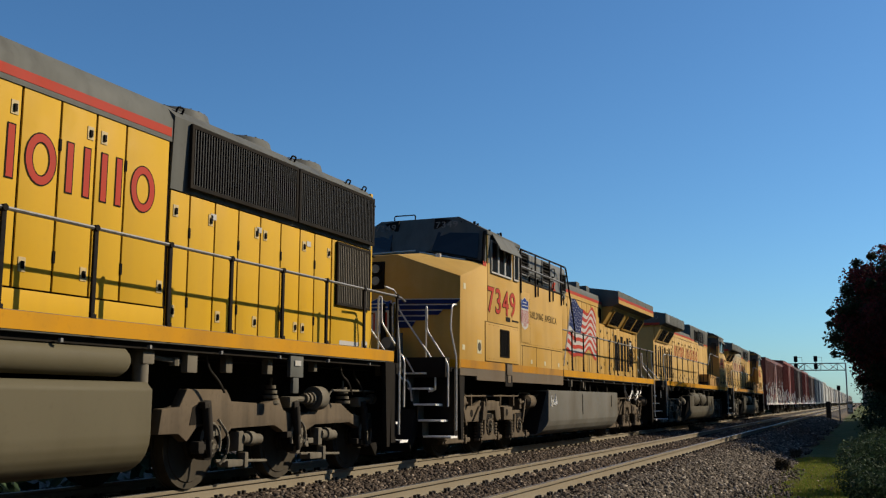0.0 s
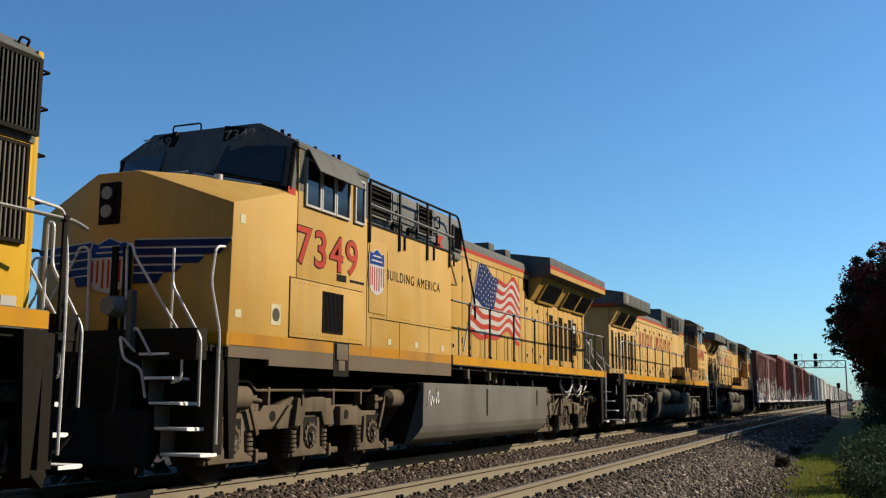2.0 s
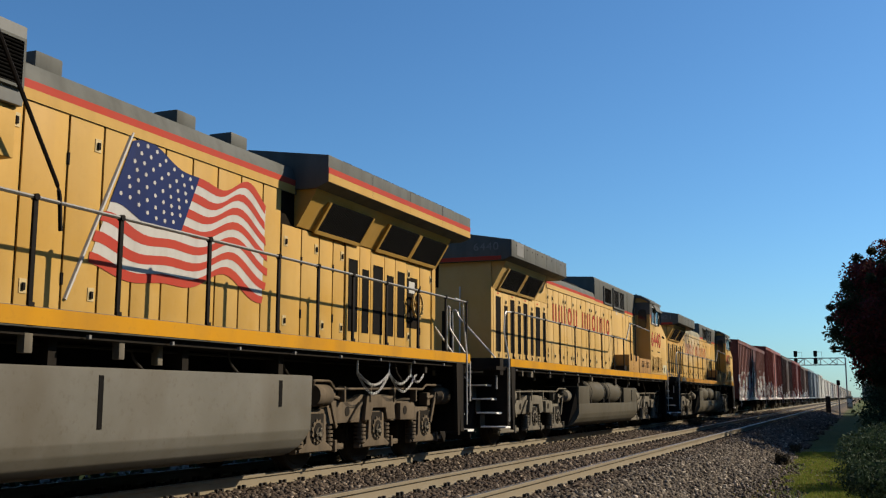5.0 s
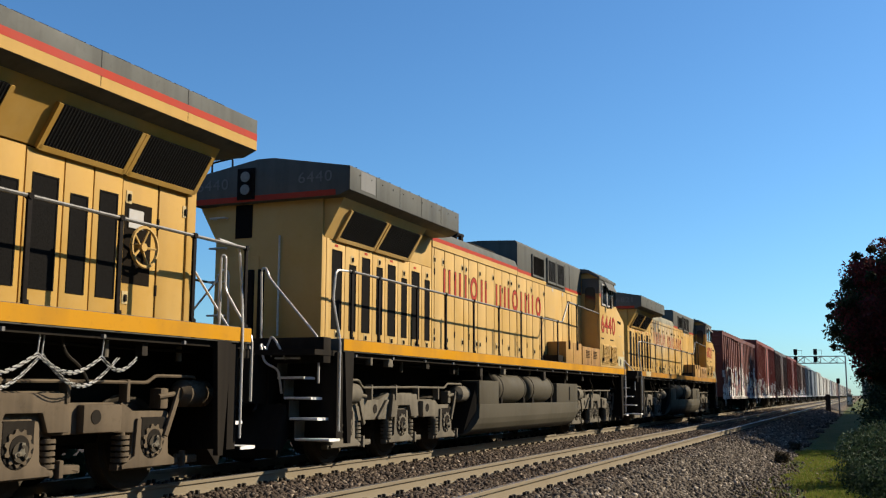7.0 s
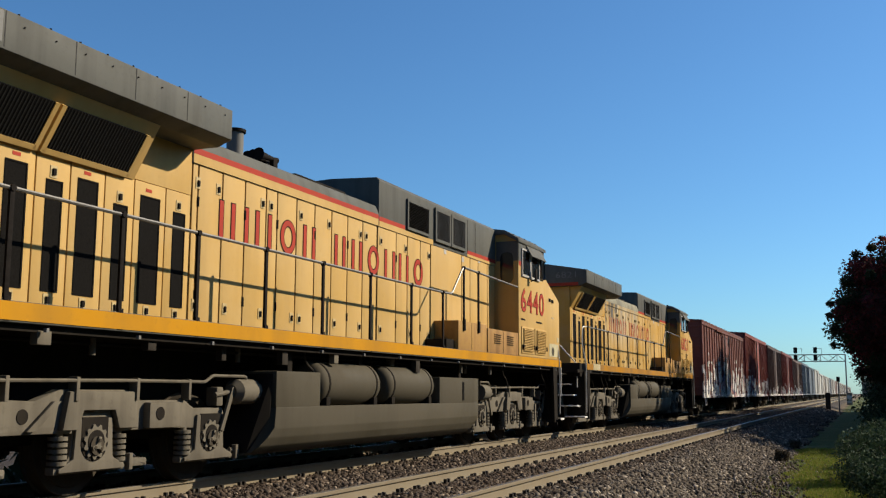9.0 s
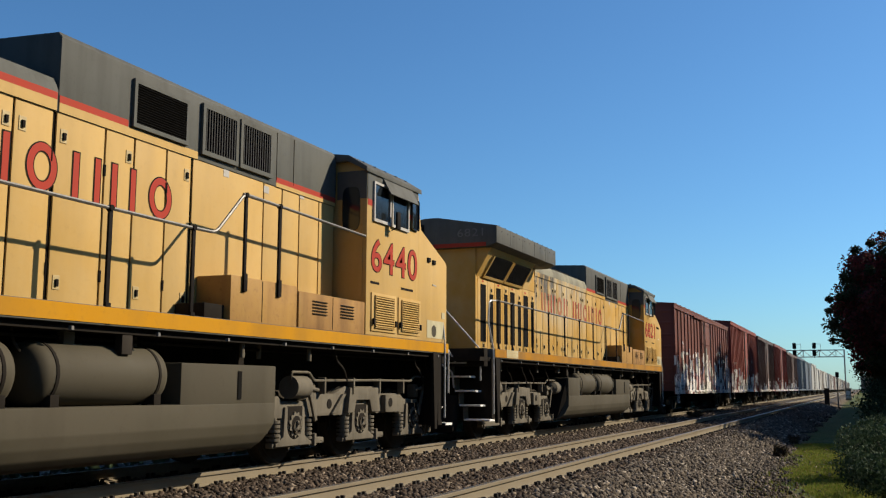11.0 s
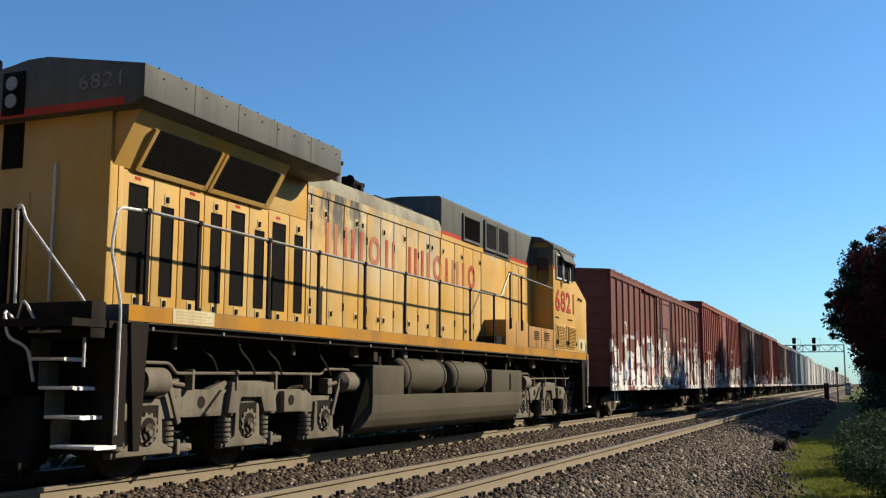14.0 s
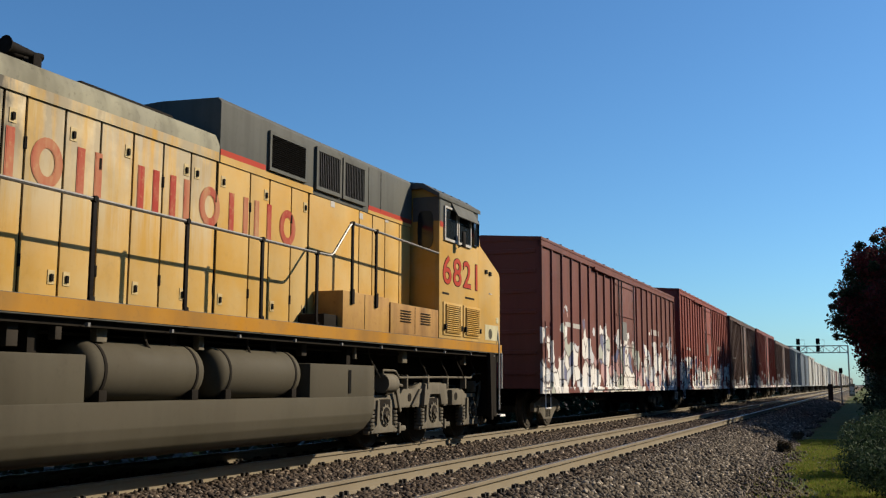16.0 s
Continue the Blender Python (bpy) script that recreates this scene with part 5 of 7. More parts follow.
        part("body_door", boxes(slab(s, 1.55, 1.562, 5.27, 5.92, 2.45, 3.62), bevel=0.004), YELLOW, body, "yellow side door", 30)
        lettering("BUILDING AMERICA", 0.24, POST, body, s, s * 1.553, 5.9 if s > 0 else 8.2, 3.05, "dark painted words on the cabin wall", 2.3, 0.0, "painted_words", "side", 1.25)
        shield(body, (lambda u, v, p: (1.563 + p, 5.53 + u, 2.74 + v)) if s > 0 else (lambda u, v, p: (-1.563 - p, 5.53 - u, 2.74 + v)), 0.58, 0.76)
        part("stair_wall", boxes(slab(s, 0.9, 1.3, 8.81, 9.14, 1.95, 3.858), bevel=0.01), YELLOW, L, "yellow wall beside the walkway", 30)
        part("stair_wall", boxes(slab(s, 0.9, 1.3, 9.145, 9.78, 3.35, 3.858), bevel=0.01), YELLOW, L, "yellow wall under the machinery cabin", 30)
        part("wall_box", boxes(slab(s, 1.3, 1.36, 8.86, 9.08, 2.5, 2.95), bevel=0.01), YELLOW, L, "small yellow wall box", 30)
        # upper machinery level with vents, doors and a catwalk rail
        bm = bmesh.new()
        box(bm, *slab(s, 0.0, 1.36, 5.24, 9.8, 3.86, 4.66), 0.015)
        prism(bm, [(0, 4.64), (s * 1.36, 4.64), (s * 0.9, 4.8), (0, 4.84)], 5.24, 9.8, "y")
        up = part("upper_cabin", bm, GREY_LIGHT, L, "grey upper machinery cabin", 30)
        # ledge coloured black to draw the shadow line at the cabin's foot
        part("catwalk_ledge", boxes(slab(s, 1.3, 1.56, 5.24, 8.9, 3.862, 3.9)), BLACK, L, "catwalk ledge, black as the shadow line below the cabin", 0)
        grille(up, s, 1.36, 5.6, 6.42, 4.08, 4.64, GREY_LIGHT, 6, False, "vent", 0.03, GRIMY)
        grille(up, s, 1.36, 7.54, 8.24, 4.08, 4.64, GREY_LIGHT, 6, False, "vent", 0.03, GRIMY)
        for a, b in ((6.5, 6.68), (6.7, 7.5), (8.3, 8.5)):
            d = part("cabin_door", boxes(slab(s, 1.36, 1.385, a, b, 4.17, 4.63), bevel=0.006), GREY_LIGHT, up, "light grey cabin door", 30)
            part("latch", boxes(slab(s, 1.385, 1.41, b - 0.09, b - 0.04, 4.25, 4.33)), POST, d, "black latch")
        for a in (6.48, 7.14):
            grille(up, s, 1.37, a, a + 0.36, 3.94, 4.12, BLACK, 5, True, "small_vent", 0.02, GREY)
        bm = bmesh.new()
        prism(bm, [(8.3, 3.9), (8.62, 4.2), (8.86, 4.2), (8.7, 4.06), (9.02, 3.9)], s * 1.36, s * 1.364, "x")
        part("red_patch", bm, RED, up, "slanted red paint patch", 0)
        grille(up, s, 1.36, 9.3, 9.76, 4.02, 4.52, GREY, 12, False, "intake", 0.03, MESH)
        for y in (5.26, 6.4, 7.6, 8.68):
            part("catwalk_post", boxes(slab(s, 1.55, 1.58, y - 0.028, y + 0.028, 3.58, 4.61), bevel=0.006), POST, L, "black catwalk post", 30)
        for y in (6.62, 7.92, 8.9):
            part("catwalk_bracket", boxes(slab(s, 1.552, 1.575, y - 0.025, y + 0.025, 3.62, 3.86), bevel=0.006), POST, L, "short black bracket", 30)
        bm = bmesh.new()
        pipe(bm, [(s * 1.57, 5.24, 4.19), (s * 1.57, 8.85, 4.18)], 0.022)
        part("handrail", bm, SIDE_RAIL, L, "steel catwalk mid rail")
        bm = bmesh.new()
        pipe(bm, rounded([(s * 1.57, 5.24, 4.59), (s * 1.57, 9.1, 4.63), (s * 1.5, 10.2, 3.1), (s * 1.5, 10.24, 2.7)], 0.12), 0.022)
        part("handrail", bm, POST, L, "black catwalk top rail bent down to the walkway")
        for y, z in ((8.3, 3.96), (8.42, 4.3)):
            bm = bmesh.new()
            pipe(bm, rounded([(s * 1.38, y, z), (s * 1.46, y, z), (s * 1.46, y, z + 0.22), (s * 1.38, y, z + 0.22)], 0.03), 0.014)
            part("grab_iron", bm, POST, L, "small black grab iron")
        # engine hood
        hood_doors(L, s, 0.95, [9.0, 9.5, 10.2, 10.85, 11.4, 11.95, 12.5, 13.05, 13.6, 14.15, 14.7, 15.2], 1.95, 4.1, YELLOW, bare=(11.3, 14.9))
        bm = bmesh.new()
        prism(bm, [(s * 0.4, 4.1), (s * 0.985, 4.1), (s * 0.985, 4.34), (s * 0.92, 4.5), (s * 0.7, 4.58), (0, 4.6), (0, 4.1)], 9.81, 15.6, "y")
        part("hood_shoulder", bm, GREY, L, "grey hood roof", 30)
        tone_band(L, s, 0.985, 9.82, 15.55, 4.1, 4.22, YELLOW, "hood_band", "")
        tone_band(L, s, 0.985, 9.82, 15.55, 4.22, 4.31, RED, "red_stripe", "faded red stripe")
        flag(L, s, 0.975)
        # radiator end
        bm = bmesh.new()
        prism(bm, [(s * 0.93, 3.62), (s * 1.0, 3.62), (s * 1.36, 4.2), (s * 0.9, 4.2)], 15.6, 20.98, "y")
        part("radiator_flare", bm, YELLOW, L, "yellow flared panel under the radiator hood", 0)
        slanted_screens(L, s, 1.02, 3.62, 1.29, 4.05, ((16.1, 17.6), (18.25, 19.55), (19.62, 20.88)), YELLOW)
        hood_doors(L, s, 0.95, [15.22, 15.8, 16.35, 16.8, 17.2], 1.95, 3.6, YELLOW)
        y = 17.22
        for i, w in enumerate((0.5, 0.42, 0.55, 0.45, 0.48)):
            d = part("vent_door", boxes(slab(s, 0.95, 0.985, y + 0.01, y + w - 0.01, 1.95, 3.6), bevel=0.006), YELLOW, L, "yellow door with a tall black louvre", 30)
            grille(d, s, 0.979, y + 0.1, y + w - 0.08, 2.15, 3.35 - 0.12 * (i % 2), MESH, 0, True, "louvre", 0.02, MESH, 0.014)
            y += w
        hood_doors(L, s, 0.95, [y, 20.28, 20.9], 1.95, 3.6, YELLOW)
        # no opening is cut: a dark plate paints the shade behind the wheel
        part("brake_recess_shade", boxes(slab(s, 0.972, 0.976, 19.68, 20.16, 2.35, 3.3)), SEAM, L, "dark plate painted as the shaded recess behind the brake wheel", 0)
        part("brake_plate", boxes(slab(s, 0.976, 0.99, 19.74, 20.0, 3.0, 3.22), bevel=0.004), WHITE, L, "pale brake plate", 0)
        bm = bmesh.new()
        for k in range(20):
            a, b = k * math.pi / 10, (k + 1) * math.pi / 10
            rod(bm, (s * 1.1, 19.9 + 0.23 * math.cos(a), 2.78 + 0.23 * math.sin(a)), (s * 1.1, 19.9 + 0.23 * math.cos(b), 2.78 + 0.23 * math.sin(b)), 0.022, 6)
        for k in range(5):
            a = k * math.pi * 0.4
            rod(bm, (s * 1.05, 19.9, 2.78), (s * 1.1, 19.9 + 0.23 * math.cos(a), 2.78 + 0.23 * math.sin(a)), 0.016, 5)
        rod(bm, (s * 0.97, 19.9, 2.78), (s * 1.1, 19.9, 2.78), 0.05, 10)
        part("brake_wheel", bm, YELLOW_FADED, L, "pale yellow hand brake wheel")
        stanchions(L, s, (9.89, 11.12, 12.72, 14.31, 15.4, 16.5, 17.7, 19.0, 20.3, 21.4), [(8.95, 2.98), (21.45, 2.95)])
    # core coloured near-black, so the door gaps carry painted shade
    part("hood_core", boxes((-0.95, 0.95, 8.9, 20.9, 1.9, 4.15)), SEAM, L, "near-black hood core, painted as shade in the door gaps", 0)
    lip = radiator_lip(L, 15.55, 21.5, GREY, True, 4.17, 4.66, 4.86)
    fan_bumps(lip, (17.0, 18.6, 20.2), 4.78, GREY)
    for k in range(13):
        part("roof_shutter", boxes((1.05, 1.35, 16.4 + k * 0.36, 16.7 + k * 0.36, 4.66, 4.76)), POST, lip, "dark roof shutter", 0)
    part("end_wall", boxes((-1.0, 1.0, 20.82, 21.0, 1.93, 4.2), bevel=0.02), YELLOW, L, "yellow end wall")
    bm = bmesh.new()
    for y in (10.4, 12.8, 14.0):
        bm = bmesh.new()
        box(bm, 0.5, 0.88, y, y + 0.4, 4.5, 4.70, 0.03)
        part("roof_box", bm, GREY, L, "grey box on the hood roof")
    bm = bmesh.new()
    rod(bm, (0.95, 9.7, 4.55), (1.05, 9.7, 4.62), 0.06, 10)
    part("lift_eye", bm, POST, L, "black lifting eye")
    # slack ropes under the rear walkway and a chalk scrawl on the tank
    bm = bmesh.new()
    for x, spans in ((1.42, ((16.85, 18.0, 0.2), (18.0, 18.9, 0.17), (18.9, 19.45, 0.13))), (1.38, ((16.9, 18.1, 0.34), (18.1, 19.2, 0.3)))):
        for a, b, sag in spans:
            n = int((b - a) / 0.042)
            at = lambda k: Vector((x, a + (b - a) * k / n, 1.47 - sag * math.sin(math.pi * k / n)))
            for k in range(n):
                p, q = at(k - 0.12), at(k + 1.12)
                o = Vector((0.016, 0, 0)) if k % 2 else Vector((0, 0.004, 0.016))
                rod(bm, p + o, q + o, 0.007, 4)
                rod(bm, p - o, q - o, 0.007, 4)
            rod(bm, (x, a, 1.47), (x, a + 0.03, 1.72), 0.008, 5)
    part("slack_chain", bm, HANDRAIL, L, "pale slack chain under the walkway")
    bm = bmesh.new()
    for pts in (((7.75, 0.98), (7.86, 1.24), (7.95, 0.98)), ((7.98, 1.15), (8.03, 1.0), (8.1, 1.18)), ((8.2, 1.28), (8.18, 1.0), (8.1, 1.08)), ((8.26, 1.22), (8.26, 1.0), (8.36, 1.1), (8.28, 1.02))):
        pipe(bm, [(1.503, y, z) for y, z in pts], 0.013, 6)
    part("scrawl", bm, TREAD, L, "pale scrawl on the tank")
    part("gauge_slot", boxes(slab(1, 1.5, 1.506, 10.9, 10.97, 0.75, 1.3)), MESH, L, "dark gauge slot", 0)
    # bell and front gear
    bm = bmesh.new()
    rod(bm, (0.35, 0.85, 2.2), (0.35, 0.62, 2.2), 0.14, 18, 0.11)
    part("ditch_light", bm, GREY_LIGHT, L, "steel ditch light housing")
    bm = bmesh.new()
    box(bm, 0.5, 0.58, 0.8, 0.9, 1.7, 2.4, 0.01)
    part("lamp_bracket", bm, GREY, L, "grey bracket")
    return L


# ---- leading locomotive: tall radiators at the end of a straight hood ----
def emd_truck(parent, ys):
    """Three-axle truck with a stepped cast frame, open journal arches, dampers and large brake cylinders."""
    y0, ym, y1 = ys
    rnd = random.Random(19)
    t = part("truck", boxes((-0.75, 0.75, y0 - 0.3, y1 + 0.3, 0.6, 0.85)), BLACK, parent, "dusty brown three-axle truck")
    for s in (-1, 1):
        bm = bmesh.new()
        prism(bm, [(y0 - 1.0, 0.7), (y0 - 0.95, 1.0), (y0 - 0.62, 1.02), (y0 - 0.48, 1.24), (y0 + 0.36, 1.24), (y0 + 0.48, 1.09), (ym - 0.85, 1.06), (ym - 0.5, 1.14), (ym - 0.38, 0.97), (ym + 0.1, 0.86), (ym + 0.4, 0.95), (ym + 0.7, 1.07), (y1 - 0.8, 1.06), (y1 - 0.45, 0.9), (y1, 0.84), (y1 + 0.45, 0.95), (y1 + 0.5, 0.72),
                   (y1 + 0.3, 0.7), (y1 - 0.1, 0.64), (y1 - 0.5, 0.76), (ym + 0.55, 0.75), (ym + 0.2, 0.64), (ym - 0.35, 0.66), (ym - 0.6, 0.76), (y0 + 0.5, 0.74), (y0 + 0.3, 0.6), (y0 + 0.1, 0.78), (y0 - 0.25, 0.78), (y0 - 0.45, 0.6), (y0 - 0.62, 0.7)], s * 0.98, s * 1.12, "x", 0.018)
        part("side_frame", bm, DUST_BROWN, t, "brown dust-coated cast side frame")
        # black plate on the casting paints the dark inside an opening
        bm = bmesh.new()
        prism(bm, [(y0 - 0.42, 0.8), (y0 - 0.36, 1.02), (y0 - 0.2, 1.08), (y0 - 0.05, 1.02), (y0 + 0.06, 0.82)], s * 1.12, s * 1.126, "x")
        part("hole_shade", bm, BLACK, t, "black plate painted as the dark of an opening")
        for k, y in enumerate(ys):
            bm = bmesh.new()
            rod(bm, (s * 0.98, y, 0.56), (s * 1.12, y, 0.56), 0.2, 20)
            part("journal_box", bm, BLACK, t, "greasy journal box")
            bm = bmesh.new()
            n = 14
            for q in range(n):
                a, b = -0.5 + q * 4.0 / n, -0.5 + (q + 1) * 4.0 / n
                rod(bm, (s * 1.15, y + 0.2 * math.cos(a), 0.58 + 0.24 * math.sin(a)), (s * 1.15, y + 0.2 * math.cos(b), 0.58 + 0.24 * math.sin(b)), 0.022, 6)
            part("journal_hoop", bm, DUST, t, "pale bent hoop round the journal")
            bm = bmesh.new()
            turned(bm, pose(s * 1.19, y - 0.12, 0.74, 9), lambda q: rod(q, (0, 0, -0.34), (0, 0, 0.32), 0.035, 10))
            turned(bm, pose(s * 1.19, y - 0.12, 0.74, 9), lambda q: rod(q, (0, 0, -0.12), (0, 0, 0.28), 0.062, 12))
            turned(bm, pose(s * 1.17, y - 0.12, 0.74, 9), lambda q: box(q, -0.06, 0.05, -0.07, 0.07, 0.26, 0.36, 0.02))
            part("damper", bm, GRIMY, t, "dark grimy shock absorber")
            for q in range(7):
                c = (y + rnd.uniform(-0.32, 0.34), rnd.uniform(0.38, 0.74))
                w, h = rnd.uniform(0.03, 0.08), rnd.uniform(0.03, 0.08)
                part("journal_fitting", boxes(slab(s, 1.05, 1.14 + rnd.uniform(0, 0.05), c[0] - w, c[0] + w, c[1] - h, c[1] + h), bevel=0.012), DUST if q % 3 else GRIMY, t, "", 30)
        for y in (ym + 0.42, y1 + 0.42):
            bm = bmesh.new()
            rod(bm, (s * 1.14, y - 0.02, 1.14), (s * 1.14, y + 0.2, 1.14), 0.175, 22)
            for k in range(3):
                rod(bm, (s * 1.14, y - 0.1 - 0.09 * k, 1.13), (s * 1.14, y - 0.05 - 0.09 * k, 1.13), 0.1 - 0.012 * k, 14)
            rod(bm, (s * 1.14, y - 0.55, 1.12), (s * 1.14, y - 0.02, 1.13), 0.04, 8)
            box(bm, *slab(s, 1.0, 1.18, y - 0.72, y - 0.48, 1.0, 1.16), 0.03)
            part("brake_cylinder", bm, DUST, t, "dusty brake cylinder with bellows")
            bm = bmesh.new()
            for k in range(4):
                rod(bm, (s * 1.02, y - 1.0, 1.06 + k * 0.07), (s * 1.02, y - 1.0, 1.105 + k * 0.07), 0.13 - 0.018 * k, 14)
            rod(bm, (s * 1.02, y - 1.0, 1.3), (s * 1.02, y - 0.98, 1.42), 0.02, 6)
            part("frame_spring", bm, DUST, t, "dusty stacked spring cup")
        for y in (y0 + 1.0, ym + 0.98):
            bm = bmesh.new()
            rod(bm, (s * 1.06, y - 0.2, 0.6), (s * 1.06, y + 0.24, 0.58), 0.075, 14)
            rod(bm, (s * 1.06, y - 0.06, 0.6), (s * 1.06, y + 0.06, 0.59), 0.1, 14)
            box(bm, *slab(s, 0.95, 1.1, y - 0.3, y - 0.18, 0.44, 0.7), 0.02)
            part("slack_adjuster", bm, DUST, t, "pale slack adjuster")
            bm = bmesh.new()
            box(bm, *slab(s, 0.9, 1.08, y - 0.5, y - 0.12, 0.24, 0.33), 0.02)
            rod(bm, (s * 1.02, y - 0.7, 0.33), (s * 1.02, y + 0.5, 0.28), 0.022, 6)
            box(bm, *slab(s, 0.98, 1.1, y - 0.14, y - 0.06, 0.22, 0.42), 0.01)
            part("brake_rigging", bm, DUST, t)
        bm = bmesh.new()
        pipe(bm, rounded([(s * 1.18, ym + 0.75, 1.1), (s * 1.18, ym + 0.9, 1.26), (s * 1.18, y1 - 0.2, 1.26), (s * 1.18, y1 + 0.75, 1.24)], 0.08), 0.018)
        part("brake_pipe", bm, DUST, t)
        bm = bmesh.new()
        pipe(bm, rounded([(s * 1.17, y0 + 0.12, 0.86), (s * 1.2, y0 + 0.32, 0.66), (s * 1.2, y0 + 0.3, 0.42), (s * 1.15, y0 + 0.2, 0.3)], 0.12), 0.018)
        part("sand_hose", bm, DUST, t, "dusty sanding hose")
    for y in ys:
        wheelset(t, y, 0.53, 1.18)
    return t


def straight_hood_loco():
    L = thing("locomotive", "clean yellow diesel locomotive with tall black radiator grilles", "locomotive", "locomotives of the train")
    frame_and_deck(L, 0.8, 21.0, 1.6, 20.45)
    end_steps(L, 20.95, 1)
    end_steps(L, 1.0, -1)
    emd_truck(L, (15.9, 18.05, 20.2))
    emd_truck(L, (2.2, 4.2, 6.2))
    # near-black again: painted shade for the slits between doors
    part("hood_core", boxes((-0.93, 0.93, 4.2, 20.72, 1.9, 4.4)), SEAM, L, "near-black hood core, painted as shade in the door gaps", 0)
    # rounded tank with an air pipe reservoir over it
    bm = bmesh.new()
    prof = []
    for k in range(7):
        a = -math.pi / 2 + k * math.pi / 2 / 6
        prof.append((1.15 + 0.38 * math.cos(a), 0.72 + 0.4 * math.sin(a)))
    prof += [(1.53, 1.22), (1.45, 1.3)]
    prism(bm, prof + [(-x, z) for x, z in prof[::-1]], 6.6, 14.25, "y", 0.03)
    part("fuel_tank", bm, TANK_TAN, L, "dusty tan rounded fuel tank")
    for s in (-1, 1):
        bm = bmesh.new()
        lathe(bm, s * 1.33, 1.52, [(8.1, 0.06), (8.14, 0.13), (8.22, 0.17), (13.86, 0.17), (13.94, 0.13), (13.98, 0.06)])
        part("air_reservoir", bm, TANK_TAN, L, "long dusty air reservoir")
        bm = bmesh.new()
        rod(bm, (s * 1.3, 14.3, 1.15), (s * 1.3, 14.3, 1.62), 0.09, 14)
        rod(bm, (s * 1.3, 14.3, 1.6), (s * 1.3, 15.0, 1.55), 0.03, 8)
        box(bm, *slab(s, 1.2, 1.4, 14.22, 14.42, 1.5, 1.66), 0.02)
        rod(bm, (s * 1.3, 14.9, 1.5), (s * 1.3, 14.9, 1.6), 0.06, 8)
        part("air_filter", bm, DUST, L, "dusty valve and filter")
        bm = bmesh.new()
        box(bm, *slab(s, 1.44, 1.5, 17.2, 17.55, 1.42, 1.72), 0.01)
        box(bm, *slab(s, 1.44, 1.49, 17.3, 17.45, 1.2, 1.45), 0.01)
        b = part("bracket_box", bm, GREY, L, "grey bracket box")
        part("bracket_lamp", boxes(slab(s, 1.5, 1.515, 17.3, 17.46, 1.58, 1.65)), WHITE, b, "white lamp lens", 0)
        # doors of the hood
        hood_doors(L, s, 0.93, [8.3, 8.85, 9.4, 9.95, 10.5, 11.05, 11.6, 12.15, 12.7, 13.25, 13.8, 14.3, 15.1], 2.22, 4.28, YELLOW_CLEAN)
        part("lower_panel", boxes(slab(s, 0.93, 0.96, 4.3, 15.1, 1.94, 2.2), bevel=0.006), YELLOW_CLEAN, L, "", 30)
        hood_doors(L, s, 0.93, [4.3, 6.0, 7.2, 8.28], 2.22, 4.28, YELLOW_CLEAN)
        hood_doors(L, s, 0.93, [15.14, 15.55, 16.1, 16.65, 17.2, 17.75, 18.3, 18.75, 19.3], 1.95, 3.68, YELLOW_CLEAN)
        part("end_panel", boxes(slab(s, 0.93, 0.955, 19.32, 20.7, 1.95, 3.68), bevel=0.006), YELLOW_CLEAN, L, "", 30)
        bm = bmesh.new()
        prism(bm, [(0, 4.28), (s * 0.965, 4.28), (s * 0.965, 4.56), (s * 0.86, 4.75), (0, 4.8)], 4.2, 15.12, "y")
        part("hood_roof", bm, GREY, L, "grey hood roof", 30)
        tone_band(L, s, 0.965, 4.3, 15.1, 4.34, 4.45, RED, "red_stripe", "chipped red stripe")
        bm = bmesh.new()
        prism(bm, [(0, 3.7), (s * 0.95, 3.7), (s * 0.98, 4.62), (s * 0.8, 4.78), (0, 4.8)], 15.14, 20.72, "y")
        rad = part("radiator_cabin", bm, GREY, L, "grey radiator cabin", 30)
        grille(rad, s, 0.985, 15.45, 18.1, 3.76, 4.59, BLACK, 44, True, "radiator_grille", 0.05)
        grille(rad, s, 0.985, 18.14, 20.7, 3.76, 4.59, BLACK, 44, True, "radiator_grille", 0.05)
        grille(L, s, 0.96, 19.43, 20.62, 2.63, 3.66, BLACK, 18, True, "dynamic_vent", 0.04, DUST)
        brand_bars("221o2 22o121o", 0.54, RED, L, s, 0.956, 9.0, 3.31, 5.83)
        stanchions(L, s, [20.63 - 1.23 * k for k in range(15)], [(2.6, 2.86), (20.75, 2.86), (20.95, 2.8)])
        for y in (16.0, 17.1, 18.5):
            part("label_plate", boxes(slab(s, 0.956, 0.96, y, y + 0.12, 3.45, 3.53)), WHITE, L, "small worn plate", 0)
        part("writing_plate", boxes(slab(s, 0.956, 0.96, 19.6, 20.3, 2.0, 2.07), slab(s, 0.956, 0.96, 20.4, 20.6, 2.0, 2.1)), WHITE, L, "pale plate with small writing", 0)
    part("end_wall", boxes((-0.95, 0.95, 20.7, 20.78, 1.93, 4.7), bevel=0.02), YELLOW_CLEAN, L, "yellow end wall")
    fan_bumps(L, (16.2, 17.8, 19.4), 4.89, GREY)
    for y in (15.3, 18.1, 19.9, 20.5):
        bm = bmesh.new()
        pipe(bm, rounded([(0.85, y, 4.7), (0.9, y, 4.79), (0.9, y + 0.12, 4.79), (0.85, y + 0.12, 4.7)], 0.03), 0.014)
        part("grab_iron", bm, POST, L, "small dark grab iron")
    for z in (2.6, 3.1, 3.6, 4.1, 4.5):
        bm = bmesh.new()
        pipe(bm, rounded([(0.75, 20.78, z), (0.75, 20.88, z), (0.95, 20.88, z), (0.95, 20.78, z)], 0.03), 0.013)
        part("grab_iron", bm, POST, L, "small dark grab iron")
    # cab, out of view ahead of the camera's field
    bm = bmesh.new()
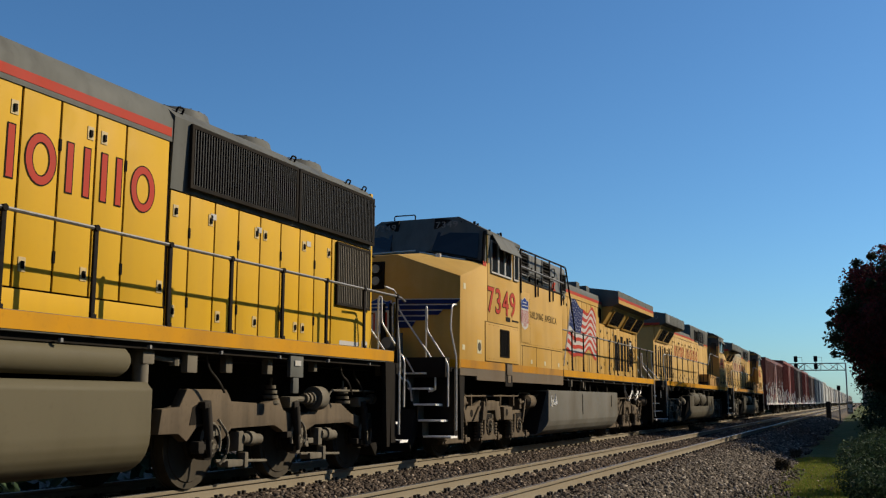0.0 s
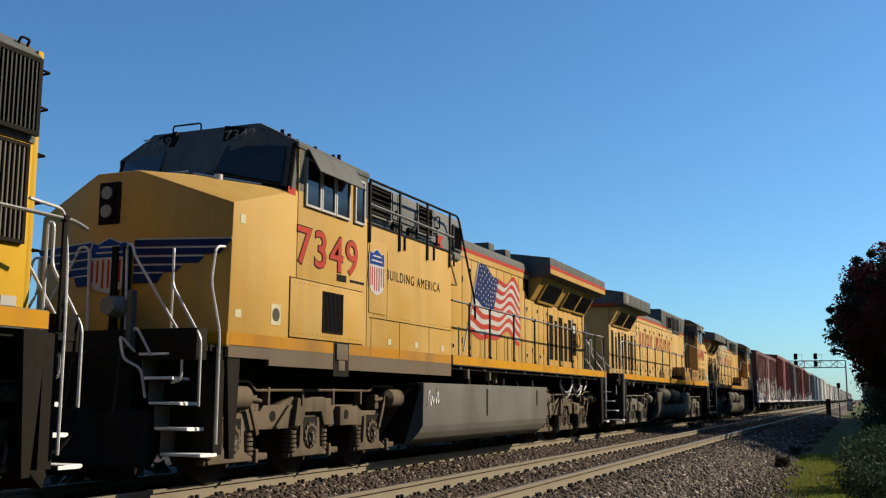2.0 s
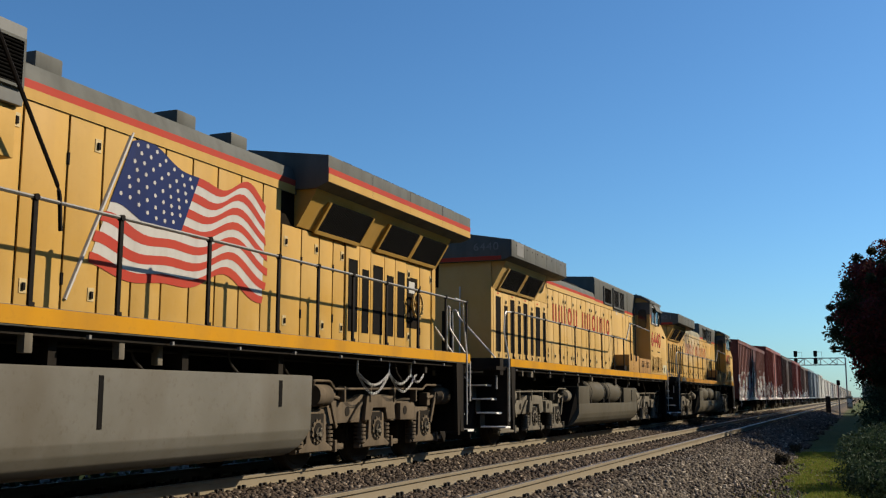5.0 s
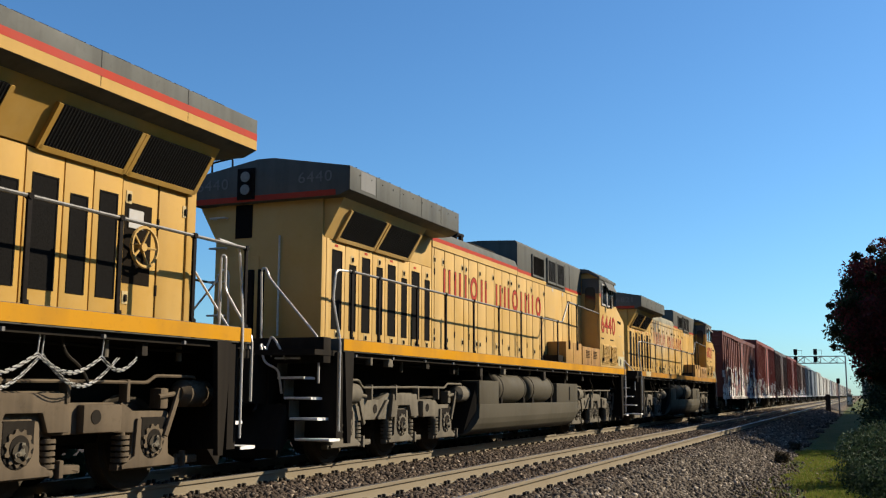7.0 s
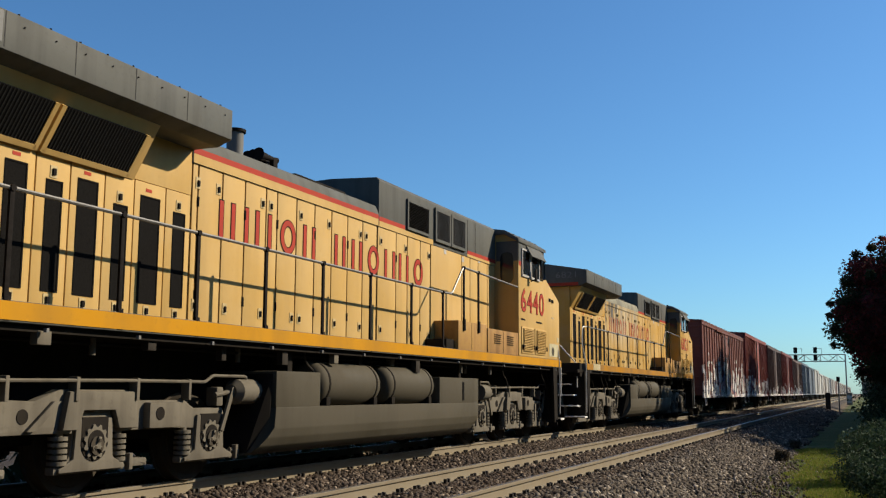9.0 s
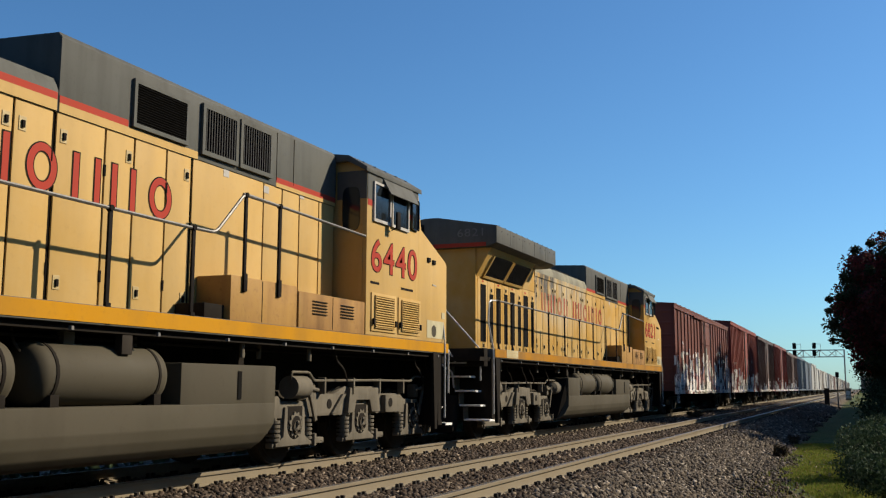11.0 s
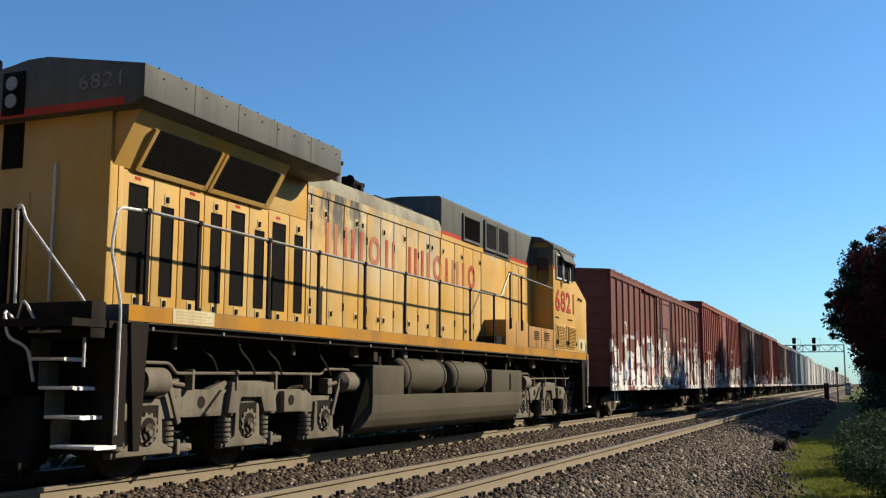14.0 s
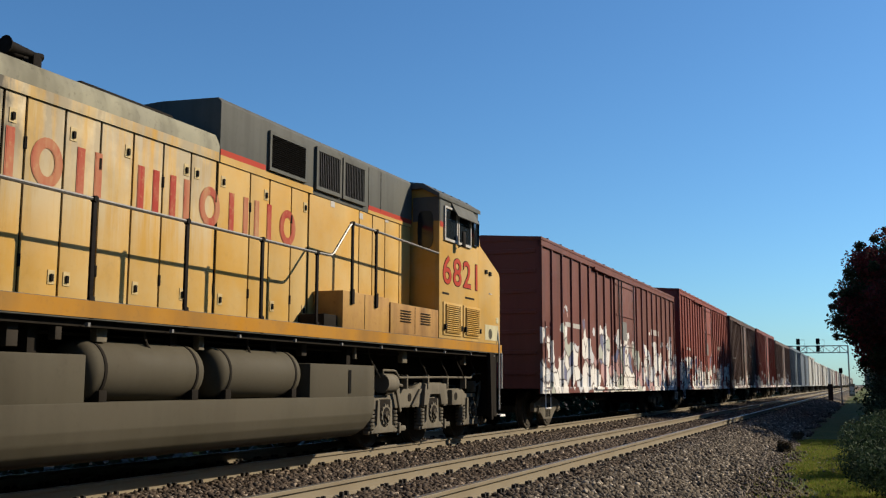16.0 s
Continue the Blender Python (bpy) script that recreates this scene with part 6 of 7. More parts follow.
    prism(bm, [(-1.53, 1.93), (-1.53, 4.5), (-0.9, 4.85), (0.9, 4.85), (1.53, 4.5), (1.53, 1.93)], 2.4, 4.2, "y", 0.02)
    part("cab", bm, YELLOW_CLEAN, L, "yellow cab")
    bm = bmesh.new()
    hull(bm, [(s * x, y, z) for s in (-1, 1) for x, y, z in ((1.4, 1.2, 1.93), (1.4, 1.3, 3.3), (1.5, 2.4, 3.7), (1.5, 2.4, 1.93))])
    part("nose", bm, YELLOW_CLEAN, L, "yellow nose")
    for s in (-1, 1):
        part("side_window", boxes(slab(s, 1.53, 1.55, 2.8, 3.9, 3.75, 4.4)), GLASS, L, "dark cab window", 0)
    ribbed_box_pipes(L, 15.0, 20.5, 12)
    return L


# ---- boxcars ----
def oxide(name, base, fade, graffiti=False, seed=0.0, reach=0.6):
    """Freight-car paint, rusted and faded; graffiti adds sprayed shapes along the lower half."""
    m = weathered(name, base, (0.025, 0.015, 0.013), fade, 0.6, 0.45, 0.5, streak=5, spec=0.25)
    if not graffiti:
        return m
    nt = m.node_tree
    bs = nt.nodes["Principled BSDF"]
    under = bs.inputs["Base Color"].links[0].from_socket
    sep = nt.nodes.new("ShaderNodeSeparateXYZ")
    c = nt.nodes.new("ShaderNodeTexCoord")
    mp = nt.nodes.new("ShaderNodeMapping")
    mp.inputs["Location"].default_value = (seed, seed * 3, 0)
    nt.links.new(c.outputs["Object"], mp.inputs["Vector"])
    nt.links.new(c.outputs["Object"], sep.inputs[0])
    warp = add(nt, "ShaderNodeTexNoise", Scale=1.6, Detail=2.0)
    nt.links.new(mp.outputs[0], warp.inputs["Vector"])
    moved = nt.nodes.new("ShaderNodeVectorMath")
    moved.operation = "MULTIPLY_ADD"
    moved.inputs[1].default_value = (0, 0.55, 0.45)
    nt.links.new(warp.outputs["Color"], moved.inputs[0])
    nt.links.new(mp.outputs[0], moved.inputs[2])
    vor = add(nt, "ShaderNodeTexVoronoi", Scale=2.0)
    nt.links.new(moved.outputs[0], vor.inputs["Vector"])
    ed = nt.nodes.new("ShaderNodeTexVoronoi")
    ed.feature = "DISTANCE_TO_EDGE"
    ed.inputs["Scale"].default_value = 2.0
    nt.links.new(moved.outputs[0], ed.inputs["Vector"])
    hue = nt.nodes.new("ShaderNodeSeparateColor")
    nt.links.new(vor.outputs["Color"], hue.inputs[0])
    pal = nt.nodes.new("ShaderNodeValToRGB")
    pal.color_ramp.interpolation = "CONSTANT"
    cols = [(0.0, (0.6, 0.58, 0.55)), (0.3, (0.45, 0.46, 0.48)), (0.45, (0.12, 0.13, 0.22)), (0.52, (0.62, 0.6, 0.56)), (0.76, (0.4, 0.24, 0.23)), (0.84, (0.36, 0.38, 0.33)), (0.9, (0.64, 0.63, 0.6))]
    pal.color_ramp.elements[0].color = (*cols[0][1], 1)
    pal.color_ramp.elements[1].position, pal.color_ramp.elements[1].color = cols[1][0], (*cols[1][1], 1)
    for p, k in cols[2:]:
        e = pal.color_ramp.elements.new(p)
        e.color = (*k, 1)
    nt.links.new(hue.outputs[0], pal.inputs[0])
    lined = mix(nt, ramp(nt, ed.outputs["Distance"], 0.015, 0.05), (0.09, 0.07, 0.07), pal.outputs[0])
    # where the spray reaches: below a wavy upper edge
    edge = add(nt, "ShaderNodeTexNoise", Scale=1.1, Detail=1.5)
    nt.links.new(mp.outputs[0], edge.inputs["Vector"])
    lift = nt.nodes.new("ShaderNodeMath"); lift.operation = "MULTIPLY_ADD"
    lift.inputs[1].default_value, lift.inputs[2].default_value = 3.6, reach
    nt.links.new(edge.outputs["Fac"], lift.inputs[0])
    below = nt.nodes.new("ShaderNodeMath"); below.operation = "LESS_THAN"
    nt.links.new(sep.outputs["Z"], below.inputs[0])
    nt.links.new(lift.outputs[0], below.inputs[1])
    patch = ramp(nt, hue.outputs[1], 0.16, 0.18)
    # only the long sides are sprayed
    away = nt.nodes.new("ShaderNodeMath"); away.operation = "ABSOLUTE"
    nt.links.new(sep.outputs["X"], away.inputs[0])
    side = nt.nodes.new("ShaderNodeMath"); side.operation = "GREATER_THAN"; side.inputs[1].default_value = 1.492
    nt.links.new(away.outputs[0], side.inputs[0])
    flank = nt.nodes.new("ShaderNodeMath"); flank.operation = "MULTIPLY"
    nt.links.new(side.outputs[0], flank.inputs[0])
    nt.links.new(patch, flank.inputs[1])
    patch = flank.outputs[0]
    both = nt.nodes.new("ShaderNodeMath"); both.operation = "MULTIPLY"
    nt.links.new(below.outputs[0], both.inputs[0])
    nt.links.new(patch, both.inputs[1])
    nt.links.new(mix(nt, both.outputs[0], under, lined), bs.inputs["Base Color"])
    return m


def freight_truck(parent, y, keyed):
    t = part("truck", boxes((-1.0, 1.0, y - 0.18, y + 0.18, 0.5, 0.72), bevel=0.02), BLACK, parent, "dark two-axle truck")
    for s in (-1, 1):
        bm = bmesh.new()
        prism(bm, [(y - 1.15, 0.4), (y - 1.15, 0.62), (y - 0.5, 0.78), (y + 0.5, 0.78), (y + 1.15, 0.62), (y + 1.15, 0.4), (y + 0.7, 0.42), (y + 0.35, 0.2), (y - 0.35, 0.2), (y - 0.7, 0.42)], s * 0.98, s * 1.1, "x", 0.015)
        part("side_frame", bm, DUST, t)
        bm = bmesh.new()
        for k in (-0.16, 0, 0.16):
            rod(bm, (s * 1.06, y + k, 0.26), (s * 1.06, y + k, 0.6), 0.06, 8)
        part("spring", bm, BLACK, t)
    for d in (-0.86, 0.86):
        w = wheelset(t, y + d, 0.46, 1.12)
        if not keyed:
            ROLLERS.pop()
    return t


def boxcar(length, top, mat, label, ribs=20, near=True, sill=0.86, door_w=3.0):
    """A boxcar: y = 0 at its near end sill."""
    C = thing("boxcar", label, "freight car", "boxcars of the train")
    hw = 1.5
    part("body", boxes((-hw, hw, 0, length, sill + 0.12, top - 0.12), bevel=0.01), mat, C, "", 0)
    bm = bmesh.new()
    prism(bm, [(-hw - 0.06, top - 0.14), (-hw - 0.06, top - 0.06), (0, top + 0.05), (hw + 0.06, top - 0.06), (hw + 0.06, top - 0.14)], -0.02, length + 0.02, "y", 0.01)
    roof = part("roof", bm, mat, C, "", 30)
    if near:
        for k in range(int(length / 1.2)):
            y = 0.6 + k * 1.2
            bm = bmesh.new()
            prism(bm, [(-hw - 0.05, top - 0.08), (-hw - 0.05, top - 0.03), (0, top + 0.085), (hw + 0.05, top - 0.03), (hw + 0.05, top - 0.08), (0, top + 0.03)], y - 0.04, y + 0.04, "y")
            part("roof_rib", bm, mat, roof, "", 0)
    d0, d1 = length / 2 - door_w / 2, length / 2 + door_w / 2
    for s in (-1, 1):
        part("side_sill", boxes(slab(s, hw - 0.05, hw + 0.05, 0, length, sill, sill + 0.16), bevel=0.008), mat, C, "", 0)
        part("top_chord", boxes(slab(s, hw - 0.05, hw + 0.05, 0, length, top - 0.28, top - 0.13), bevel=0.008), mat, C, "", 0)
        if near:
            n = ribs
            for k in range(n + 1):
                y = length * k / n
                y = min(max(y, 0.05), length - 0.05)
                if d0 - 0.1 < y < d1 + 0.1:
                    continue
                bm = bmesh.new()
                prism(bm, [(s * (hw - 0.01), y - 0.05), (s * (hw + 0.05), y - 0.03), (s * (hw + 0.05), y + 0.03), (s * (hw - 0.01), y + 0.05)], sill + 0.16, top - 0.28, "z")
                part("side_post", bm, mat, C, "", 0)
        d = part("sliding_door", boxes(slab(s, hw, hw + 0.06, d0, d1, sill + 0.14, top - 0.3), bevel=0.01), mat, C, "", 30)
        bm = bmesh.new()
        for k in range(4):
            z = sill + 0.5 + (top - sill - 1.0) * k / 3
            box(bm, *slab(s, hw + 0.06, hw + 0.085, d0 + 0.06, d1 - 0.06, z - 0.03, z + 0.03), 0.008)
        part("door_ridge", bm, mat, d, "", 0)
        for y in (d0 + 0.35, d0 + 0.75, d1 - 0.4):
            bm = bmesh.new()
            rod(bm, (s * (hw + 0.1), y, sill + 0.2), (s * (hw + 0.1), y, top - 0.35), 0.022, 6)
            part("lock_rod", bm, STEEL, d, "steel lock rod")
        for za, zb in ((top - 0.33, top - 0.26), (sill + 0.08, sill + 0.14)):
            part("door_track", boxes(slab(s, hw + 0.0, hw + 0.1, d0 - door_w * 0.9, d1 + 0.2, za, zb)), mat, C, "", 0)
        if near:
            for e in (0.12, length - 0.55):
                bm = bmesh.new()
                for k in range(5):
                    z = sill + 0.1 + k * 0.38
                    rod(bm, (s * (hw + 0.09), e, z), (s * (hw + 0.09), e + 0.42, z), 0.014, 5)
                for y in (e, e + 0.42):
                    rod(bm, (s * (hw + 0.09), y, sill - 0.35), (s * (hw + 0.09), y, sill + 1.75), 0.014, 5)
                rod(bm, (s * (hw + 0.09), e, sill - 0.35), (s * (hw + 0.09), e + 0.42, sill - 0.35), 0.018, 5)
                part("ladder", bm, mat, C, "side ladder with sill step")
            part("number_bars", boxes(slab(s, hw + 0.001, hw + 0.004, length * 0.74, length * 0.82, 2.9, 3.1), slab(s, hw + 0.001, hw + 0.004, length * 0.12, length * 0.2, 2.6, 2.72)), WHITE, C, "white painted bars", 0)
            part("notice_panel", boxes(slab(s, hw + 0.06, hw + 0.064, length / 2 - 0.5, length / 2 + 0.1, 2.5, 3.1)), FAINT, d, "pale panel on the door", 0)
    for e, d in ((0, -1), (length, 1)):
        for k in range(7 if near or d < 0 else 0):
            z = sill + 0.5 + k * (top - sill - 0.9) / 6
            part("end_ridge", boxes((-hw + 0.1, hw - 0.1, *sorted((e, e + d * 0.03)), z - 0.05, z + 0.05), bevel=0.012), mat, C, "", 0)
        part("end_bars", boxes((-0.75, 0.1, *sorted((e + d * 0.052, e + d * 0.056)), top - 0.55, top - 0.45)), WHITE, C, "faint painted bars", 0)
        coupler(C, e + d * 0.72, d)
    bm = bmesh.new()
    box(bm, -0.3, 0.3, 0.05, length - 0.05, 0.72, sill + 0.13)
    for k in range(6):
        y = length * (k + 0.5) / 6
        box(bm, -hw + 0.1, hw - 0.1, y - 0.06, y + 0.06, 0.78, sill + 0.12)
    rod(bm, (0.8, length * 0.4, 0.75), (0.8, length * 0.48, 0.75), 0.16, 12)
    part("underframe", bm, BLACK, C, "dark underframe", 0)
    freight_truck(C, 1.9, near)
    freight_truck(C, length - 1.9, near)
    return C


# ---- the train, from the camera outward ----
VEHICLES.append((straight_hood_loco(), -5.0))
VEHICLES.append((cab_first_loco("7349"), 17.0))
VEHICLES.append((radiator_first_loco("6440", "faded yellow diesel locomotive running long hood first", YELLOW_FADED), 39.3))
VEHICLES.append((radiator_first_loco("6821", "sooty yellow diesel locomotive with stained hood", YELLOW_STAINED, True), 61.79))
CARS = [  # start, length, height, colour, faded colour, sprayed
    (86.3, 18.75, 4.75, (0.119, 0.034, 0.025), (0.154, 0.052, 0.042), True, "dark red boxcar with white sprayed graffiti"),
    (106.4, 16.2, 5.22, (0.182, 0.035, 0.024), (0.217, 0.059, 0.042), True, "red boxcar with dark sprayed graffiti"),
    (123.9, 14.6, 5.15, (0.07, 0.035, 0.027), (0.098, 0.056, 0.042), True, "brown boxcar with pale door edges"),
    (139.8, 15.4, 5.2, (0.154, 0.025, 0.015), (0.182, 0.042, 0.028), True, "bright red boxcar with sprayed lower side"),
    (156.5, 17.6, 5.0, (0.112, 0.063, 0.045), (0.154, 0.098, 0.077), True, "dusty brown boxcar with pale graffiti"),
    (175.4, 17.6, 5.1, (0.084, 0.112, 0.14), (0.14, 0.161, 0.182), False, "dull blue-grey boxcar with sliding doors"),
    (194.3, 17.6, 5.0, (0.056, 0.07, 0.091), (0.098, 0.112, 0.133), False, "dark slate boxcar with sliding doors"),
    (213.2, 17.6, 5.1, (0.294, 0.28, 0.252), (0.35, 0.336, 0.308), False, "pale grey boxcar with sliding doors"),
]
for i, (u, ln, top, col, fade, spray, label) in enumerate(CARS):
    m = oxide("boxcar paint", col, fade, spray, 3.7 * i, (0.5, 0.1, -0.5, -0.3, -0.2)[min(i, 4)])
    VEHICLES.append((boxcar(ln, top, m, label, 22 if i else 20, i < 6), u))
far_mats = [oxide("far boxcar paint", c, [k * 1.25 for k in c]) for c in ((0.35, 0.336, 0.308), (0.098, 0.105, 0.119), (0.238, 0.21, 0.182), (0.14, 0.07, 0.056))]
u, proto = 232.1, [boxcar(17.6, 4.7, m, lab, 10, False) for m, lab in zip(far_mats, ("whitish boxcar far down the line", "dark grey boxcar far down the line", "dusty tan boxcar far down the line", "dull brown boxcar far down the line"))]
for i in range(26):
    k = (0, 2, 0, 1, 2, 0, 3, 0, 1, 2)[i % 10]
    if i < 10 and (0, 2, 0, 1, 2, 0, 3, 0, 1, 2).index(k) == i:
        v = proto[k]
    else:
        v = copy_thing(proto[k], pose(0, 0, 0))
    VEHICLES.append((v, u))
    u += 18.9
for v, u in VEHICLES:
    v.location = (TRAIN_X, u, 0)


# ---- ground, ballast and the two tracks ----
NEAR_X = -4.87  # centre line of the empty track


def ground_height(x):
    return float(np.interp(x, [-60, -12.2, -11.0, -3.35, -2.1, 1.0, 60], [-0.9, -0.6, -0.22, -0.22, -0.58, -0.55, -0.5]))


def ground_material():
    m, nt, bs = nodes_of("track bed, dirt and grass")
    c = nt.nodes.new("ShaderNodeTexCoord")
    sep = nt.nodes.new("ShaderNodeSeparateXYZ")
    nt.links.new(c.outputs["Object"], sep.inputs[0])
    v = coords(nt)
    wob = noise_of(nt, v, 0.35, 4)
    k = nt.nodes.new("ShaderNodeMath"); k.operation = "MULTIPLY_ADD"; k.inputs[1].default_value = 1.6
    nt.links.new(wob, k.inputs[0])
    k2 = nt.nodes.new("ShaderNodeMath"); k2.operation = "MULTIPLY_ADD"; k2.inputs[1].default_value = 0.062  # the lawn's edge drifts towards the track
    cut = nt.nodes.new("ShaderNodeClamp"); cut.inputs["Min"].default_value, cut.inputs["Max"].default_value = -10.0, 30.0
    nt.links.new(sep.outputs["Y"], cut.inputs["Value"])
    nt.links.new(cut.outputs[0], k2.inputs[0])
    nt.links.new(sep.outputs["X"], k2.inputs[2])
    back = nt.nodes.new("ShaderNodeMath"); back.operation = "SUBTRACT"; back.inputs[1].default_value = 1.05
    nt.links.new(k2.outputs[0], back.inputs[0])
    nt.links.new(back.outputs[0], k.inputs[2])
    grit = noise_of(nt, v, 22, 5, 0.75)
    stone = mix(nt, ramp(nt, grit, 0.35, 0.7), (0.021, 0.017, 0.014), (0.091, 0.073, 0.059))
    dirt = mix(nt, ramp(nt, noise_of(nt, v, 3, 5), 0.35, 0.7), (0.084, 0.062, 0.038), (0.14, 0.104, 0.063))
    turf = mix(nt, ramp(nt, noise_of(nt, v, 1.4, 5), 0.35, 0.7), (0.045, 0.066, 0.014), (0.088, 0.10, 0.028))
    s1 = nt.nodes.new("ShaderNodeMapRange"); s1.inputs["From Min"].default_value, s1.inputs["From Max"].default_value = -1.3, -0.9
    nt.links.new(k.outputs[0], s1.inputs["Value"])
    s2 = nt.nodes.new("ShaderNodeMapRange"); s2.inputs["From Min"].default_value, s2.inputs["From Max"].default_value = -0.5, -0.1
    nt.links.new(k.outputs[0], s2.inputs["Value"])
    col = mix(nt, s1.outputs[0], stone, dirt)
    col = mix(nt, s2.outputs[0], col, turf)
    nt.links.new(col, bs.inputs["Base Color"])
    bs.inputs["Roughness"].default_value = 0.95
    bs.inputs["Specular IOR Level"].default_value = 0.15
    bump_of(nt, bs, grit, 0.8, 0.04)
    return m


def island_material(name, colours, rough=0.9, spec=0.2, translucent=0.0):
    """Every loose piece takes its own tone out of the colours."""
    m, nt, bs = nodes_of(name)
    g = nt.nodes.new("ShaderNodeNewGeometry")
    r = nt.nodes.new("ShaderNodeValToRGB")
    r.color_ramp.elements[0].color, r.color_ramp.elements[1].color = (*colours[0], 1), (*colours[-1], 1)
    for i, c in enumerate(colours[1:-1]):
        e = r.color_ramp.elements.new((i + 1) / (len(colours) - 1))
        e.color = (*c, 1)
    nt.links.new(g.outputs["Random Per Island"], r.inputs[0])
    nt.links.new(r.outputs[0], bs.inputs["Base Color"])
    bs.inputs["Roughness"].default_value, bs.inputs["Specular IOR Level"].default_value = rough, spec
    if translucent:
        t = nt.nodes.new("ShaderNodeBsdfTranslucent")
        nt.links.new(r.outputs[0], t.inputs[0])
        mx = nt.nodes.new("ShaderNodeMixShader")
        mx.inputs[0].default_value = translucent
        nt.links.new(bs.outputs[0], mx.inputs[1])
        nt.links.new(t.outputs[0], mx.inputs[2])
        nt.links.new(mx.outputs[0], nt.nodes["Material Output"].inputs[0])
    return m


GROUND = ground_material()
STONE = island_material("crushed ballast stone", [(0.02, 0.013, 0.009), (0.063, 0.045, 0.032), (0.098, 0.07, 0.049), (0.038, 0.028, 0.02), (0.077, 0.055, 0.039), (0.028, 0.02, 0.015), (0.266, 0.21, 0.154)])
RAIL_SIDE = weathered("rusty rail side", (0.189, 0.158, 0.108), (0.084, 0.059, 0.038), (0.224, 0.189, 0.133), 0.8, 0.35, 0.5, streak=2, spec=0.2)
RAIL_TOP = plain("polished rail head", (0.238, 0.231, 0.217), 0.35, 0.8, 0.15)
TIE = weathered("dark timber tie", (0.042, 0.032, 0.024), (0.014, 0.011, 0.009), (0.07, 0.056, 0.045), 0.9, 0.5, 0.5, spec=0.1, bump=0.3)
CLIP = plain("dark rail clip", (0.021, 0.017, 0.014), 0.8, 0.2, 0.4)


def grid_mesh(xs, ys, height):
    verts = [(x, y, height(x, y)) for y in ys for x in xs]
    n = len(xs)
    faces = [(j * n + i, j * n + i + 1, (j + 1) * n + i + 1, (j + 1) * n + i) for j in range(len(ys) - 1) for i in range(n - 1)]
    me = bpy.data.meshes.new("ground")
    me.from_pydata(verts, [], faces)
    return me


xs = [-3000, -800, -200, -60, -20] + [-13 + 0.25 * i for i in range(60)] + [2.5, 4, 8, 20, 60, 200, 800, 3000]
ys = [-300, -60, -10] + [0.6 * i for i in range(120)] + [75 + 4 * i for i in range(30)] + [200, 300, 500, 900, 1600, 4000]
me = grid_mesh(xs, ys, lambda x, y: ground_height(x) + (0.035 * noise.noise((x * 0.8, y * 0.8, 0)) if abs(x) < 40 and y < 200 else 0))
me.materials.append(GROUND)
me.shade_smooth()
tagged(new("ground", me), "stony track bed with dirt and grass beside it", "ground", kind="structure")


def scattered(name, pts, sizes, mat, shape, label, category, seed, flat=1.0):
    """One mesh of many small copies of a shape, each turned and bent its own way."""
    rng = np.random.default_rng(seed)
    verts, faces = shape
    n, k = len(pts), len(verts)
    q = rng.normal(size=(n, 4)); q /= np.linalg.norm(q, axis=1)[:, None]
    w, x, y, z = q.T
    rot = np.stack([1 - 2 * (y * y + z * z), 2 * (x * y - w * z), 2 * (x * z + w * y), 2 * (x * y + w * z), 1 - 2 * (x * x + z * z), 2 * (y * z - w * x), 2 * (x * z - w * y), 2 * (y * z + w * x), 1 - 2 * (x * x + y * y)], 1).reshape(n, 3, 3)
    v = np.asarray(verts)[None] * (1 + rng.uniform(-0.3, 0.3, size=(n, k, 3))) * rng.uniform(0.65, 1.2, size=(n, 1, 3))
    v = np.einsum("nij,nkj->nki", rot, v) * sizes[:, None, None]
    v[:, :, 2] *= flat
    v += pts[:, None, :]
    f = (np.asarray(faces)[None] + (np.arange(n) * k)[:, None, None]).reshape(-1, len(faces[0]))
    me = bpy.data.meshes.new(name)
    me.vertices.add(n * k)
    me.vertices.foreach_set("co", v.reshape(-1).astype(np.float32))
    m = len(faces[0])
    me.loops.add(f.size)
    me.loops.foreach_set("vertex_index", f.reshape(-1).astype(np.int32))
    me.polygons.add(len(f))
    me.polygons.foreach_set("loop_start", np.arange(0, f.size, m, dtype=np.int32))
    me.update(calc_edges=True)
    me.validate()
    me.materials.append(mat)
    ob = new(name, me)
    return tagged(ob, label, category, kind="stuff")


CHIP = ([(-1, -1, -1), (1, -1, -1), (1, 1, -1), (-1, 1, -1), (-0.8, -0.8, 1), (0.8, -0.8, 1), (0.8, 0.8, 1), (-0.8, 0.8, 1)],
        [(0, 3, 2, 1), (4, 5, 6, 7), (0, 1, 5, 4), (1, 2, 6, 5), (2, 3, 7, 6), (3, 0, 4, 7)])
rng = np.random.default_rng(4)
beds = []
for y0, y1, dens in ((-5, 5, 150), (5, 16, 520), (16, 28, 380), (28, 50, 170), (50, 95, 50)):
    n = int((y1 - y0) * 9.2 * dens)
    p = np.stack([rng.uniform(-11.0, -1.75, n), rng.uniform(y0, y1, n)], 1)
    keep = p[:, 0] < -2.05 + 0.25 * np.sin(p[:, 1] * 0.9) + rng.normal(0, 0.12, n)
    for cx in (TRAIN_X, NEAR_X):
        for s in (-1, 1):
            keep &= np.abs(p[:, 0] - cx - s * 0.755) > 0.10
    keep &= (p[:, 0] > -8.3) | (rng.random(n) < 0.35)
    beds.append(p[keep])
bed = np.concatenate(beds)
h = np.interp(bed[:, 0], [-60, -12.2, -11.0, -3.35, -2.1, 1.0], [-0.9, -0.6, -0.22, -0.22, -0.58, -0.55])
size = rng.uniform(0.017, 0.034, len(bed)) * (1 + np.clip(bed[:, 1] - 25, 0, 60) / 60)
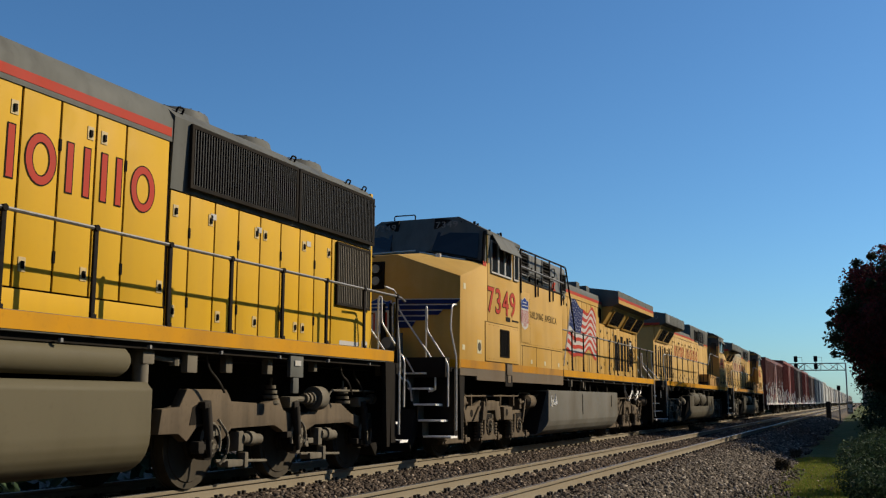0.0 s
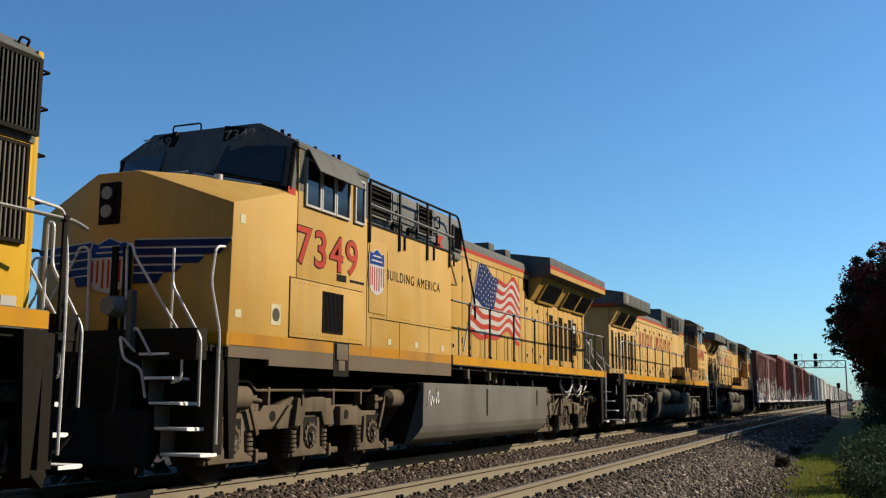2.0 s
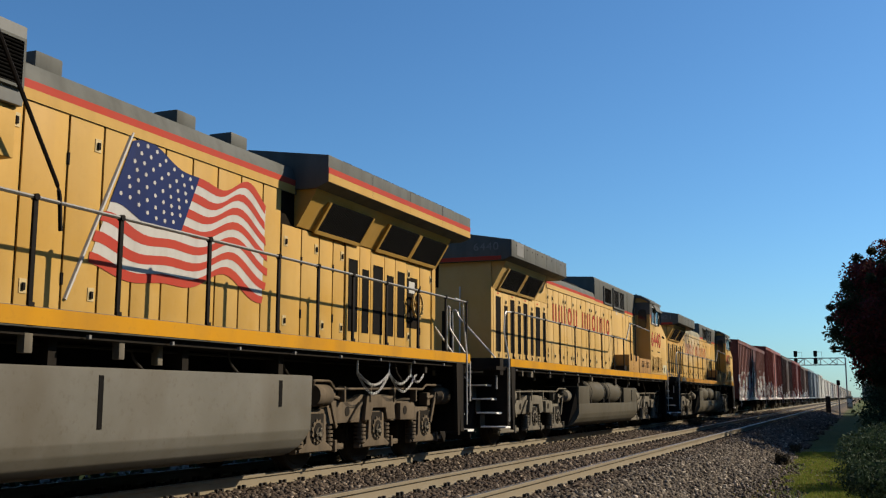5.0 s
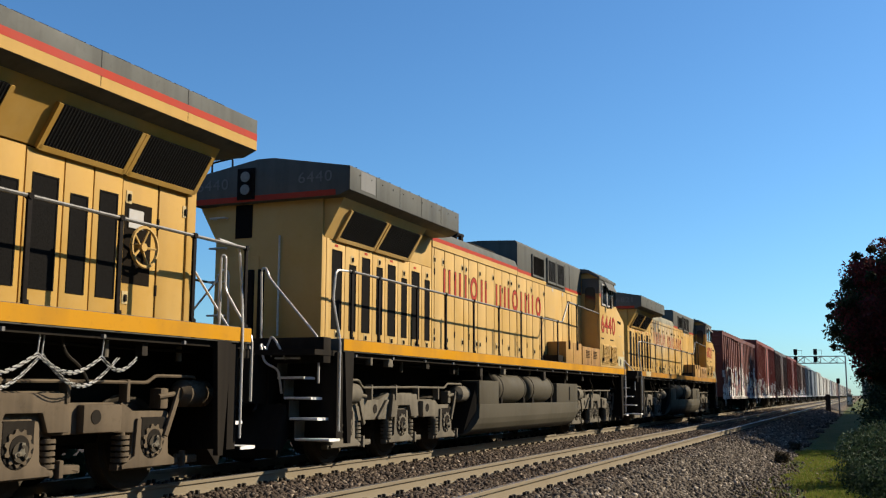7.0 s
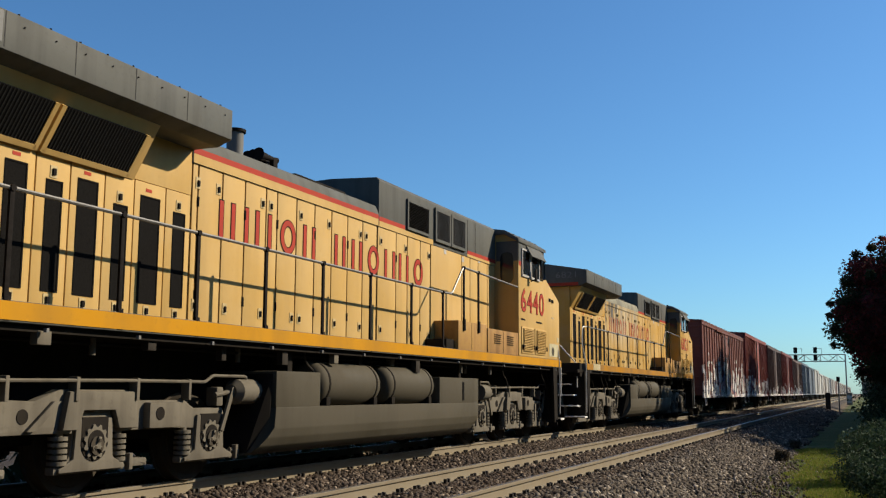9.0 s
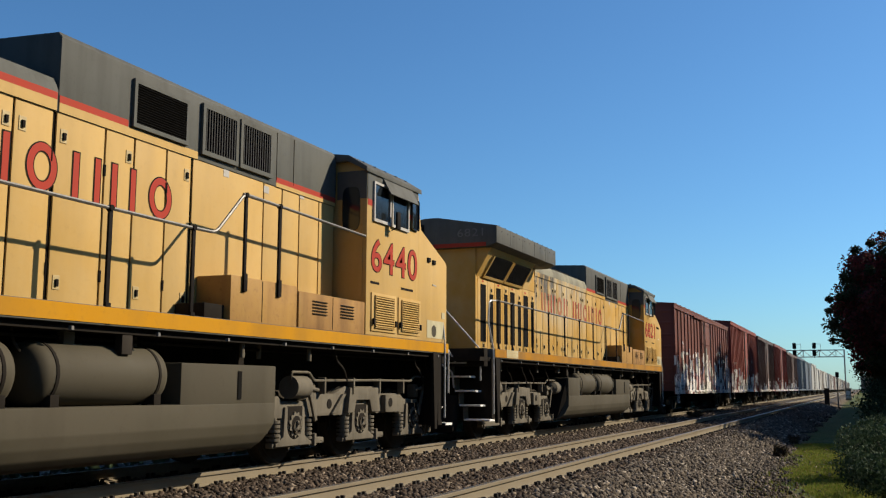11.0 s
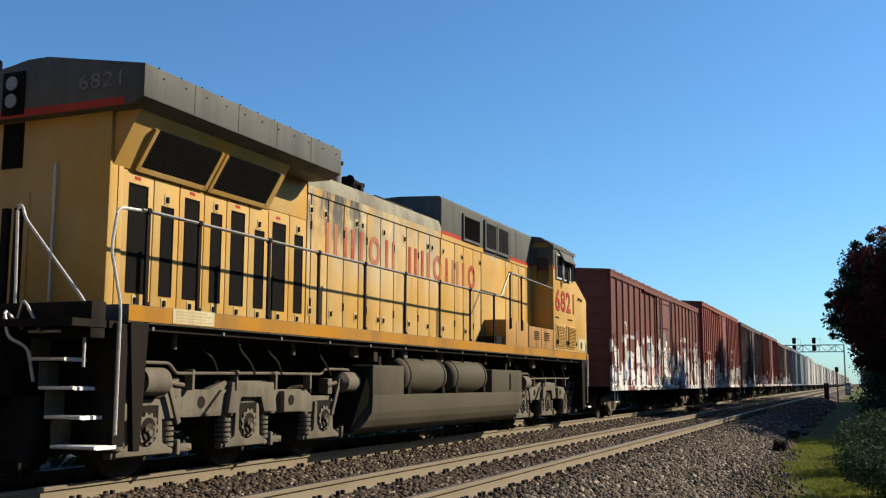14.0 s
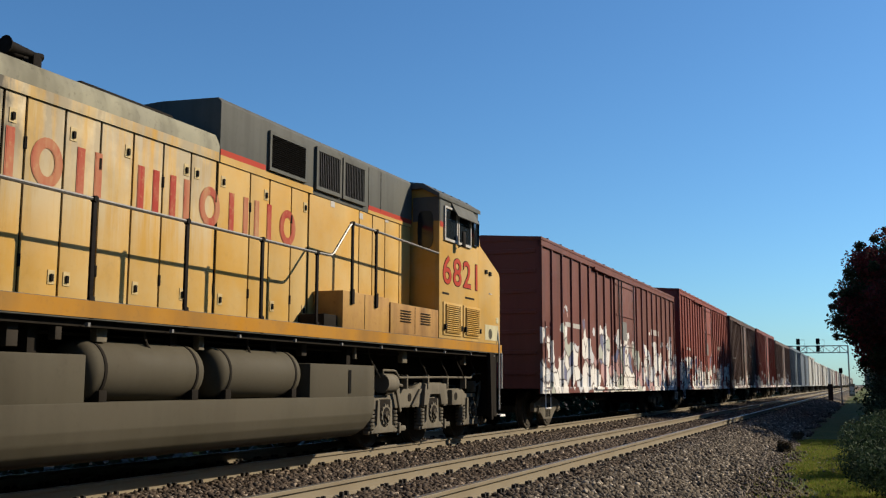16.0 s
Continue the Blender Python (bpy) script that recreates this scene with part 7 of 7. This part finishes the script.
pts = np.stack([bed[:, 0], bed[:, 1], h + size * 0.5 + rng.uniform(0, 0.03, len(bed))], 1)
STRAY = rng.random((9000, 2)) * (1.7, 17) + (-2.3, 13)
STRAY = STRAY[rng.random(9000) < np.clip(0.75 - 0.55 * (STRAY[:, 0] + 2.2 + 0.05 * (STRAY[:, 1] - 16)), 0.03, 1)]
stray_size = rng.uniform(0.009, 0.026, len(STRAY))
stray_pts = np.stack([STRAY[:, 0], STRAY[:, 1], np.interp(STRAY[:, 0], [-3.35, -2.1, 1.0], [-0.22, -0.58, -0.55]) + 0.02 + stray_size * 0.3], 1)
FRESH_STONE = island_material("dusty shoulder stone", [(0.028, 0.021, 0.015), (0.085, 0.068, 0.051), (0.14, 0.114, 0.086), (0.05, 0.04, 0.03), (0.115, 0.092, 0.07), (0.034, 0.027, 0.02), (0.34, 0.29, 0.23)])
out = pts[:, 0] > -3.75 + rng.normal(0, 0.15, len(pts))
scattered("ballast", pts[~out], size[~out], STONE, CHIP, "loose brown crushed stone between the rails", "ballast", 8)
scattered("ballast_shoulder", np.concatenate([pts[out], stray_pts]), np.concatenate([size[out], stray_size]), FRESH_STONE, CHIP, "dusty grey-brown crushed stone on the sloping shoulder", "ballast", 9)


def rail_profile(side):
    return [(-0.07, -0.172), (0.07, -0.172), (0.07, -0.16), (0.012, -0.14), (0.009, -0.05), (0.034, -0.042), (0.036, -0.008), (0.03, -0.003), (-0.03, -0.003), (-0.036, -0.008), (-0.034, -0.042), (-0.009, -0.05), (-0.012, -0.14), (-0.07, -0.16)]


def railway_track(cx, label, y_last):
    T = tagged(new("railway_track"), label, "railway track", "railway tracks", "structure")
    T.location = (cx, 0, 0)
    for s in (-1, 1):
        bm = bmesh.new()
        prism(bm, rail_profile(s), -40, y_last, "y")
        r = part("rail", bm, RAIL_SIDE, T, "rust-tan steel rail with a bright head", 0)
        r.location.x = s * 0.755
        part("rail_head", boxes((-0.029, 0.029, -40, y_last, -0.003, 0.0)), RAIL_TOP, r, "polished running surface", 0)
    bm = bmesh.new()
    box(bm, -1.28, 1.28, -0.11, 0.11, -0.36, -0.178, 0.012)
    tie = finish("tie", bm, TIE, 30)
    bm = bmesh.new()
    for s in (-1, 1):
        box(bm, s * 0.755 - 0.17, s * 0.755 + 0.17, -0.09, 0.09, -0.18, -0.168)
        for d in (-1, 1):
            for e in (-0.055, 0.055):
                box(bm, s * 0.755 + d * 0.075, s * 0.755 + d * 0.125, e - 0.02, e + 0.02, -0.17, -0.115, 0.008)
    plate = finish("rail_clip", bm, CLIP)
    for k in range(212):
        y = -8.66 + k * 0.53
        o = new("tie", tie)
        o.parent, o.location = T, (0, y, 0.004 * math.sin(k * 2.3))
        c = new("rail_clip", plate)
        c.parent = o
    return T


railway_track(TRAIN_X, "railway track under the train with rust-tan rails", 900)
railway_track(NEAR_X, "empty railway track with rust-tan rails", 900)


# ---- plants ----
BARK = weathered("dark bark", (0.035, 0.028, 0.021), (0.014, 0.011, 0.008), (0.063, 0.052, 0.042), 0.95, 0.5, 0.5, streak=14, spec=0.1, bump=0.5)
LEAF_RED = island_material("dark red autumn leaves", [(0.043, 0.018, 0.015), (0.113, 0.020, 0.020), (0.180, 0.028, 0.027), (0.070, 0.038, 0.020)], 0.75, 0.15, 0.4)
LEAF_GREEN = island_material("dark green leaves", [(0.014, 0.018, 0.009), (0.030, 0.036, 0.013), (0.048, 0.048, 0.019), (0.044, 0.030, 0.016)], 0.75, 0.15, 0.28)
LEAF_SHRUB = island_material("shrub leaves", [(0.014, 0.026, 0.014), (0.034, 0.06, 0.03), (0.06, 0.092, 0.05)], 0.8, 0.1, 0.2)
LEAF_DRY = island_material("dull brown foliage", [(0.035, 0.028, 0.017), (0.063, 0.049, 0.032), (0.084, 0.07, 0.042)], 0.8, 0.15, 0.15)
GRASS = island_material("grass blades", [(0.10, 0.155, 0.02), (0.16, 0.21, 0.03), (0.21, 0.23, 0.042), (0.25, 0.2, 0.07)], 0.8, 0.1, 0.3)
LEAF = ([(-1, 0, 0), (0, -0.55, 0.12), (1, 0, 0), (0, 0.55, 0.12)], [(0, 1, 2, 3)])


def foliage(centres, radii, count, seed, squash=0.85, shell=0.55):
    """Leaf places in uneven clumps, thicker towards each clump's outside."""
    rng = np.random.default_rng(seed)
    w = np.asarray(radii) ** 2
    pick = rng.choice(len(centres), count, p=w / w.sum())
    d = rng.normal(size=(count, 3)); d /= np.linalg.norm(d, axis=1)[:, None]
    r = rng.random(count) ** shell
    return np.asarray(centres)[pick] + d * (np.asarray(radii)[pick] * r)[:, None] * np.array([1, 1, squash])


def crown(name, parent, centres, radii, count, leaf, mat, seed, label):
    pts = foliage(centres, radii, count, seed)
    rng = np.random.default_rng(seed + 1)
    ob = scattered(name, pts, rng.uniform(0.6, 1.2, count) * leaf, mat, LEAF, label, "", seed + 2)
    ob.parent = parent
    for k in ("category", "kind"):
        if k in ob:
            del ob[k]
    return ob


def limbs(bm, base, top, r, rng, n):
    rod(bm, base, top, r, 10, r * 0.55)
    for _ in range(n):
        f = rng.uniform(0.35, 1.0)
        p = Vector(base).lerp(Vector(top), f)
        a = rng.uniform(0, 2 * math.pi)
        q = p + Vector((math.cos(a) * 2.2, math.sin(a) * 2.2, rng.uniform(0.8, 2.6)))
        rod(bm, p, q, r * 0.35, 7, r * 0.12)
        for _ in range(2):
            rod(bm, q, q + Vector((rng.uniform(-1, 1), rng.uniform(-1, 1), rng.uniform(0.2, 1.2))), r * 0.12, 5, r * 0.04)


def lumpy(centre, size, n, rng, lump):
    """Clump centres filling an uneven egg."""
    out, rad = [], []
    for _ in range(n):
        d = Vector((rng.gauss(0, 1), rng.gauss(0, 1), rng.gauss(0, 1))).normalized() * rng.uniform(0.35, 0.92)
        out.append((centre[0] + d.x * size[0], centre[1] + d.y * size[1], centre[2] + d.z * size[2]))
        rad.append(lump * rng.uniform(0.6, 1.3))
    return out, rad


def egg(centre, size, n, rng, lump, square=2.6):
    """Clump centres filling a blunt egg evenly, with a ragged rim."""
    out, rad = [], []
    while len(out) < n:
        u, v, w = (rng.uniform(-1, 1) for _ in range(3))
        e = square if w > 0 else square * 1.7  # blunter below
        d = (abs(u) ** e + abs(v) ** e + abs(w) ** e) ** (1 / e)
        if d > 0.97 or (d < 0.5 and rng.random() < 0.7):
            continue
        out.append((centre[0] + u * size[0], centre[1] + v * size[1], centre[2] + w * size[2]))
        rad.append(lump * rng.uniform(0.55, 1.25) * (0.75 if d > 0.8 else 1.0))
    return out, rad


def broad_tree(x, y, height, spread, label, seed, red=0.5, leaves=16000, low=0.24, leaf=0.13, lean=0.0):
    rng = random.Random(seed)
    T = thing("tree", label, "tree", "trackside trees")
    T.location = (x, y, ground_height(x))
    bm = bmesh.new()
    limbs(bm, (0, 0, -0.1), (0.2, 0.1, height * 0.55), height * 0.024, rng, 13)
    part("trunk", bm, BARK, T, "dark bare trunk and limbs")
    mid, half = height * (1 + low) / 2, height * (1 - low) / 2
    c, r = egg((0, 0, mid), (spread * 0.93, spread * 0.93, half * 0.94), 420, rng, spread * 0.2, 2.3)
    c = [(p[0] + lean * (p[2] - mid) / half, p[1], p[2]) for p in c]
    sets = {"hi": [], "lo": []}
    for p, q in zip(c, r):
        high = p[2] > height * 0.42 + 0.35 * p[0] * (-1) * 0.3 + rng.uniform(-1.2, 1.2)
        sets["hi" if high and rng.random() < 0.8 else "lo"].append((p, q))
    for key, mat, lab in (("hi", LEAF_RED if red > 0.5 else LEAF_GREEN, "uneven upper crown"), ("lo", LEAF_GREEN, "dark lower crown")):
        grp = sets[key]
        if grp:
            crown("crown", T, [p for p, _ in grp], [q for _, q in grp], int(leaves * len(grp) / len(c)), leaf, mat, seed + len(lab), lab)
    # loose sprays that break the outline
    c2, r2 = [], []
    for k in range(70):
        d = Vector((rng.gauss(0, 1), rng.gauss(0, 1), rng.gauss(0, 1))).normalized() * rng.uniform(0.98, 1.07)
        k = 1.0 / max((abs(d.x) ** 2.3 + abs(d.y) ** 2.3 + abs(d.z) ** 2.3) ** (1 / 2.3), 0.1)
        c2.append((d.x * k * spread + lean * d.z * k, d.y * k * spread, mid + d.z * k * half))
        r2.append(spread * rng.uniform(0.03, 0.075))
    crown("crown", T, c2, r2, leaves // 14, leaf * 0.9, LEAF_GREEN, seed + 50, "loose outer twigs")
    return T


def shrub(x, y, size, label, seed, mat, leaves=5000, leaf=0.05):
    rng = random.Random(seed)
    S = thing("shrub", label, "shrub", "trackside shrubs")
    S.location = (x, y, ground_height(x))
    bm = bmesh.new()
    for _ in range(7):
        rod(bm, (rng.uniform(-0.2, 0.2), rng.uniform(-0.2, 0.2), -0.05), (rng.uniform(-size[0], size[0]) * 0.7, rng.uniform(-size[1], size[1]) * 0.7, size[2] * 0.8), 0.02, 5, 0.006)
    part("stems", bm, BARK, S, "thin dark stems")
    c, r = lumpy((0, 0, size[2] * 0.5), (size[0], size[1], size[2] * 0.5), 26, rng, min(size) * 0.42)
    crown("crown", S, c, r, leaves, leaf, mat, seed, "dense small leaves")
    return S


broad_tree(3.15, 48.5, 9.15, 4.35, "tall tree with dark red and green leaves", 11, 0.9, 190000, 0.20, 0.085, 0.55)
broad_tree(5.4, 35.2, 4.9, 2.7, "low dark green tree beside the lawn", 13, 0.3, 16000, 0.06, 0.11)
broad_tree(5.6, 41.5, 7.4, 3.2, "dark green tree beside the lawn", 17, 0.3, 22000, 0.06, 0.13)
broad_tree(5.4, 46.5, 8.6, 3.6, "dark green tree behind others", 19, 0.3, 26000, 0.06, 0.14)
broad_tree(6.4, 54.5, 13.0, 4.6, "tall dark green tree behind others", 23, 0.3, 26000, 0.2, 0.16)
broad_tree(6.8, 70, 15.0, 4.3, "tall dark tree behind others", 29, 0.3, 22000, 0.2, 0.18)
broad_tree(7.2, 86, 15.5, 4.6, "tall dark tree beside the track", 31, 0.3, 20000, 0.2, 0.18)
broad_tree(7.0, 62, 12.0, 4.0, "dark green tree behind others", 33, 0.3, 14000, 0.15, 0.18)
broad_tree(7.0, 78, 12.0, 4.0, "dark green tree behind others", 34, 0.3, 14000, 0.15, 0.18)
broad_tree(7.6, 96, 13.0, 4.4, "dark green tree behind others", 35, 0.3, 12000, 0.15, 0.2)
broad_tree(12.5, 108, 11.0, 5.0, "dull autumn tree beside the track", 37, 0.7, 7000)
shrub(2.3, 43.5, (2.4, 3.0, 1.5), "dark evergreen shrub under the trees", 39, LEAF_SHRUB, 16000, 0.06)
shrub(2.0, 37.0, (1.9, 2.6, 1.1), "dark evergreen shrub under the trees", 40, LEAF_SHRUB, 14000, 0.055)
shrub(2.2, 54, (2.7, 3.5, 2.4), "dark evergreen shrub under the trees", 41, LEAF_SHRUB, 9000, 0.09)
shrub(1.9, 66, (2.5, 4.5, 3.0), "dark evergreen shrub under the trees", 43, LEAF_SHRUB, 7000, 0.09)
shrub(3.1, 100, (3.2, 6.0, 3.4), "dull brown thicket by the line", 45, LEAF_DRY, 9000, 0.12)
shrub(4.2, 118, (4.2, 9.0, 6.0), "dull brown thicket by the line", 47, LEAF_DRY, 9000, 0.16)
shrub(7.5, 150, (5.0, 12.0, 7.0), "dull brown thicket by the line", 53, LEAF_DRY, 8000, 0.18)
shrub(0.55, 20.5, (1.3, 2.2, 0.95), "low dark green hedge shrub", 59, LEAF_SHRUB, 15000, 0.032)
shrub(0.85, 24.5, (1.5, 2.0, 1.05), "low dark green hedge shrub", 61, LEAF_SHRUB, 12000, 0.035)
shrub(0.55, 16.6, (1.15, 1.9, 0.75), "low dark green hedge shrub", 67, LEAF_SHRUB, 11000, 0.03)
shrub(-1.95, 26.6, (0.2, 0.3, 0.32), "small dry brown weed clump", 71, LEAF_DRY, 1400, 0.03)
shrub(-2.0, 33.0, (0.2, 0.3, 0.3), "small dry brown weed clump", 73, LEAF_DRY, 700, 0.03)
shrub(-6.9, 46.0, (0.25, 2.2, 0.38), "dry weeds between the tracks", 79, LEAF_DRY, 1800, 0.035)


def conifer(x, y, height, seed):
    rng = random.Random(seed)
    T = thing("conifer", "dark pointed conifer beyond the tracks", "tree", "trackside trees")
    T.location = (x, y, ground_height(x))
    bm = bmesh.new()
    rod(bm, (0, 0, 0), (0, 0, height), 0.16, 8, 0.02)
    part("trunk", bm, BARK, T)
    c, r = [], []
    for k in range(60):
        f = rng.uniform(0.12, 1.0)
        a = rng.uniform(0, 6.28)
        w = (1 - f) * height * 0.24 + 0.1
        c.append((math.cos(a) * w * 0.8, math.sin(a) * w * 0.8, f * height))
        r.append(0.25 + (1 - f) * 0.5)
    crown("crown", T, c, r, 4000, 0.1, LEAF_SHRUB, seed, "drooping needle branches")


conifer(-32, 36.4, 7.8, 83)
conifer(-33.5, 39.5, 6.6, 89)

# grass beside the ballast
rng = np.random.default_rng(12)
n = 150000
p = np.stack([rng.uniform(-2.2, 2.6, n), 13 + 20 * rng.random(n)], 1)
dense = (p[:, 0] > -1.0 - 0.062 * (p[:, 1] - 16.6) + 0.22 * np.sin(p[:, 1] * 0.8) + 0.12 * np.sin(p[:, 1] * 2.7)) | (rng.random(n) < 0.07)
p = p[dense & (rng.random(n) < np.clip((p[:, 0] + 2.4) * 1.1, 0.12, 1))]


def blades(name, p, lo, hi, mat, label, seed):
    rng = np.random.default_rng(seed)
    n = len(p)
    a, hgt, lean = rng.uniform(0, 2 * np.pi, n), rng.uniform(lo, hi, n), rng.uniform(0.1, 0.8, n)
    wid = hgt * 0.09 + 0.004
    z = np.interp(p[:, 0], [-3.35, -2.1, 1.0, 60], [-0.22, -0.58, -0.55, -0.5])
    base = np.stack([p[:, 0], p[:, 1], z], 1)
    side = np.stack([np.cos(a), np.sin(a), 0 * a], 1) * wid[:, None]
    tip = base + np.stack([-np.sin(a) * lean * hgt, np.cos(a) * lean * hgt, hgt], 1)
    v = np.stack([base - side, base + side, tip], 1).reshape(-1, 3)
    me = bpy.data.meshes.new(name)
    me.from_pydata(v.tolist(), [], np.arange(n * 3).reshape(-1, 3).tolist())
    me.materials.append(mat)
    return tagged(new(name, me), label, "grass", kind="stuff")


blades("grass", p, 0.025, 0.075, GRASS, "short green and yellowing grass by the ballast", 5)

# a made-up hedge beyond the train blocks low skylight and darkens the view beneath
rng = np.random.default_rng(33)
n = 34000
p = np.stack([rng.normal(-13.6, 0.35, n), rng.uniform(-15, 230, n), rng.random(n) ** 0.8 * 2.8 - 0.7], 1)
scattered("hedge", p, rng.uniform(0.15, 0.3, n), LEAF_SHRUB, LEAF, "made-up hedge beyond the train that blocks low skylight", "hedge", 34)

# unseen woods behind the camera and along the road side, added to cut skylight
rng = np.random.default_rng(51)
n = 26000
f = rng.random(n) < 0.5
p = np.where(f[:, None], np.stack([rng.uniform(-34, 24, n), rng.normal(-15, 1.3, n)], 1), np.stack([rng.normal(18.5, 1.2, n), rng.uniform(-16, 44, n)], 1))
top = np.where(f, 14.0, 11.0) + 1.2 * np.sin(p[:, 0] * 0.7) * np.sin(p[:, 1] * 0.45 + 1)
z = -0.7 + rng.random(n) ** 0.8 * top
# a further unseen belt, added to deepen shade on the far track bed
q = np.stack([rng.normal(10.5, 1.2, 9000), rng.uniform(42, 110, 9000), -0.7 + rng.random(9000) ** 0.8 * 11.5], 1)
q = np.concatenate([np.stack([p[:, 0], p[:, 1], z], 1), q])
scattered("unseen_woods", q, rng.uniform(0.3, 0.6, len(q)), LEAF_GREEN, LEAF, "unseen belts of leaves added to cut skylight", "woods", 52)

# ---- signals and distance ----
GALV = plain("weathered galvanised steel", (0.21, 0.21, 0.203), 0.55, 0.4, 0.2)
G = thing("signal_gantry", "grey steel signal gantry spanning the tracks", "signal gantry")
G.location = (0, 200, 0)
for z in (6.9, 8.15):
    for y in (-0.5, 0.5):
        bm = bmesh.new()
        box(bm, -24, -2.75, y - 0.07, y + 0.07, z - 0.07, z + 0.07)
        part("chord", bm, GALV, G, "", 0)
for k in range(15):
    x = -24 + k * 21.25 / 15
    for y in (-0.5, 0.5):
        bm = bmesh.new()
        rod(bm, (x, y, 6.9), (x + 21.25 / 15, y, 8.15) if k % 2 else (x, y, 8.15), 0.05, 6)
        rod(bm, (x, y, 8.15), (x + 21.25 / 15, y, 6.9), 0.045, 6)
        part("brace", bm, GALV, G, "", 0)
for x in (-24, -2.75):
    bm = bmesh.new()
    for y in (-0.5, 0.5):
        rod(bm, (x, y, -0.8), (x, y, 8.2), 0.13, 10)
    for k in range(6):
        rod(bm, (x, -0.5, 0.3 + k * 1.2), (x, 0.5, 1.5 + k * 1.2), 0.04, 6)
    part("leg", bm, GALV, G, "grey steel gantry leg")
for x in (-11.3, -7.85):
    bm = bmesh.new()
    rod(bm, (x, -0.75, 6.7), (x, -0.75, 9.4), 0.06, 8)
    rod(bm, (x + 1.1, -0.75, 8.2), (x + 1.1, -0.75, 9.3), 0.03, 6)
    rod(bm, (x + 0.2, -0.75, 9.25), (x + 1.1, -0.75, 9.25), 0.03, 6)
    m = part("signal_mast", bm, GALV, G, "", 0)
    for z in (8.95, 7.6):
        bm = bmesh.new()
        box(bm, x - 0.33, x + 0.33, -0.95, -0.75, z - 0.55, z + 0.55, 0.12)
        for k in (-0.3, 0, 0.3):
            rod(bm, (x, -1.2, z + k), (x, -0.95, z + k), 0.13, 10)
        part("signal_head", bm, POST, m, "black signal head with hoods")

P = thing("marker_post", "dark timber post beside the track", "post")
P.location = (-2.85, 94, 0)
part("post", boxes((-0.2, 0.2, -0.15, 0.15, -0.7, 1.15), bevel=0.02), BARK, P)
P = thing("line_pole", "thin pale pole beside the track", "pole")
P.location = (-2.0, 96, 0)
bm = bmesh.new()
rod(bm, (0, 0, -0.7), (0, 0, 2.5), 0.06, 8)
part("pole", bm, GALV, P)
part("signal_head", boxes((-0.15, 0.15, -0.2, 0.1, 2.1, 2.55), bevel=0.06), POST, P, "small black signal head")

# relay cabinets and buildings far down the line
def far_building(x, y, w, d, h, mat, label, windows=4):
    B = thing("building", label, "building", "far buildings")
    B.location = (x, y, -0.7)
    part("wall", boxes((-w / 2, w / 2, 0, d, 0, h), bevel=0.03), mat, B, "", 0)
    bm = bmesh.new()
    prism(bm, [(-w / 2 - 0.3, h), (0, h + w * 0.12), (w / 2 + 0.3, h)], -0.3, d + 0.3, "y")
    part("roof", bm, GREY, B, "grey pitched roof", 0)
    for k in range(windows):
        c = -w / 2 + w * (k + 0.5) / windows
        part("window", boxes((c - 0.5, c + 0.5, -0.05, 0.0, h * 0.4, h * 0.75)), GLASS, B, "dark window", 0)


PALE = weathered("pale cladding", (0.42, 0.42, 0.406), (0.21, 0.196, 0.175), (0.455, 0.455, 0.434), 0.7, 0.3, 0.3)
TANW = weathered("tan cladding", (0.21, 0.175, 0.133), (0.084, 0.07, 0.056), (0.252, 0.21, 0.161), 0.8, 0.3, 0.3)
far_building(5.5, 470, 12, 14, 7.5, TANW, "tan building far down the line")
far_building(14, 620, 18, 20, 9.0, TANW, "tan building far down the line")
for x, y, w, h in ((-1.9, 160, 0.8, 1.7),):
    R = thing("relay_cabinet", "pale metal relay cabinet beside the track", "cabinet", "relay cabinets")
    R.location = (x, y, ground_height(x))
    part("body", boxes((-w / 2, w / 2, -0.5, 0.5, -0.05, h), bevel=0.03), TANW, R)
    part("door", boxes((-w / 2 + 0.08, w / 2 - 0.08, -0.53, -0.5, 0.3, h - 0.3), bevel=0.01), PALE, R)
    part("roof", boxes((-w / 2 - 0.08, w / 2 + 0.08, -0.6, 0.6, h, h + 0.08), bevel=0.01), GALV, R)
far_building(22, 320, 16, 14, 6.5, PALE, "pale low building far down the line")

# far woods close the horizon on both sides
FAR = island_material("far woodland", [(0.021, 0.022, 0.017), (0.035, 0.035, 0.025), (0.056, 0.045, 0.032)], 0.9, 0.1)
rng = np.random.default_rng(21)
n = 14000
ang = rng.uniform(0, 2 * np.pi, n)
dist = rng.uniform(620, 760, n)
x, y = np.cos(ang) * dist, np.sin(ang) * dist
top = 7 + 4 * np.sin(ang * 23) * np.sin(ang * 7.3 + 1) + rng.uniform(-1, 1, n)
gap = np.abs(x + 7) < 22
z = -0.6 + rng.random(n) ** 0.7 * np.clip(top, 2, 14)
keep = ~(gap & (y > 0))
scattered("far_woods", np.stack([x, y, z], 1)[keep], rng.uniform(1.2, 3.0, keep.sum()), FAR, CHIP, "distant belt of dull brown woods", "woods", 22)


# ---- what moves: the train runs past the camera with a slight surge twice a second, and its wheels roll ----
def motions():
    surge = [(k * 0.5, (-0.065 if k % 2 == 0 else 0.065) if k <= 8 or 13 <= k <= 18 or k >= 23 else 0.0) for k in range(33)]
    for v, u in VEHICLES:
        walk(v, [(t, pose(TRAIN_X, u - SPEED * t + d, 0)) for t, d in surge])
    for w, y, r in ROLLERS:
        step = 0.16
        walk(w, [(k * step, pose(0, y, r, math.degrees(SPEED * k * step / r))) for k in range(101)])


motions()
